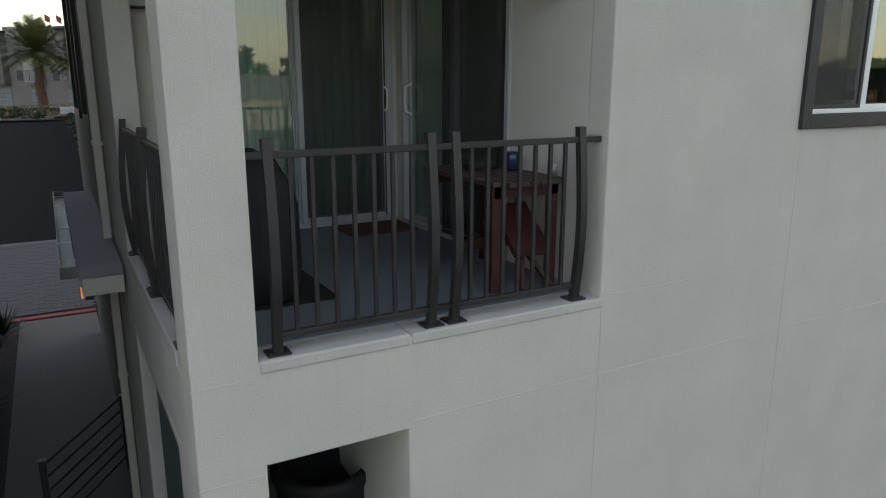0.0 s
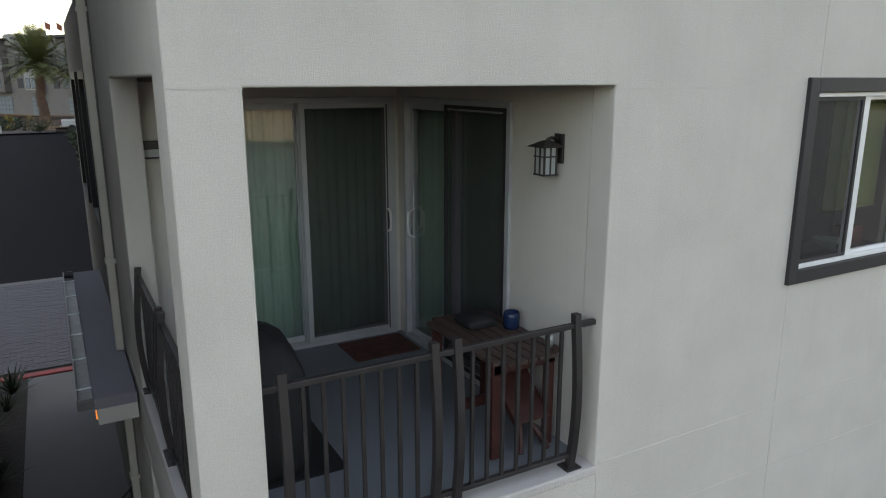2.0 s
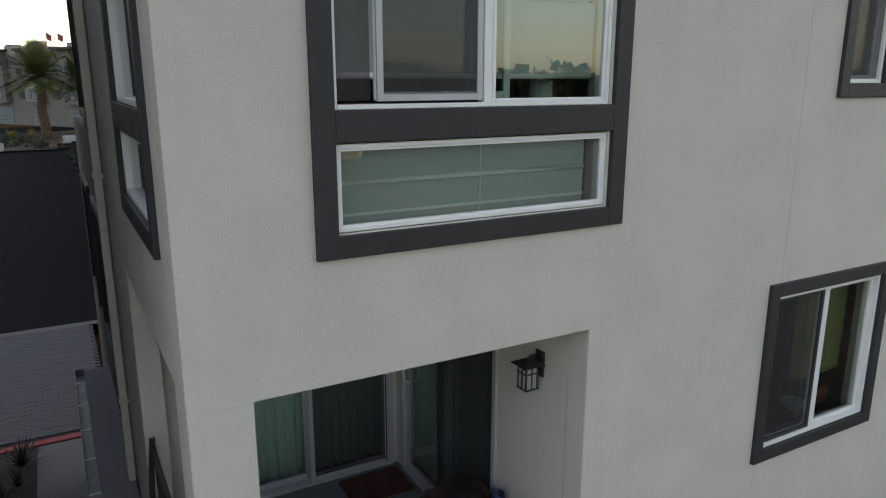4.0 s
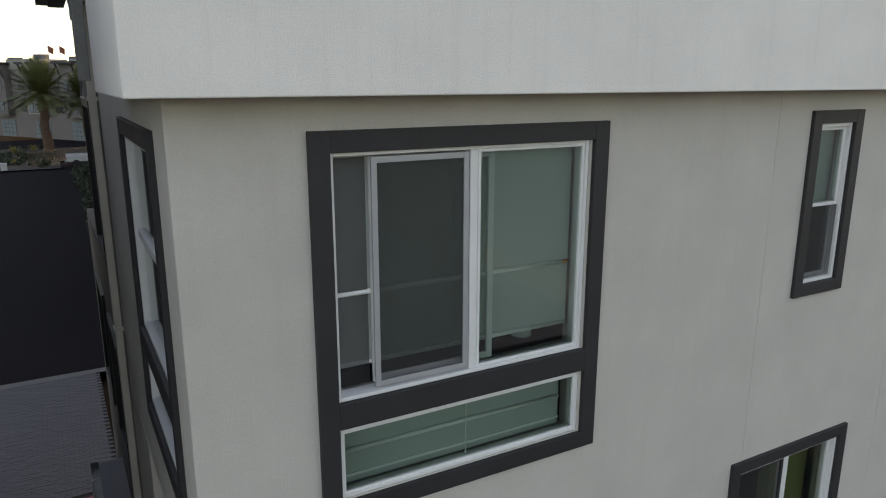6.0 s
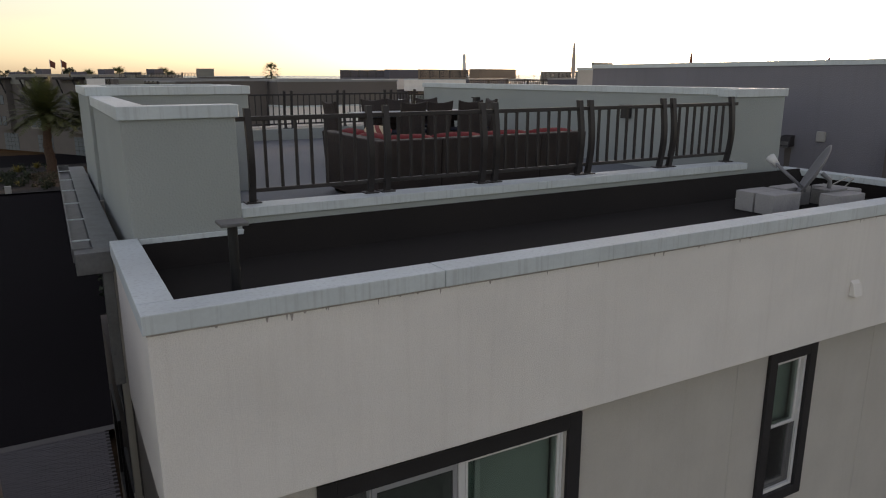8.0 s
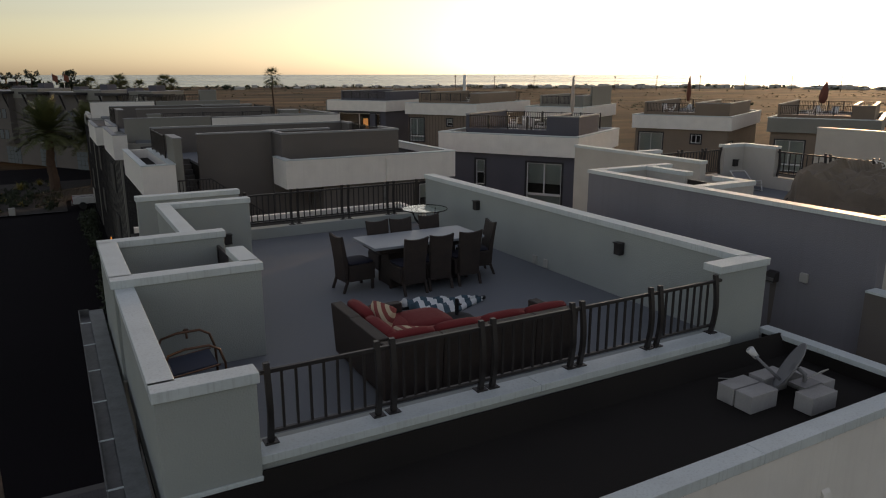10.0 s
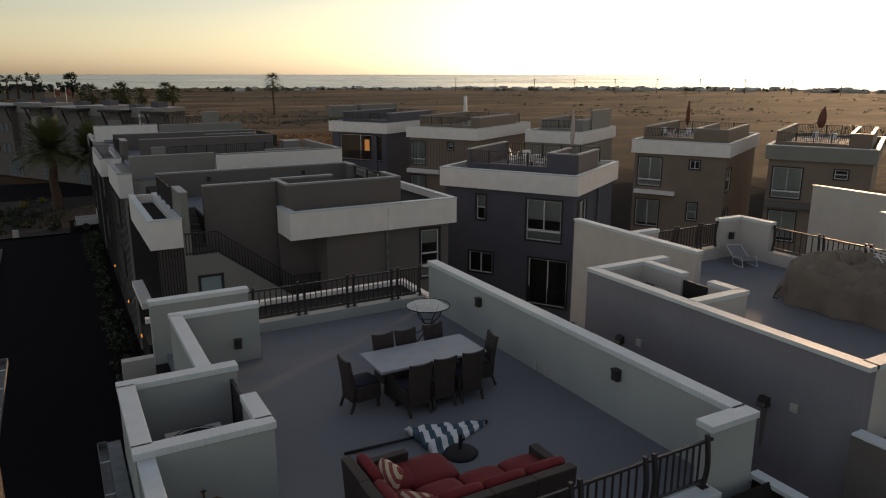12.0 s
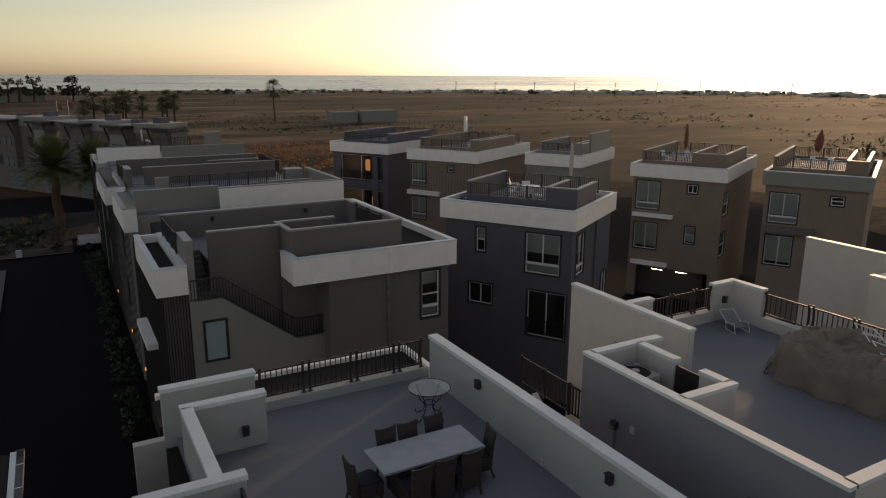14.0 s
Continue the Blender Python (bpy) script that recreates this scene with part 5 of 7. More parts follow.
# ---- balcony things ----
lp = thing("wall_lantern", (2.97, 3.790, 6.7), "dark bronze lantern with frosted panes on the balcony wall", "wall lantern")
FROST = mat("frosted_glass", (0.30, 0.31, 0.30), 0.5, vary=0.08)
part("back_plate", Mesh().box(2.945, 2.968, 3.730, 3.850, 6.60, 6.85), RAIL, lp, bevel=0.006)
part("arm", Mesh().tube([(2.95, 3.790, 6.80), (2.87, 3.790, 6.82), (2.82, 3.790, 6.80)], 0.014), RAIL, lp, smooth=True)
part("roof", Mesh().add([(2.70, 3.670, 6.745), (2.94, 3.670, 6.745), (2.94, 3.910, 6.745), (2.70, 3.910, 6.745), (2.80, 3.770, 6.80), (2.84, 3.770, 6.80), (2.84, 3.810, 6.80), (2.80, 3.810, 6.80)], [(3, 2, 1, 0), (0, 1, 5, 4), (1, 2, 6, 5), (2, 3, 7, 6), (3, 0, 4, 7), (4, 5, 6, 7)]), RAIL, lp)
part("pane", Mesh().box(2.755, 2.885, 3.725, 3.855, 6.52, 6.74), FROST, lp, "frosted lantern glass")
for x in (2.75, 2.81, 2.87):
    for y in (3.718, 3.842):
        part("bar", Mesh().box(x, x + 0.014, y, y + 0.014, 6.51, 6.745), RAIL, lp)
for y in (3.775,):
    part("bar", Mesh().box(2.747, 2.757, y, y + 0.014, 6.51, 6.745), RAIL, lp)
part("band", ring(2.745, 2.893, 6.66, 6.672, 0.006, 3.715, 3.865), RAIL, lp)
part("bottom_ring", Mesh().box(2.745, 2.893, 3.715, 3.863, 6.505, 6.52), RAIL, lp)
lp.matrix_basis = Matrix.Translation((2.97, 3.78, 6.72)) @ Matrix.Scale(0.78, 4)
hl = thing("address_light", (0.68, 6.29, 6.64), "long dark outdoor wall light on the balcony back wall", "wall light")
part("housing", Mesh().box(0.60, 0.86, 6.20, 6.288, 6.56, 6.70), RAIL, hl, bevel=0.006)
part("diffuser", Mesh().box(0.63, 0.84, 6.19, 6.20, 6.575, 6.635), FROST, hl)

tb = thing("folding_table", (2.72, 4.2, FLOOR2), "red-stained wooden gateleg table with a slatted top", "wooden table")
for k in range(7):
    x0 = 2.36 + k * 0.082
    trimmed = 0.06 if k in (0, 6) else 0.0
    part("slat", Mesh().box(x0, x0 + 0.072, 3.56 + trimmed, 4.62 - trimmed, 5.36, 5.39), WOOD_WORN, tb, bevel=0.004)
part("apron", Mesh().box(2.40, 2.90, 3.66, 3.70, 5.28, 5.36).box(2.40, 2.90, 4.50, 4.54, 5.28, 5.36), WOOD_RED, tb)
for x, y in ((2.42, 3.68), (2.86, 3.68), (2.42, 4.50), (2.86, 4.50)):
    part("leg", Mesh().box(x - 0.035, x + 0.035, y - 0.02, y + 0.02, FLOOR2, 5.36), WOOD_RED, tb, bevel=0.003)
part("brace", Mesh().tube([(2.42, 3.70, 4.95), (2.66, 4.1, 4.80), (2.86, 4.48, 4.95)], 0.02, 6), WOOD_RED, tb)
part("stretcher", Mesh().box(2.38, 2.90, 4.06, 4.10, 4.86, 4.93), WOOD_RED, tb)
ch = thing("folding_chair", (2.7, 3.75, FLOOR2), "red-stained folded wooden chair under the table", "folding chair")
part("frame", Mesh().tube([(2.60, 3.62, FLOOR2 + 0.01), (2.80, 3.98, 5.25)], 0.022, 6).tube([(2.82, 3.60, FLOOR2 + 0.01), (2.62, 4.0, 5.15)], 0.022, 6), WOOD_RED, ch)
part("seat", Mesh().prism([(3.62, 4.90), (3.66, 4.88), (3.98, 5.16), (3.95, 5.19)], "x", 2.56, 2.84), WOOD_RED, ch)
mg = thing("blue_jar", (2.82, 4.42, 5.39), "dark blue glazed jar on the wooden table", "jar")
GLAZE = mat("blue_glaze", (0.012, 0.025, 0.07), 0.2, vary=0.2)
part("body", Mesh().lathe([(0, 0), (0.055, 0), (0.062, 0.02), (0.062, 0.10), (0.055, 0.125), (0.05, 0.125), (0.05, 0.02), (0, 0.02)], (2.85, 4.13, 5.39), 24), GLAZE, mg, smooth=True)
hat = tagged(part("dark_cloth", soft_box(2.54, 2.78, 4.20, 4.46, 5.39, 5.45, 0.03), BLACK, smooth=True), "crumpled dark cloth lying on the wooden table", "cloth")
gl = thing("glass_tumbler", (2.84, 3.66, 5.39), "small clear tumbler on the wooden table", "glass")
part("body", Mesh().lathe([(0.028, 0.002), (0.03, 0.0), (0.036, 0.09)], (2.86, 3.68, 5.39), 16), FROST, gl, smooth=True)
MAT = mat("door_mat", (0.085, 0.03, 0.022), 1.0, vary=0.5, scale=14, fine=140, bump=0.006)
tagged(part("doormat", Mesh().box(2.24, 2.90, 5.70, 6.20, FLOOR2, FLOOR2 + 0.015), MAT, bevel=0.005), "worn red-brown doormat before the sliding door", "doormat")
gr = thing("covered_grill", (1.1, 4.6, FLOOR2), "barbecue grill under a black cloth cover", "grill")
cov = Mesh()
verts, faces = [], []
n1 = 36
for i, (r, z) in enumerate([(0.40, 0.02), (0.405, 0.25), (0.395, 0.6), (0.37, 0.72), (0.28, 0.86), (0.14, 0.92), (0.0, 0.93)]):
    for k in range(n1):
        a = 2 * math.pi * k / n1
        sq = 1 / max(abs(math.cos(a)), abs(math.sin(a))) ** 0.6
        w_ = 1 + (0.05 * math.sin(9 * a + i) if i < 4 else 0)
        verts.append((1.02 + r * sq * w_ * 0.75 * math.cos(a), 4.55 + r * sq * w_ * 1.15 * math.sin(a), FLOOR2 + z + 0.02 * noise.noise((a * 2, z * 3, 1))))
for i in range(6):
    faces += [(i * n1 + k, i * n1 + (k + 1) % n1, (i + 1) * n1 + (k + 1) % n1, (i + 1) * n1 + k) for k in range(n1)]
part("cover", cov.add(verts, faces + [tuple(range(n1))[::-1]]), BLACK, gr, "black cloth cover", smooth=True)
tagged(part("grill_mat", Mesh().box(0.70, 1.50, 4.05, 5.30, FLOOR2, FLOOR2 + 0.008), BLACK), "black rubber mat under the covered grill", "floor mat")
bn = thing("waste_bin", (1.45, 4.25, GROUND), "large black round bin in the ground-floor porch", "bin")
part("body", Mesh().lathe([(0, 0), (0.26, 0), (0.33, 1.9), (0.36, 1.95), (0.36, 2.02), (0.30, 2.02), (0.28, 1.85), (0, 1.8)], (1.42, 4.30, GROUND), 32), BLACK, bn, smooth=True)
SLATE_DOOR = mat("door_slate_blue", (0.085, 0.11, 0.125), 0.6, vary=0.08, scale=2)
d = thing("door_3", (SX + 0.14, 4.2, GROUND), "slate-blue flat door in the ground-floor porch opening", "door", kind="structure")
part("leaf", Mesh().box(SX + 0.11, SX + 0.16, 4.12, 6.06, GROUND, 3.92), SLATE_DOOR, d, bevel=0.004)
# Black strip added for the dark gap beside the leaf, its shade as colour.
part("jamb", Mesh().box(SX + 0.08, SX + 0.18, 4.06, 4.12, GROUND, 3.94), BLACK, d)
structure("porch_wall", Mesh().box(SX + 0.2, 4.0, 6.1, 6.25, GROUND, 4.2).box(1.62, 1.77, FY + 0.2, 6.1, GROUND, 4.2), STUCCO, "off-white stucco porch wall", "wall")

# ---- other houses ----
def turned(x, y, deg):
    return Matrix.Translation((x, y, 0)) @ Matrix.Rotation(radians(deg), 4, "Z")


def rail_mesh(along, line, u0, u1, z0, z1):
    """Far railing as one mesh: posts, two rails, pickets."""
    r = Mesh()
    def b(ua, ub, w_, h0, h1):
        if along == "x":
            r.box(ua, ub, line - w_, line + w_, h0, h1)
        else:
            r.box(line - w_, line + w_, ua, ub, h0, h1)
    b(u0, u1, 0.02, z1 - 0.08, z1 - 0.04)
    b(u0, u1, 0.02, z0 + 0.08, z0 + 0.11)
    n = max(int((u1 - u0) / 1.1), 1)
    for k in range(n + 1):
        u = u0 + (u1 - u0) * k / n
        b(u - 0.035, u + 0.035, 0.03, z0, z1)
    n = int((u1 - u0) / 0.125)
    for k in range(1, n):
        u = u0 + (u1 - u0) * k / n
        b(u - 0.015, u + 0.015, 0.015, z0 + 0.1, z1 - 0.06)
    return r


def capped(h, x0, x1, y0, y1, z0, z1, material, name="parapet"):
    p = part(name, Mesh().box(x0, x1, y0, y1, z0, z1 - 0.04), material, h, local=True)
    part("cap", Mesh().box(x0 - 0.02, x1 + 0.02, y0 - 0.02, y1 + 0.02, z1 - 0.07, z1), CAP_GREY, p, local=True)
    return p


def far_window(h, axis, face, u0, u1, z0, z1, split=0.5, low=0.0, shade=0.0):
    """A window in a wall whose outer face looks to minus: trim, white frame with a mullion, panes, a shade behind. low: a fixed light under a rail."""
    if axis == "y":
        def bx(a, b, d0, d1, h0, h1):
            return (a, b, face + d0, face + d1, h0, h1)
        def quad(a, b, d, h0, h1):
            return Mesh().add([(a, face + d, h0), (b, face + d, h0), (b, face + d, h1), (a, face + d, h1)], [(0, 1, 2, 3)])
    else:
        def bx(a, b, d0, d1, h0, h1):
            return (face + d0, face + d1, a, b, h0, h1)
        def quad(a, b, d, h0, h1):
            return Mesh().add([(face + d, b, h0), (face + d, a, h0), (face + d, a, h1), (face + d, b, h1)], [(0, 1, 2, 3)])
    t_ = 0.10
    w = part("window", Mesh().box(*bx(u0 - t_, u0, -0.03, 0.03, z0 - t_, z1 + t_)).box(*bx(u1, u1 + t_, -0.03, 0.03, z0 - t_, z1 + t_)).box(*bx(u0, u1, -0.03, 0.03, z1, z1 + t_)).box(*bx(u0, u1, -0.03, 0.03, z0 - t_, z0)), TRIM, h, "dark-trimmed window with a white frame", local=True)
    f = 0.05
    fr = Mesh().box(*bx(u0, u0 + f, 0.03, 0.10, z0, z1)).box(*bx(u1 - f, u1, 0.03, 0.10, z0, z1)).box(*bx(u0 + f, u1 - f, 0.03, 0.10, z0, z0 + f)).box(*bx(u0 + f, u1 - f, 0.03, 0.10, z1 - f, z1))
    zl = z0 + low
    if low:
        fr.box(*bx(u0 + f, u1 - f, 0.0, 0.11, zl - 0.06, zl + 0.06))
    if split:
        m_ = u0 + (u1 - u0) * split
        fr.box(*bx(m_ - 0.03, m_ + 0.03, 0.03, 0.10, zl, z1 - f))
    else:
        zm = (z0 + z1) / 2
        fr.box(*bx(u0 + f, u1 - f, 0.03, 0.10, zm - 0.03, zm + 0.03))
    part("frame", fr, VINYL, w, local=True)
    part("pane", quad(u0 + f, u1 - f, 0.07, z0 + f, z1 - f), GLASS_FAR, w, local=True)
    if shade:
        part("shade", quad(u0 + f, u1 - f, 0.16, z1 - (z1 - z0) * shade, z1 - f), SHADE, w, local=True)
    if low:
        part("shade", quad(u0 + f, u1 - f, 0.17, z0 + f, zl), SHADE, w, local=True)
    return w


def shell(h, x0, x1, y0, y1, z0, z1, material, holes_x=(), holes_y=()):
    """Four thick walls and a dark core; openings in the two faces that look to minus x and minus y."""
    part("wall", Mesh().wall("x", x0, x0 + 0.2, y0, y1, z0, z1, holes_x), material, h, local=True)
    part("wall", Mesh().wall("y", y0, y0 + 0.2, x0 + 0.2, x1, z0, z1, holes_y), material, h, local=True)
    part("wall", Mesh().box(x1 - 0.2, x1, y0 + 0.2, y1, z0, z1), material, h, local=True)
    part("wall", Mesh().box(x0 + 0.2, x1 - 0.2, y1 - 0.2, y1, z0, z1), material, h, local=True)
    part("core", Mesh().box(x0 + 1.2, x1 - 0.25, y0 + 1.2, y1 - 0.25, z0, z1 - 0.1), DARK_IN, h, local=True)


def fascia_ring(h, x0, x1, y0, y1, z0=10.35, z1=11.45, material=None):
    mt = material or STUCCO_WHITE
    for b in [(x0, x0 + 0.25, y0, y1), (x1 - 0.25, x1, y0, y1), (x0 + 0.25, x1 - 0.25, y0, y0 + 0.25), (x0 + 0.25, x1 - 0.25, y1 - 0.25, y1)]:
        f = part("fascia", Mesh().box(*b, z0, z1 - 0.03), mt, h, "white stucco fascia band", local=True)
        part("cap", Mesh().box(b[0] - 0.015, b[1] + 0.015, b[2] - 0.015, b[3] + 0.015, z1 - 0.06, z1), CAP, f, local=True)
    part("roof", Mesh().box(x0 + 0.25, x1 - 0.25, y0 + 0.25, y1 - 0.25, z0 + 0.15, z1 - 0.25), ROOFING, h, "black flat roof", local=True)


def patio_seat(h_matrix, x, y, z, a, label="pale metal patio chair on a roof terrace"):
    c = thing("patio_chair", (0, 0, 0), label, "patio chair", "chairs on far terraces", m=h_matrix @ pose(x, y, z, 0, 0, a))
    part("seat", Mesh().prism([(-0.22, 0.40), (0.22, 0.43), (0.22, 0.46), (-0.2, 0.43), (-0.34, 0.9), (-0.37, 0.9)], "x", -0.25, 0.25), VINYL, c, local=True)
    for fx in (-0.24, 0.24):
        part("leg", Mesh().tube([(fx, -0.25, 0), (fx, 0.2, 0.62), (fx, -0.25, 0.64)], 0.018, 5), VINYL, c, local=True)
        part("leg", Mesh().tube([(fx, 0.25, 0), (fx, -0.15, 0.45)], 0.018, 5), VINYL, c, local=True)
    return c


def furled_umbrella(x, y, z, tall, lean, material, label, way=0.0, fat=0.14):
    u = thing("furled_umbrella", (x, y, z), label, "umbrella", "furled umbrellas", m=pose(x, y, z, 0, lean, way))
    prof = [(0.02, tall), (0.06, tall * 0.97), (fat, tall * 0.72), (fat * 1.15, tall * 0.5), (fat * 0.75, tall * 0.36), (0.03, tall * 0.33)]
    c = Mesh().lathe(prof[::-1], (0, 0, 0), 14)
    c.v = [(p[0] * (1 + 0.18 * math.sin(7 * math.atan2(p[1], p[0]))), p[1] * (1 + 0.18 * math.sin(7 * math.atan2(p[1], p[0]))), p[2]) for p in c.v]
    part("canopy", c, material, u, local=True, smooth=True)
    part("pole", Mesh().tube([(0, 0, 0), (0, 0, tall * 0.4)], 0.025, 8), IRON0, u, local=True)
    return u


IRON0 = mat("pole_dark", (0.03, 0.03, 0.03), 0.5, metal=0.4, vary=0.2)
CREAM_CLOTH = mat("umbrella_cream", (0.48, 0.40, 0.34), 0.9, vary=0.15)
RUST_CLOTH = mat("umbrella_rust", (0.16, 0.055, 0.035), 0.9, vary=0.15)
LIT = glow_mat("lamp_lit", (1.0, 0.36, 0.06), 0.45)
TUBE_LIT = glow_mat("garage_tube_lit", (1.0, 0.9, 0.7), 4.0)


def turned_house(x, y, deg, wx, wy, material, wins_x, wins_y=(), deck=True, fascia=None, label="dark stucco townhouse with a white fascia and roof terrace", rail_y=(2.6, 7.0), low=-0.5, k=1.0):
    """A townhouse whose face X = 0 looks to the camera; wins: (u0, u1, z0, z1, split, low light, shade)."""
    hub = Vector((0, 0, 18.47))
    m = Matrix.Translation(hub) @ Matrix.Scale(k, 4) @ Matrix.Translation(-hub) @ turned(x, y, deg)
    h = thing("townhouse", (0, 0, 0), label, "house", "townhouses", m=m)
    shell(h, 0.25, wx - 0.25, 0.25, wy - 0.25, low, 10.9, material, [w_[:4] for w_ in wins_x], [w_[:4] for w_ in wins_y])
    for w_ in wins_x:
        if w_[4] < 0:
            continue
        far_window(h, "x", 0.25, *w_)
    for w_ in wins_y:
        far_window(h, "y", 0.25, *w_)
    fascia_ring(h, 0, wx, 0, wy, material=fascia)
    if deck:
        part("terrace", Mesh().box(1.7, wx - 0.6, 0.6, wy - 0.6, 11.2, 11.28), DECK, h, local=True)
        part("curb", Mesh().box(1.6, 1.85, rail_y[0], rail_y[1], 11.2, 11.58), material, h, local=True)
        part("railing", rail_mesh("y", 1.72, rail_y[0], rail_y[1], 11.58, 12.35), RAIL, h, "dark metal terrace railing", local=True)
        capped(h, 1.6, wx - 0.6, rail_y[1], rail_y[1] + 0.2, 11.2, 12.4, material)
        capped(h, 1.6, wx - 2.5, 0.55, 0.75, 11.2, 12.4, material)
        capped(h, 1.6, 1.8, 0.75, rail_y[0], 11.2, 12.4, material)
        capped(h, 1.8, wx - 2.5, rail_y[0] - 0.2, rail_y[0], 11.2, 12.4, material)
        part("railing", rail_mesh("y", wx - 0.7, 1.0, rail_y[1], 11.4, 12.35), RAIL, h, local=True)
    return h, m


h, m2 = turned_house(23.9, 28.3, 31.8, 7.6, 8.35, STUCCO_GREY, [(5.5, 6.05, 8.55, 9.95, 0, 0, 0.5), (0.95, 2.95, 7.7, 9.95, 0.5, 0.55, 0.5), (5.0, 6.5, 5.4, 6.6, 0.5, 0, 0.0), (0.5, 2.75, 4.0, 6.65, 0.5, 0, 0.0)], [(0.95, 2.3, 7.6, 9.9, 0.5, 0.5, 0.5), (5.9, 7.0, 5.0, 6.6, 0.5, 0, 0)], label="slate grey townhouse with a broad white fascia", rail_y=(2.4, 7.2))
part("downspout", Mesh().box(4.2, 4.3, 0.12, 0.24, 1.4, 10.35), DIRT, h, local=True)
part("balcony_rail", rail_mesh("y", 0.2, 0.55, 2.7, 4.05, 5.05), RAIL, h, local=True)
furled_umbrella(28.2, 34.2, 11.28, 3.2, 0, CREAM_CLOTH, "tall cream furled umbrella on a roof terrace", fat=0.12)
for x_, y_, a in [(3.2, 5.2, 10), (4.2, 4.6, 130), (3.0, 4.0, -60), (5.0, 5.8, 200), (2.6, 3.2, 20)]:
    patio_seat(m2, x_, y_, 11.28, a)
t_ = thing("terrace_table", (0, 0, 0), "pale round table on a roof terrace", "garden table", m=m2 @ pose(3.8, 4.2, 11.28))
part("top", Mesh().lathe([(0, 0.70), (0.55, 0.70), (0.55, 0.73), (0, 0.73)], (0, 0, 0), 20), VINYL, t_, local=True)
part("foot", Mesh().lathe([(0, 0), (0.3, 0), (0.05, 0.06), (0.04, 0.7), (0, 0.7)], (0, 0, 0), 12), IRON0, t_, local=True)

h, m4 = turned_house(34.8, 56.0, 30, 12, 8.0, STUCCO_BROWN, [(5.9, 7.55, 7.75, 9.95, 0.5, 0.5, 0.72), (2.75, 3.35, 9.35, 9.98, 0, 0, 0.6), (5.9, 7.6, 4.4, 6.6, 0.5, 0.5, 0.72)], label="brown sided townhouse with a white fascia", rail_y=(1.6, 7.2), low=-0.3, k=0.885)
part("ledge", Mesh().box(-0.15, 0.35, 4.2, 7.9, 6.9, 7.3), STUCCO_WHITE, h, local=True)
for k in range(22):
    part("batten", Mesh().box(0.232, 0.25, 0.5 + k * 0.34, 0.53 + k * 0.34, 7.3, 10.35), TRIM, h, local=True)
ob_ = thing("umbrella_cover", (35.9, 60.1, 12.1), "tall narrow white furled umbrella cover", "umbrella cover")
part("cover", Mesh().lathe([(0, 0), (0.17, 0), (0.20, 0.8), (0.17, 1.8), (0.15, 2.5), (0.06, 2.6), (0.0, 2.6)], (35.9, 60.1, 12.0), 12), VINYL, ob_, smooth=True)
h, m3 = turned_house(30.6, 67.0, 30, 12, 7.8, STUCCO_GREY, [(1.0, 6.4, 7.45, 10.1, 0.5, 0, 0), (1.0, 6.4, 3.8, 6.4, 0.5, 0, 0)], label="slate grey townhouse with deep corner balconies", rail_y=(1.2, 6.9), low=-0.3, k=0.88)
part("balcony_rail", rail_mesh("y", 0.18, 0.9, 6.5, 7.45, 8.5), RAIL, h, local=True)
part("balcony_rail", rail_mesh("y", 0.18, 0.9, 6.5, 3.8, 4.9), RAIL, h, local=True)
part("column", Mesh().box(0.15, 0.5, 1.5, 2.2, 3.8, 10.1), STUCCO_GREY, h, local=True)
# Glowing panels added on the core: warm orange light put in as emission.
GLOW_PANEL = glow_mat("panel_glow", (1.0, 0.42, 0.13), 0.22)
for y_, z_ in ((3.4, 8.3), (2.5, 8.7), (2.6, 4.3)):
    part("lit_door", Mesh().box(1.38, 1.44, y_, y_ + 0.6, z_, z_ + 1.2), GLOW_PANEL, h, "added panel with a warm orange glow", local=True)
h, m5 = turned_house(45.6, 36.5, 28, 12.5, 7.75, STUCCO_BROWN, [(5.25, 7.15, 7.7, 10.0, 0.5, 0.5, 0.74), (2.25, 3.0, 9.3, 9.95, 0.5, 0, 0), (5.25, 7.15, 4.3, 6.5, 0.5, 0, 0.9), (2.2, 2.95, 5.15, 6.55, 0, 0, 0.9), (0.9, 6.8, -0.4, 2.75, -1, 0, 0)], [(0.5, 2.3, 7.6, 9.4, 0, 0, 0.6), (0.5, 2.3, 4.2, 6.1, 0, 0, 0.6)], label="brown townhouse with white ledges and an open lit garage", rail_y=(3.2, 7.1))
for a in ((4.0, 7.3, 7.05, 7.35), (4.2, 7.2, 2.95, 3.25)):
    part("ledge", Mesh().box(-0.2, 0.4, *a), STUCCO_WHITE, h, local=True)
for y_ in (2.6, 4.6):
    part("tube_light", Mesh().box(0.42, 0.50, y_, y_ + 0.9, 2.52, 2.56), TUBE_LIT, h, "lit garage tube light", local=True)
furled_umbrella(49.0, 44.0, 11.28, 3.15, 0, RUST_CLOTH, "tall dark furled umbrella on a roof terrace", fat=0.16)
h, m6 = turned_house(51.1, 28.4, 28, 13, 7.4, STUCCO_BROWN, [(4.75, 6.75, 7.45, 9.75, 0.5, 0.5, 0.74), (1.75, 2.6, 9.15, 9.8, 0, 0, 0), (4.85, 6.75, 4.1, 6.4, 0.5, 0, 0.9)], fascia=STUCCO_SAGE, label="brown townhouse with a taupe fascia", rail_y=(2.0, 6.8))
part("ledge", Mesh().box(-0.2, 0.4, 3.4, 7.1, 6.7, 7.2), STUCCO_TAUPE, h, local=True)
furled_umbrella(57.3, 37.2, 11.28, 3.0, 24, RUST_CLOTH, "rust furled umbrella leaning on a roof terrace", 20, fat=0.3)
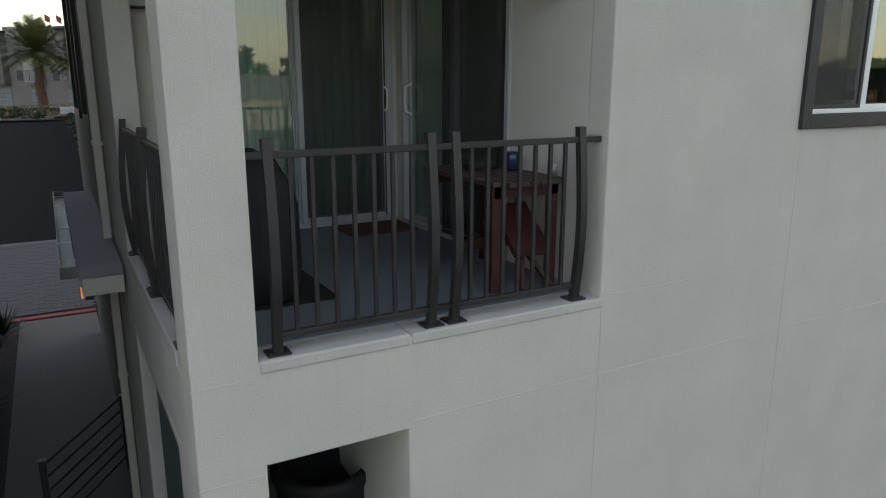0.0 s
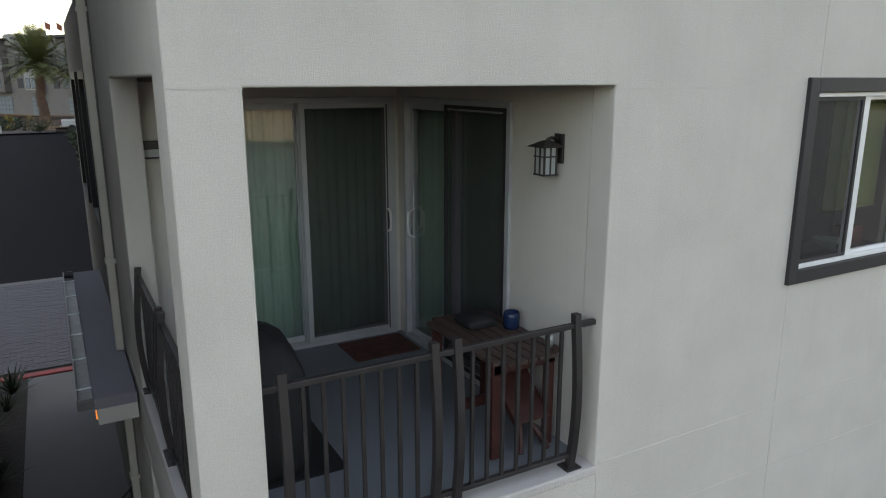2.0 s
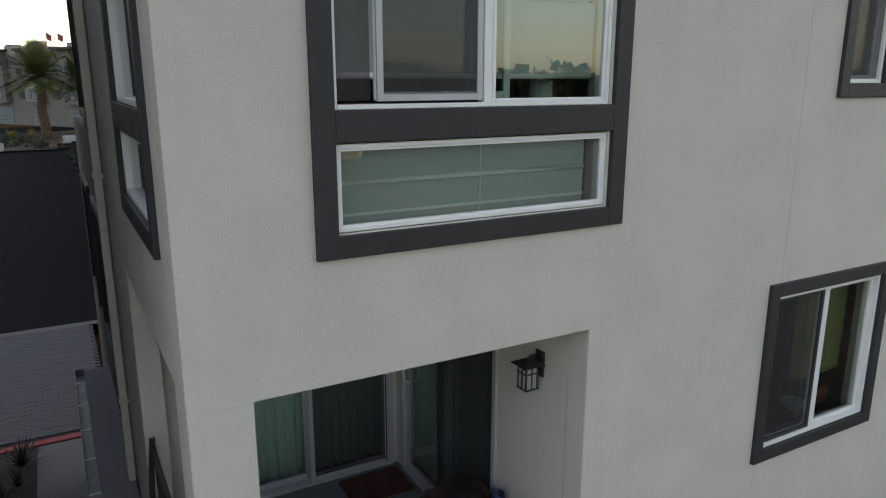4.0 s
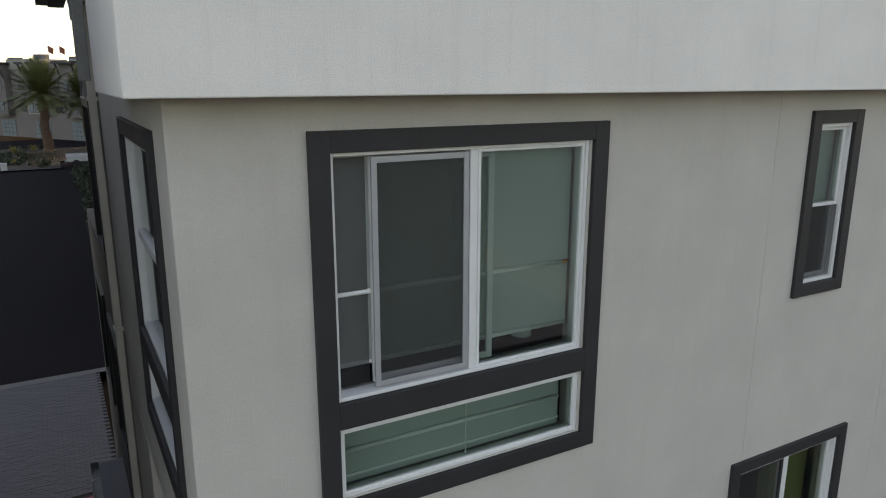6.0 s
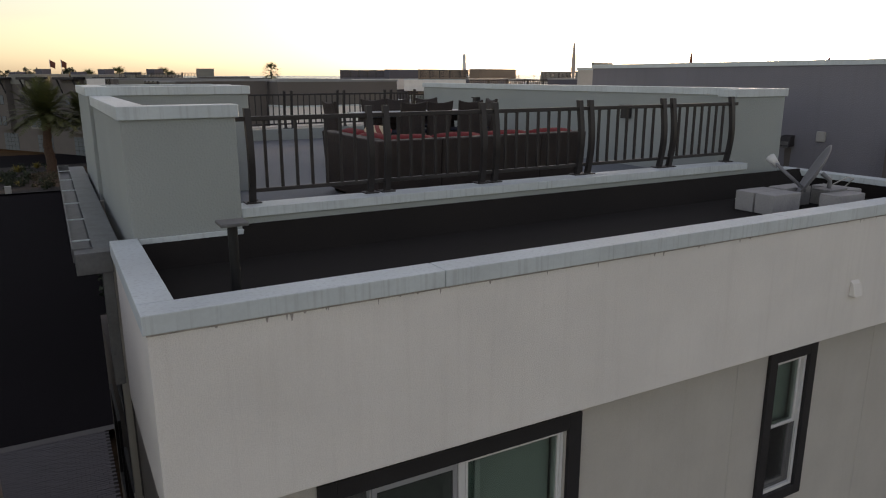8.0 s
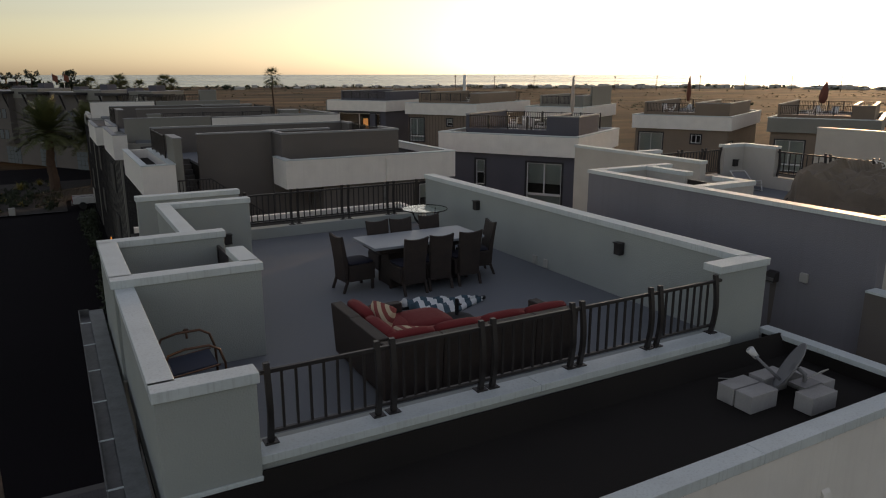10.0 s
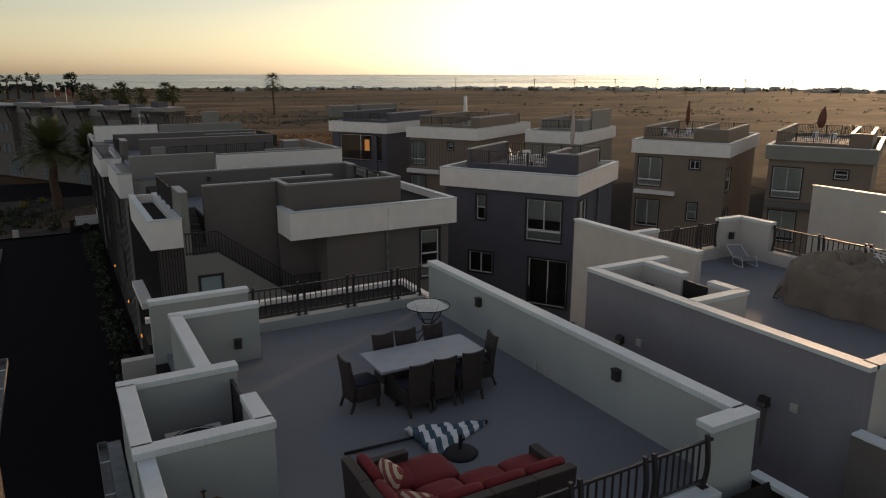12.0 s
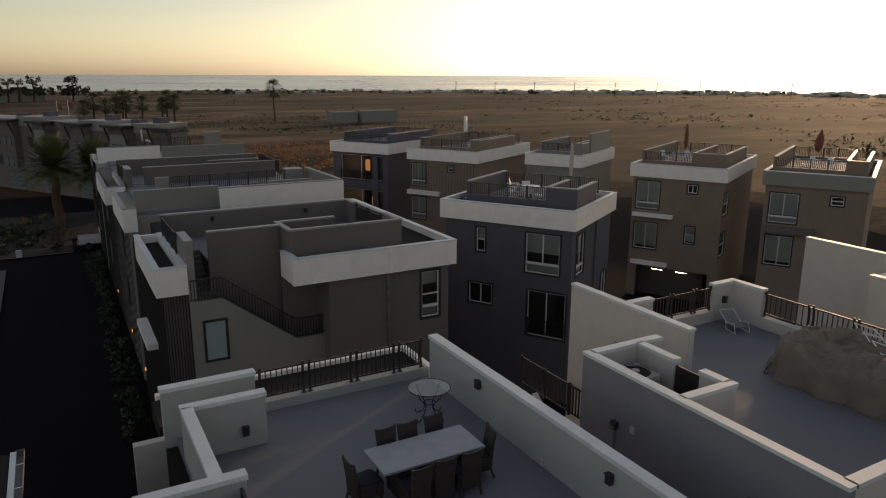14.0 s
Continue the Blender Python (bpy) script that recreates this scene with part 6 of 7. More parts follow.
for mm, spots_ in ((m5, [(3.5, 5.6), (4.8, 4.6), (4.2, 6.2)]), (m6, [(3.6, 5.0), (4.4, 3.4), (5.2, 4.4)]), (m4, [(4.0, 3.0)])):
    for k, (x_, y_) in enumerate(spots_):
        patio_seat(mm, x_, y_, 11.28, 70 * k)
h, m7 = turned_house(41.5, 49.0, 30, 9.5, 5.6, STUCCO_SAGE, [], label="sage townhouse end with a white parapet", rail_y=(1.4, 4.6), low=-0.3, k=0.92)
capped(h, 3.5, 9.0, 0.4, 0.6, 11.2, 13.2, STUCCO_SAGE, "stair_wall")

# the house across the gap, with its outer stair
h = thing("townhouse", (9, 26, 1.4), "taupe stucco townhouse with white fascias and an outer stair", "house", "townhouses")
def hp(name, mesh, material, label="", parent=None):
    return part(name, mesh, material, parent or h, label)


hp("wall", Mesh().wall("y", 26.05, 26.25, 9.2, 14.8, 1.4, 10.5, [(13.45, 14.32, 8.0, 10.1)]), STUCCO_TAUPE)
hp("wall", Mesh().box(14.6, 14.8, 26.25, 37.5, 1.4, 10.5).box(2.95, 14.8, 37.5, 37.7, 1.4, 10.5).box(2.95, 3.15, 26.95, 37.5, 1.4, 10.4), STUCCO_TAUPE)
hp("wall", Mesh().box(9.2, 9.4, 26.25, 27.6, 1.4, 10.5).box(7.7, 9.2, 27.6, 27.8, 1.4, 11.2), STUCCO_TAUPE)
hp("stair_wall", Mesh().prism([(3.86, 1.4), (9.2, 1.4), (9.2, 7.75), (8.0, 7.75), (5.1, 9.95), (3.86, 9.95)], "y", 26.85, 27.0), STUCCO_SAGE, "sage stucco wall under the stair")
hp("wall", Mesh().box(4.9, 7.75, 28.0, 28.2, 1.4, 12.36).box(3.86, 4.9, 28.0, 28.2, 1.4, 9.94), STUCCO_TAUPE, "taupe wall behind the stair")
for k in range(7):
    hp("stair_step", Mesh().box(4.17, 4.88, 28.2 + k * 0.28, 30.16, 9.95 + k * 0.186, 9.95 + (k + 1) * 0.186), CONCRETE)
hp("cap", Mesh().box(4.9, 7.8, 27.97, 28.23, 12.36, 12.42), CAP_GREY)
hp("stair_floor", Mesh().prism([(3.86, 9.85), (5.1, 9.85), (8.0, 7.65), (9.2, 7.65), (9.2, 7.75), (8.0, 7.75), (5.1, 9.95), (3.86, 9.95)], "y", 27.0, 28.0), CONCRETE)
stair_picket = Mesh().box(-0.017, 0.017, -0.015, 0.015, 0, 0.82).data("picket", RAIL)
for u in range(44):
    x_ = 3.95 + u * 0.12
    zb = 9.95 if x_ < 5.1 else max(9.95 - (x_ - 5.1) * 0.7586, 7.75)
    piece("picket", stair_picket, h, Matrix.Translation((x_, 26.91, zb)))
for a, b_, za, zb in [(3.9, 5.1, 9.95, 9.95), (5.1, 8.0, 9.95, 7.75), (8.0, 9.2, 7.75, 7.75)]:
    for o_ in (0.06, 0.82):
        hp("stair_rail", Mesh().prism([(a, za + o_), (b_, zb + o_), (b_, zb + o_ + 0.05), (a, za + o_ + 0.05)], "y", 26.885, 26.935), RAIL, "dark metal stair railing")
w_ = hp("window", Mesh().box(4.27, 4.37, 26.82, 26.86, 7.40, 9.15).box(5.13, 5.23, 26.82, 26.86, 7.40, 9.15).box(4.37, 5.13, 26.82, 26.86, 9.05, 9.15).box(4.37, 5.13, 26.82, 26.86, 7.40, 7.50), TRIM, "dark-trimmed window")
part("pane", Mesh().add([(4.37, 26.845, 7.5), (5.13, 26.845, 7.5), (5.13, 26.845, 9.05), (4.37, 26.845, 9.05)], [(0, 1, 2, 3)]), mat("frosted_pane", (0.25, 0.34, 0.35), 0.15, spec=0.8, vary=0.05), w_, "frosted green-grey pane")
far_window(h, "y", 26.05, 13.45, 14.32, 8.0, 10.1, 0, 0.5, 0.3)
for c_ in h.children_recursive:
    if c_.name.startswith("window") and c_.matrix_parent_inverse == Matrix.Identity(4) and c_.parent == h:
        c_.matrix_parent_inverse = h.matrix_basis.inverted()
fz = hp("fascia", Mesh().box(7.65, 15.05, 25.75, 26.04, 10.35, 11.42).box(14.81, 15.05, 26.04, 37.8, 10.35, 11.42).box(7.65, 7.9, 26.04, 27.5, 10.35, 11.42), STUCCO_WHITE, "white stucco fascia band")
part("cap", Mesh().box(7.63, 15.07, 25.73, 26.02, 11.42, 11.46).box(14.79, 15.07, 26.02, 37.8, 11.42, 11.46).box(7.63, 7.92, 26.02, 27.5, 11.42, 11.46), CAP, fz)
fz = hp("fascia", Mesh().box(2.68, 2.88, 26.68, 33.4, 10.35, 11.42).box(2.88, 3.84, 26.68, 26.88, 10.35, 11.42).box(3.64, 3.84, 26.88, 33.4, 10.35, 11.42).box(2.88, 3.64, 33.2, 33.4, 10.35, 11.42), STUCCO_WHITE, "white stucco planter box")
part("cap", Mesh().box(2.66, 2.9, 26.66, 33.42, 11.42, 11.46).box(2.9, 3.62, 26.66, 26.9, 11.42, 11.46).box(3.62, 3.86, 26.66, 33.42, 11.42, 11.46), CAP, fz)
hp("roof", Mesh().box(2.88, 3.64, 26.88, 33.2, 10.4, 11.05).box(7.9, 14.81, 26.04, 37.5, 10.5, 11.15).box(4.9, 7.9, 28.2, 37.5, 10.5, 11.15).box(3.84, 4.9, 30.16, 37.5, 10.5, 11.15), ROOFING, "black flat roof")
hp("terrace", Mesh().box(4.9, 12.7, 28.2, 32.6, 11.15, 11.25).box(3.86, 4.9, 30.16, 32.6, 11.15, 11.25), DECK)
for b_ in [(3.80, 12.75, 32.6, 32.8), (7.85, 12.9, 26.85, 27.03), (12.72, 12.9, 27.03, 28.6), (7.85, 8.03, 27.03, 28.9), (8.03, 10.5, 28.7, 28.9), (12.55, 12.75, 31.6, 32.6)]:
    p_ = hp("parapet", Mesh().box(*b_, 11.1, 12.36), STUCCO_TAUPE)
    part("cap", Mesh().box(b_[0] - 0.02, b_[1] + 0.02, b_[2] - 0.02, b_[3] + 0.02, 12.33, 12.40), CAP_GREY, p_)
p_ = hp("parapet", Mesh().box(3.87, 4.15, 26.9, 28.7, 9.95, 12.34), STUCCO_SAGE)
part("cap", Mesh().box(3.85, 4.17, 26.88, 28.72, 12.34, 12.38), CAP_GREY, p_)
hp("railing", rail_mesh("y", 3.80, 28.75, 32.5, 11.46, 12.38), RAIL, "dark metal railing")
hp("railing", rail_mesh("y", 12.72, 28.6, 31.6, 11.46, 12.38), RAIL)
hp("downspout", Mesh().box(11.78, 11.88, 25.66, 25.745, 10.36, 11.3), STUCCO_WHITE, "white painted downspout")
hp("downspout", Mesh().box(11.78, 11.88, 25.96, 26.045, 1.6, 10.35), DIRT, "dark downspout")
for k in range(9):
    hp("siding_batten", Mesh().box(2.97 + k * 0.105, 3.0 + k * 0.105, 26.90, 26.95, 1.6, 10.34), TRIM)
for k in range(40):
    hp("siding_batten", Mesh().box(2.91, 2.95, 27.0 + k * 0.26, 27.03 + k * 0.26, 1.6, 10.34), TRIM)
hp("wall", Mesh().box(3.15, 3.86, 26.95, 27.1, 1.4, 10.4), STUCCO_TAUPE)
hp("awning", Mesh().box(2.45, 2.9, 29.8, 33.6, 7.2, 7.45), STUCCO_WHITE, "pale awning slab")
for x_ in (6.0, 10.43):
    box = hp("wall_light", Mesh().box(x_ - 0.07, x_ + 0.07, 32.48, 32.6, 11.93, 12.13), RAIL)


def row_house(y0, tint, front, white, dy, label, x0=3.4):
    """One more house of the row along the street; only its roofline and street side show."""
    r = thing("townhouse", (9, y0, 1.4), label, "house", "townhouses")
    part("wall", Mesh().box(3.0, 15.0, y0 + 0.1, y0 + 11.5, 1.4, 11.1), tint, r)
    for b in front:
        q = part("parapet", Mesh().box(*b), tint, r)
        part("cap", Mesh().box(b[0] - 0.02, b[1] + 0.02, b[2] - 0.02, b[3] + 0.02, b[5], b[5] + 0.04), CAP_GREY, q)
    for b in white:
        q = part("fascia", Mesh().box(*b), STUCCO_WHITE, r, "white stucco fascia band")
        part("cap", Mesh().box(b[0] - 0.02, b[1] + 0.02, b[2] - 0.02, b[3] + 0.02, b[5], b[5] + 0.04), CAP_GREY, q)
    part("terrace", Mesh().box(3.9, 14.6, y0 + 0.5, y0 + 11.3, 11.1, 11.25), DECK, r)
    for k in range(14):
        part("siding_batten", Mesh().box(2.96, 3.0, y0 + 0.4 + k * 0.8, y0 + 0.43 + k * 0.8, 1.6, 10.3), TRIM, r)
    for z_ in (5.0, 8.0):
        part("window", Mesh().box(2.93, 3.0, y0 + 4.2, y0 + 6.2, z_, z_ + 1.6), TRIM, r)
    return r


r = row_house(39.5, STUCCO_SAGE, [(3.45, 7.85, 40.3, 40.5, 10.5, 12.36), (7.75, 15.0, 39.35, 39.55, 10.6, 12.36), (5.2, 6.0, 45.5, 45.7, 11.2, 12.3), (13.3, 14.4, 45.2, 46.2, 11.2, 12.36), (10.8, 13.5, 40.6, 40.75, 11.2, 12.36), (14.8, 15.0, 39.55, 46, 10.6, 12.36)], [(2.75, 2.95, 39.36, 46.2, 10.35, 11.6), (2.95, 3.43, 39.36, 39.56, 10.35, 11.6)], 0, "sage stucco townhouse with a pale parapet")
part("railing", rail_mesh("x", 45.6, 6.0, 13.3, 11.45, 12.38), RAIL, r)
part("white_wall", Mesh().box(7.73, 15.02, 39.30, 39.345, 10.6, 12.34), STUCCO_WHITE, r, "white painted parapet face")
r = row_house(50.5, STUCCO_TAUPE, [(3.93, 14.0, 55.6, 55.8, 11.2, 12.4), (5.1, 14.0, 50.4, 50.6, 10.5, 12.4), (3.95, 4.3, 49.8, 52.0, 10.3, 12.4), (9.5, 13.0, 51.5, 51.7, 11.2, 12.5)], [(2.5, 2.7, 49.0, 57.0, 10.3, 11.42), (2.7, 3.7, 49.0, 49.2, 10.3, 11.42), (3.6, 3.8, 49.2, 57.0, 10.3, 11.42)], 0, "taupe stucco townhouse with a white planter box")
part("railing", rail_mesh("y", 3.9, 52.0, 55.6, 11.45, 12.4), RAIL, r)
part("railing", rail_mesh("y", 14.3, 50.5, 56.0, 11.45, 12.4), RAIL, r)
r = row_house(63.0, STUCCO_SAGE, [(3.18, 8.2, 65.9, 66.1, 10.3, 12.4), (8.2, 15.2, 64.6, 64.8, 10.8, 12.4), (12.5, 14.0, 68.5, 69.0, 11.2, 13.2)], [(3.0, 3.2, 66.0, 71.0, 10.3, 11.42)], 0, "pale sage stucco townhouse")
part("railing", rail_mesh("x", 68.6, 6.0, 12.5, 11.6, 12.9), RAIL, r)
part("white_wall", Mesh().box(3.2, 8.2, 65.85, 65.895, 10.3, 12.38), STUCCO_WHITE, r, "white painted parapet face")
PLUM = mat("lamp_dark", (0.03, 0.03, 0.03), 0.5)
for x_, y_, z_ in [(2.9, 36.6, 3.6), (2.9, 43.0, 3.6), (2.9, 52.0, 3.6)]:
    l_ = thing("entry_light", (x_, y_, z_), "small lit wall light by a street door", "wall light", "entry lights")
    part("housing", Mesh().box(x_ - 0.02, x_ + 0.06, y_ - 0.07, y_ + 0.07, z_, z_ + 0.22), PLUM, l_)
    part("lamp", Mesh().box(x_ - 0.07, x_ - 0.02, y_ - 0.06, y_ + 0.06, z_ + 0.02, z_ + 0.18), LIT, l_, "glowing amber lamp")

# neighbour beside the near house
h = thing("townhouse", (9.35, 4.67, 1.4), "beige stucco townhouse with a furnished roof terrace", "house", "townhouses")
NZ, NT = 11.63, 12.75  # terrace floor, wall top
# Side wall away from the sun: its shade is put into the colour.
hp("wall", Mesh().box(9.35, 9.53, 4.67, 10.5, 1.4, NT - 0.05), STUCCO_GREY_SHADED)
hp("wall", Mesh().box(9.53, 17.0, 4.9, 5.1, 1.4, NZ).box(16.8, 17.0, 5.1, 12.9, 1.4, NZ).box(12.58, 16.8, 12.7, 12.9, 1.4, NZ).box(9.53, 12.4, 10.4, 10.5, 1.4, NZ - 0.15), STUCCO)
hp("stair_wall", Mesh().box(12.4, 12.58, 10.37, 14.65, 1.4, NT - 0.05), STUCCO, "tall beige stair wall")
hp("cap", Mesh().box(12.38, 12.60, 10.35, 14.67, NT - 0.07, NT).box(9.33, 9.55, 4.65, 10.52, NT - 0.07, NT), CAP)
hp("terrace", Mesh().box(9.53, 12.4, 4.9, 10.4, NZ - 0.15, NZ).box(12.4, 16.8, 4.9, 12.8, NZ - 0.15, NZ), DECK, "pale grey terrace floor")
for b_ in [(9.53, 11.46, 10.33, 10.5), (10.74, 10.9, 9.27, 10.33), (9.53, 10.9, 7.84, 8.0), (10.74, 10.9, 8.0, 8.6), (12.58, 13.4, 12.5, 12.68), (15.9, 16.85, 12.62, 12.8), (16.67, 16.85, 11.65, 12.62), (9.53, 17.0, 4.67, 4.85)]:
    p_ = hp("parapet", Mesh().box(*b_, NZ - 0.1, NT - 0.05), STUCCO)
    part("cap", Mesh().box(b_[0] - 0.02, b_[1] + 0.02, b_[2] - 0.02, b_[3] + 0.02, NT - 0.08, NT), CAP, p_)
hp("curb", Mesh().box(13.4, 15.9, 12.6, 12.85, NZ - 0.1, 11.95).box(16.65, 16.9, 4.9, 11.65, NZ - 0.1, 11.95), STUCCO)
hp("gate", Mesh().box(10.80, 10.84, 8.6, 9.27, NZ + 0.1, NT - 0.15), RAIL, "dark metal gate")
fz = hp("fascia", Mesh().box(9.15, 9.35, 2.8, 4.67, 10.7, 11.8).box(9.35, 17.2, 2.8, 3.0, 10.7, 11.8), STUCCO_TAUPE)
part("cap", Mesh().box(9.13, 9.37, 2.78, 4.66, 11.8, 11.83).box(9.37, 17.2, 2.78, 3.02, 11.8, 11.83), CAP, fz)
hp("roof", Mesh().box(9.35, 17.0, 3.0, 4.67, 10.7, 11.5), ROOFING)
h2_ = thing("townhouse", (20.5, 5.1, 1.4), "beige stucco townhouse beyond the terrace", "house", "townhouses")
for nm, b_ in [("wall", (20.6, 28, 5.1, 11.0, -0.6, NZ)), ("parapet", (20.6, 20.8, 5.1, 11.0, NZ, NT)), ("stair_wall", (23.6, 23.8, 8.0, 15.1, -0.6, NT)), ("parapet", (20.8, 22.5, 10.8, 11.0, NZ, NT))]:
    part(nm, Mesh().box(*b_), STUCCO, h2_)
part("cap", Mesh().box(23.58, 23.82, 7.98, 15.12, NT, NT + 0.04).box(20.58, 20.82, 5.1, 11.02, NT, NT + 0.04), CAP, h2_)

# stair landing seen in the gap beyond the terrace
ls = thing("stair_landing", (10.0, 15.0, 8), "pale outer stair landing with a dark railing", "outer stair")
part("stringer", Mesh().prism([(13.0, 6.5), (15.8, 8.6), (15.8, 8.95), (13.0, 6.85)], "x", 12.0, 12.2), STUCCO_WHITE, ls)
part("railing", rail_mesh("y", 12.3, 13.2, 16.8, 8.8, 9.8), RAIL, ls)
part("post", Mesh().box(12.05, 12.2, 15.5, 15.7, 1.4, 8.5), STUCCO, ls)

# house opposite across the walk: only its roof edge comes into view
wh = thing("townhouse", (-4, 10, 1.4), "taupe townhouse across the walkway, dark flat roof", "house", "townhouses")
# Body runs on unseen to y = 3, added to shade the walkway.
part("wall", Mesh().box(-9.0, -1.55, 3.0, 13.6, 1.4, 11.35), STUCCO_TAUPE, wh)
part("roof", Mesh().box(-9.0, -1.42, 2.9, 13.82, 11.35, 11.62), ROOFING, wh)
gutter_ledge("roof_gutter", -1.19, -1.42, 2.9, 13.84, 11.66, "weathered roof gutter of the house opposite", side=1)

# ---- on the neighbour's terrace ----
ac_unit(10.15, 9.75, NZ, "grey air conditioning unit inside the neighbour's enclosure")
cv = thing("covered_furniture", (15.2, 8.3, NZ), "patio furniture heaped under a crumpled tan cover", "furniture cover")
cloth = Mesh()
verts, faces = [], []
na, nr = 120, 34
for j in range(nr + 1):
    u = j / nr
    for k in range(na):
        a = 2 * math.pi * k / na
        ex, ey = 1.32, 1.95
        sq = (abs(math.cos(a)) ** 3.2 + abs(math.sin(a)) ** 3.2) ** (-1 / 3.2)
        if u < 0.45:
            s_ = 1.0 - 0.10 * u / 0.45 + 0.06 * math.sin(13 * a + 3 * u) * (1 - u / 0.45) + 0.05 * abs(noise.noise((math.cos(a) * 5, math.sin(a) * 5, u * 1.5))) + 0.03 * noise.noise((a * 3, u * 4, 2))
            z = 0.62 * u / 0.45
        else:
            v = (u - 0.45) / 0.55
            s_ = 0.90 * (1 - v)
            z = 0.62 + 0.16 * math.sin(v * math.pi / 2)
        px, py = ex * sq * s_ * math.cos(a), ey * sq * s_ * math.sin(a)
        if u >= 0.3:
            z += 0.22 * noise.noise((px * 1.3, py * 1.3, 5)) + 0.26 * (0.5 - abs(noise.noise((px * 2.1, py * 2.1, 9)))) + 0.16 * (0.5 - abs(noise.noise((px * 4.3, py * 4.3, 3)))) + 0.05 * (1.2 - 2.6 * abs(noise.noise((px * 9, py * 7, 1)))) + (0.16 if py > 0.9 else 0.0) * min((u - 0.3) * 3, 1)
        verts.append((15.35 + px - 0.12 * py, 7.75 + py, NZ + 0.01 + max(z, 0)))
for j in range(nr):
    faces += [(j * na + k, j * na + (k + 1) % na, (j + 1) * na + (k + 1) % na, (j + 1) * na + k) for k in range(na)]
part("cover", cloth.add(verts, faces), TAN, cv, "crumpled tan cloth")
part("tie_cord", Mesh().tube([(14.15, 9.4, NZ + 0.3), (14.02, 9.45, NZ + 0.12), (14.05, 9.5, NZ + 0.02), (14.12, 9.42, NZ + 0.02)], 0.012, 6), BLACK, cv, smooth=True)
for k in range(3):
    a = k * 0.7
    q = [(15.3 + 0.45 * k, 7.6 + 0.5 * k, NZ + 0.92), (15.6 + 0.4 * k, 8.0 + 0.45 * k, NZ + 1.05), (15.75 + 0.4 * k, 7.7 + 0.4 * k, NZ + 0.98), (15.5 + 0.4 * k, 7.35 + 0.4 * k, NZ + 0.94)]
    part("chair_tube", Mesh().tube(q + [q[0]], 0.016, 6), VINYL, cv, "white chair tube lying on top")


def lounge_chair(x, y, z, a):
    c = thing("lounge_chair", (0, 0, 0), "low white tube beach chair on the terrace", "beach chair", m=pose(x, y, z, 0, 0, a) @ Matrix.Scale(0.8, 4))
    for fx in (-0.28, 0.28):
        part("side_tube", Mesh().tube([(fx, 0.55, 0.02), (fx, 0.05, 0.02), (fx, -0.02, 0.26), (fx, 0.45, 0.34), (fx, 0.55, 0.02)], 0.014, 6), VINYL, c, local=True)
        part("back_tube", Mesh().tube([(fx, 0.05, 0.24), (fx, -0.42, 0.56)], 0.014, 6), VINYL, c, local=True)
    part("cross_tube", Mesh().tube([(-0.28, -0.42, 0.56), (0.28, -0.42, 0.56)], 0.014, 6), VINYL, c, local=True)
    part("sling", Mesh().prism([(0.52, 0.24), (0.05, 0.22), (-0.40, 0.53), (-0.41, 0.52), (0.04, 0.205), (0.52, 0.225)], "x", -0.26, 0.26), DISH, c, "grey woven sling", local=True)
    return c


lounge_chair(15.95, 11.95, NZ, 165)
box_light(16.30, 12.62, 12.25, 0, -1, "dark square outdoor light on the neighbour's wall")
railing("x", 12.72, [13.45, 14.25, 14.38, 15.15, 15.28, 15.86], 11.95, 12.68, 1, (13.4, 15.9), per_panel=6, label="dark bronze railing on the neighbour's far curb", plates=False)
railing("y", 16.78, [4.9, 5.8, 5.93, 6.85, 6.98, 7.9, 8.03, 9.0, 9.13, 10.2, 10.33, 11.6], 11.95, 12.68, 1, (4.86, 11.65), per_panel=7, label="dark bronze railing on the neighbour's side curb", plates=False)
for y, z in ((9.40, 11.56), (6.15, 11.63)):
    v = thing("dryer_vent", (9.35, y, z), "dark wall vent with a streak of grime below", "vent", "wall vents")
    part("hood", Mesh().prism([(9.22, z - 0.08), (9.35, z - 0.08), (9.35, z + 0.08), (9.26, z + 0.06)], "y", y - 0.08, y + 0.08), RAIL, v, bevel=0.006)
    part("flap", Mesh().box(9.225, 9.232, y - 0.07, y + 0.07, z - 0.10, z - 0.01), DIRT, v)
    part("grime", Mesh().add([(9.345, y + 0.06, z - 0.1), (9.345, y - 0.05, z - 0.1), (9.345, y - 0.02, z - 0.75), (9.345, y + 0.03, z - 0.85)], [(0, 1, 2, 3)]), STUCCO_TAUPE, v)
    w_ = tagged(part("outlet_cover", Mesh().box(9.30, 9.35, y - 0.55, y - 0.43, z + 0.02, z + 0.16), CASING, bevel=0.01), "grey outdoor outlet cover on the neighbour's wall", "outlet", "outlets")

# ---- street, palms, planting ----
PAVER = mat("paver", (0.075, 0.070, 0.075), 0.9, vary=0.12, scale=2, fine=50, bump=0.004)
RED_KERB = mat("kerb_red", (0.22, 0.035, 0.035), 0.8, vary=0.2, scale=3)
SOIL = mat("planting_soil", (0.022, 0.017, 0.013), 1.0, vary=0.3, scale=1.5, fine=20, bump=0.02)
BARK = mat("palm_bark", (0.075, 0.045, 0.03), 0.95, vary=0.35, scale=6, fine=25, bump=0.03)
FROND = mat("palm_frond", (0.075, 0.085, 0.026), 0.6, vary=0.35, scale=3, fine=12)
FROND_DRY = mat("agave_yellow", (0.24, 0.20, 0.045), 0.7, vary=0.25, scale=3)
LEAF = mat("shrub_leaf", (0.022, 0.032, 0.014), 0.7, vary=0.4, scale=4, fine=20)

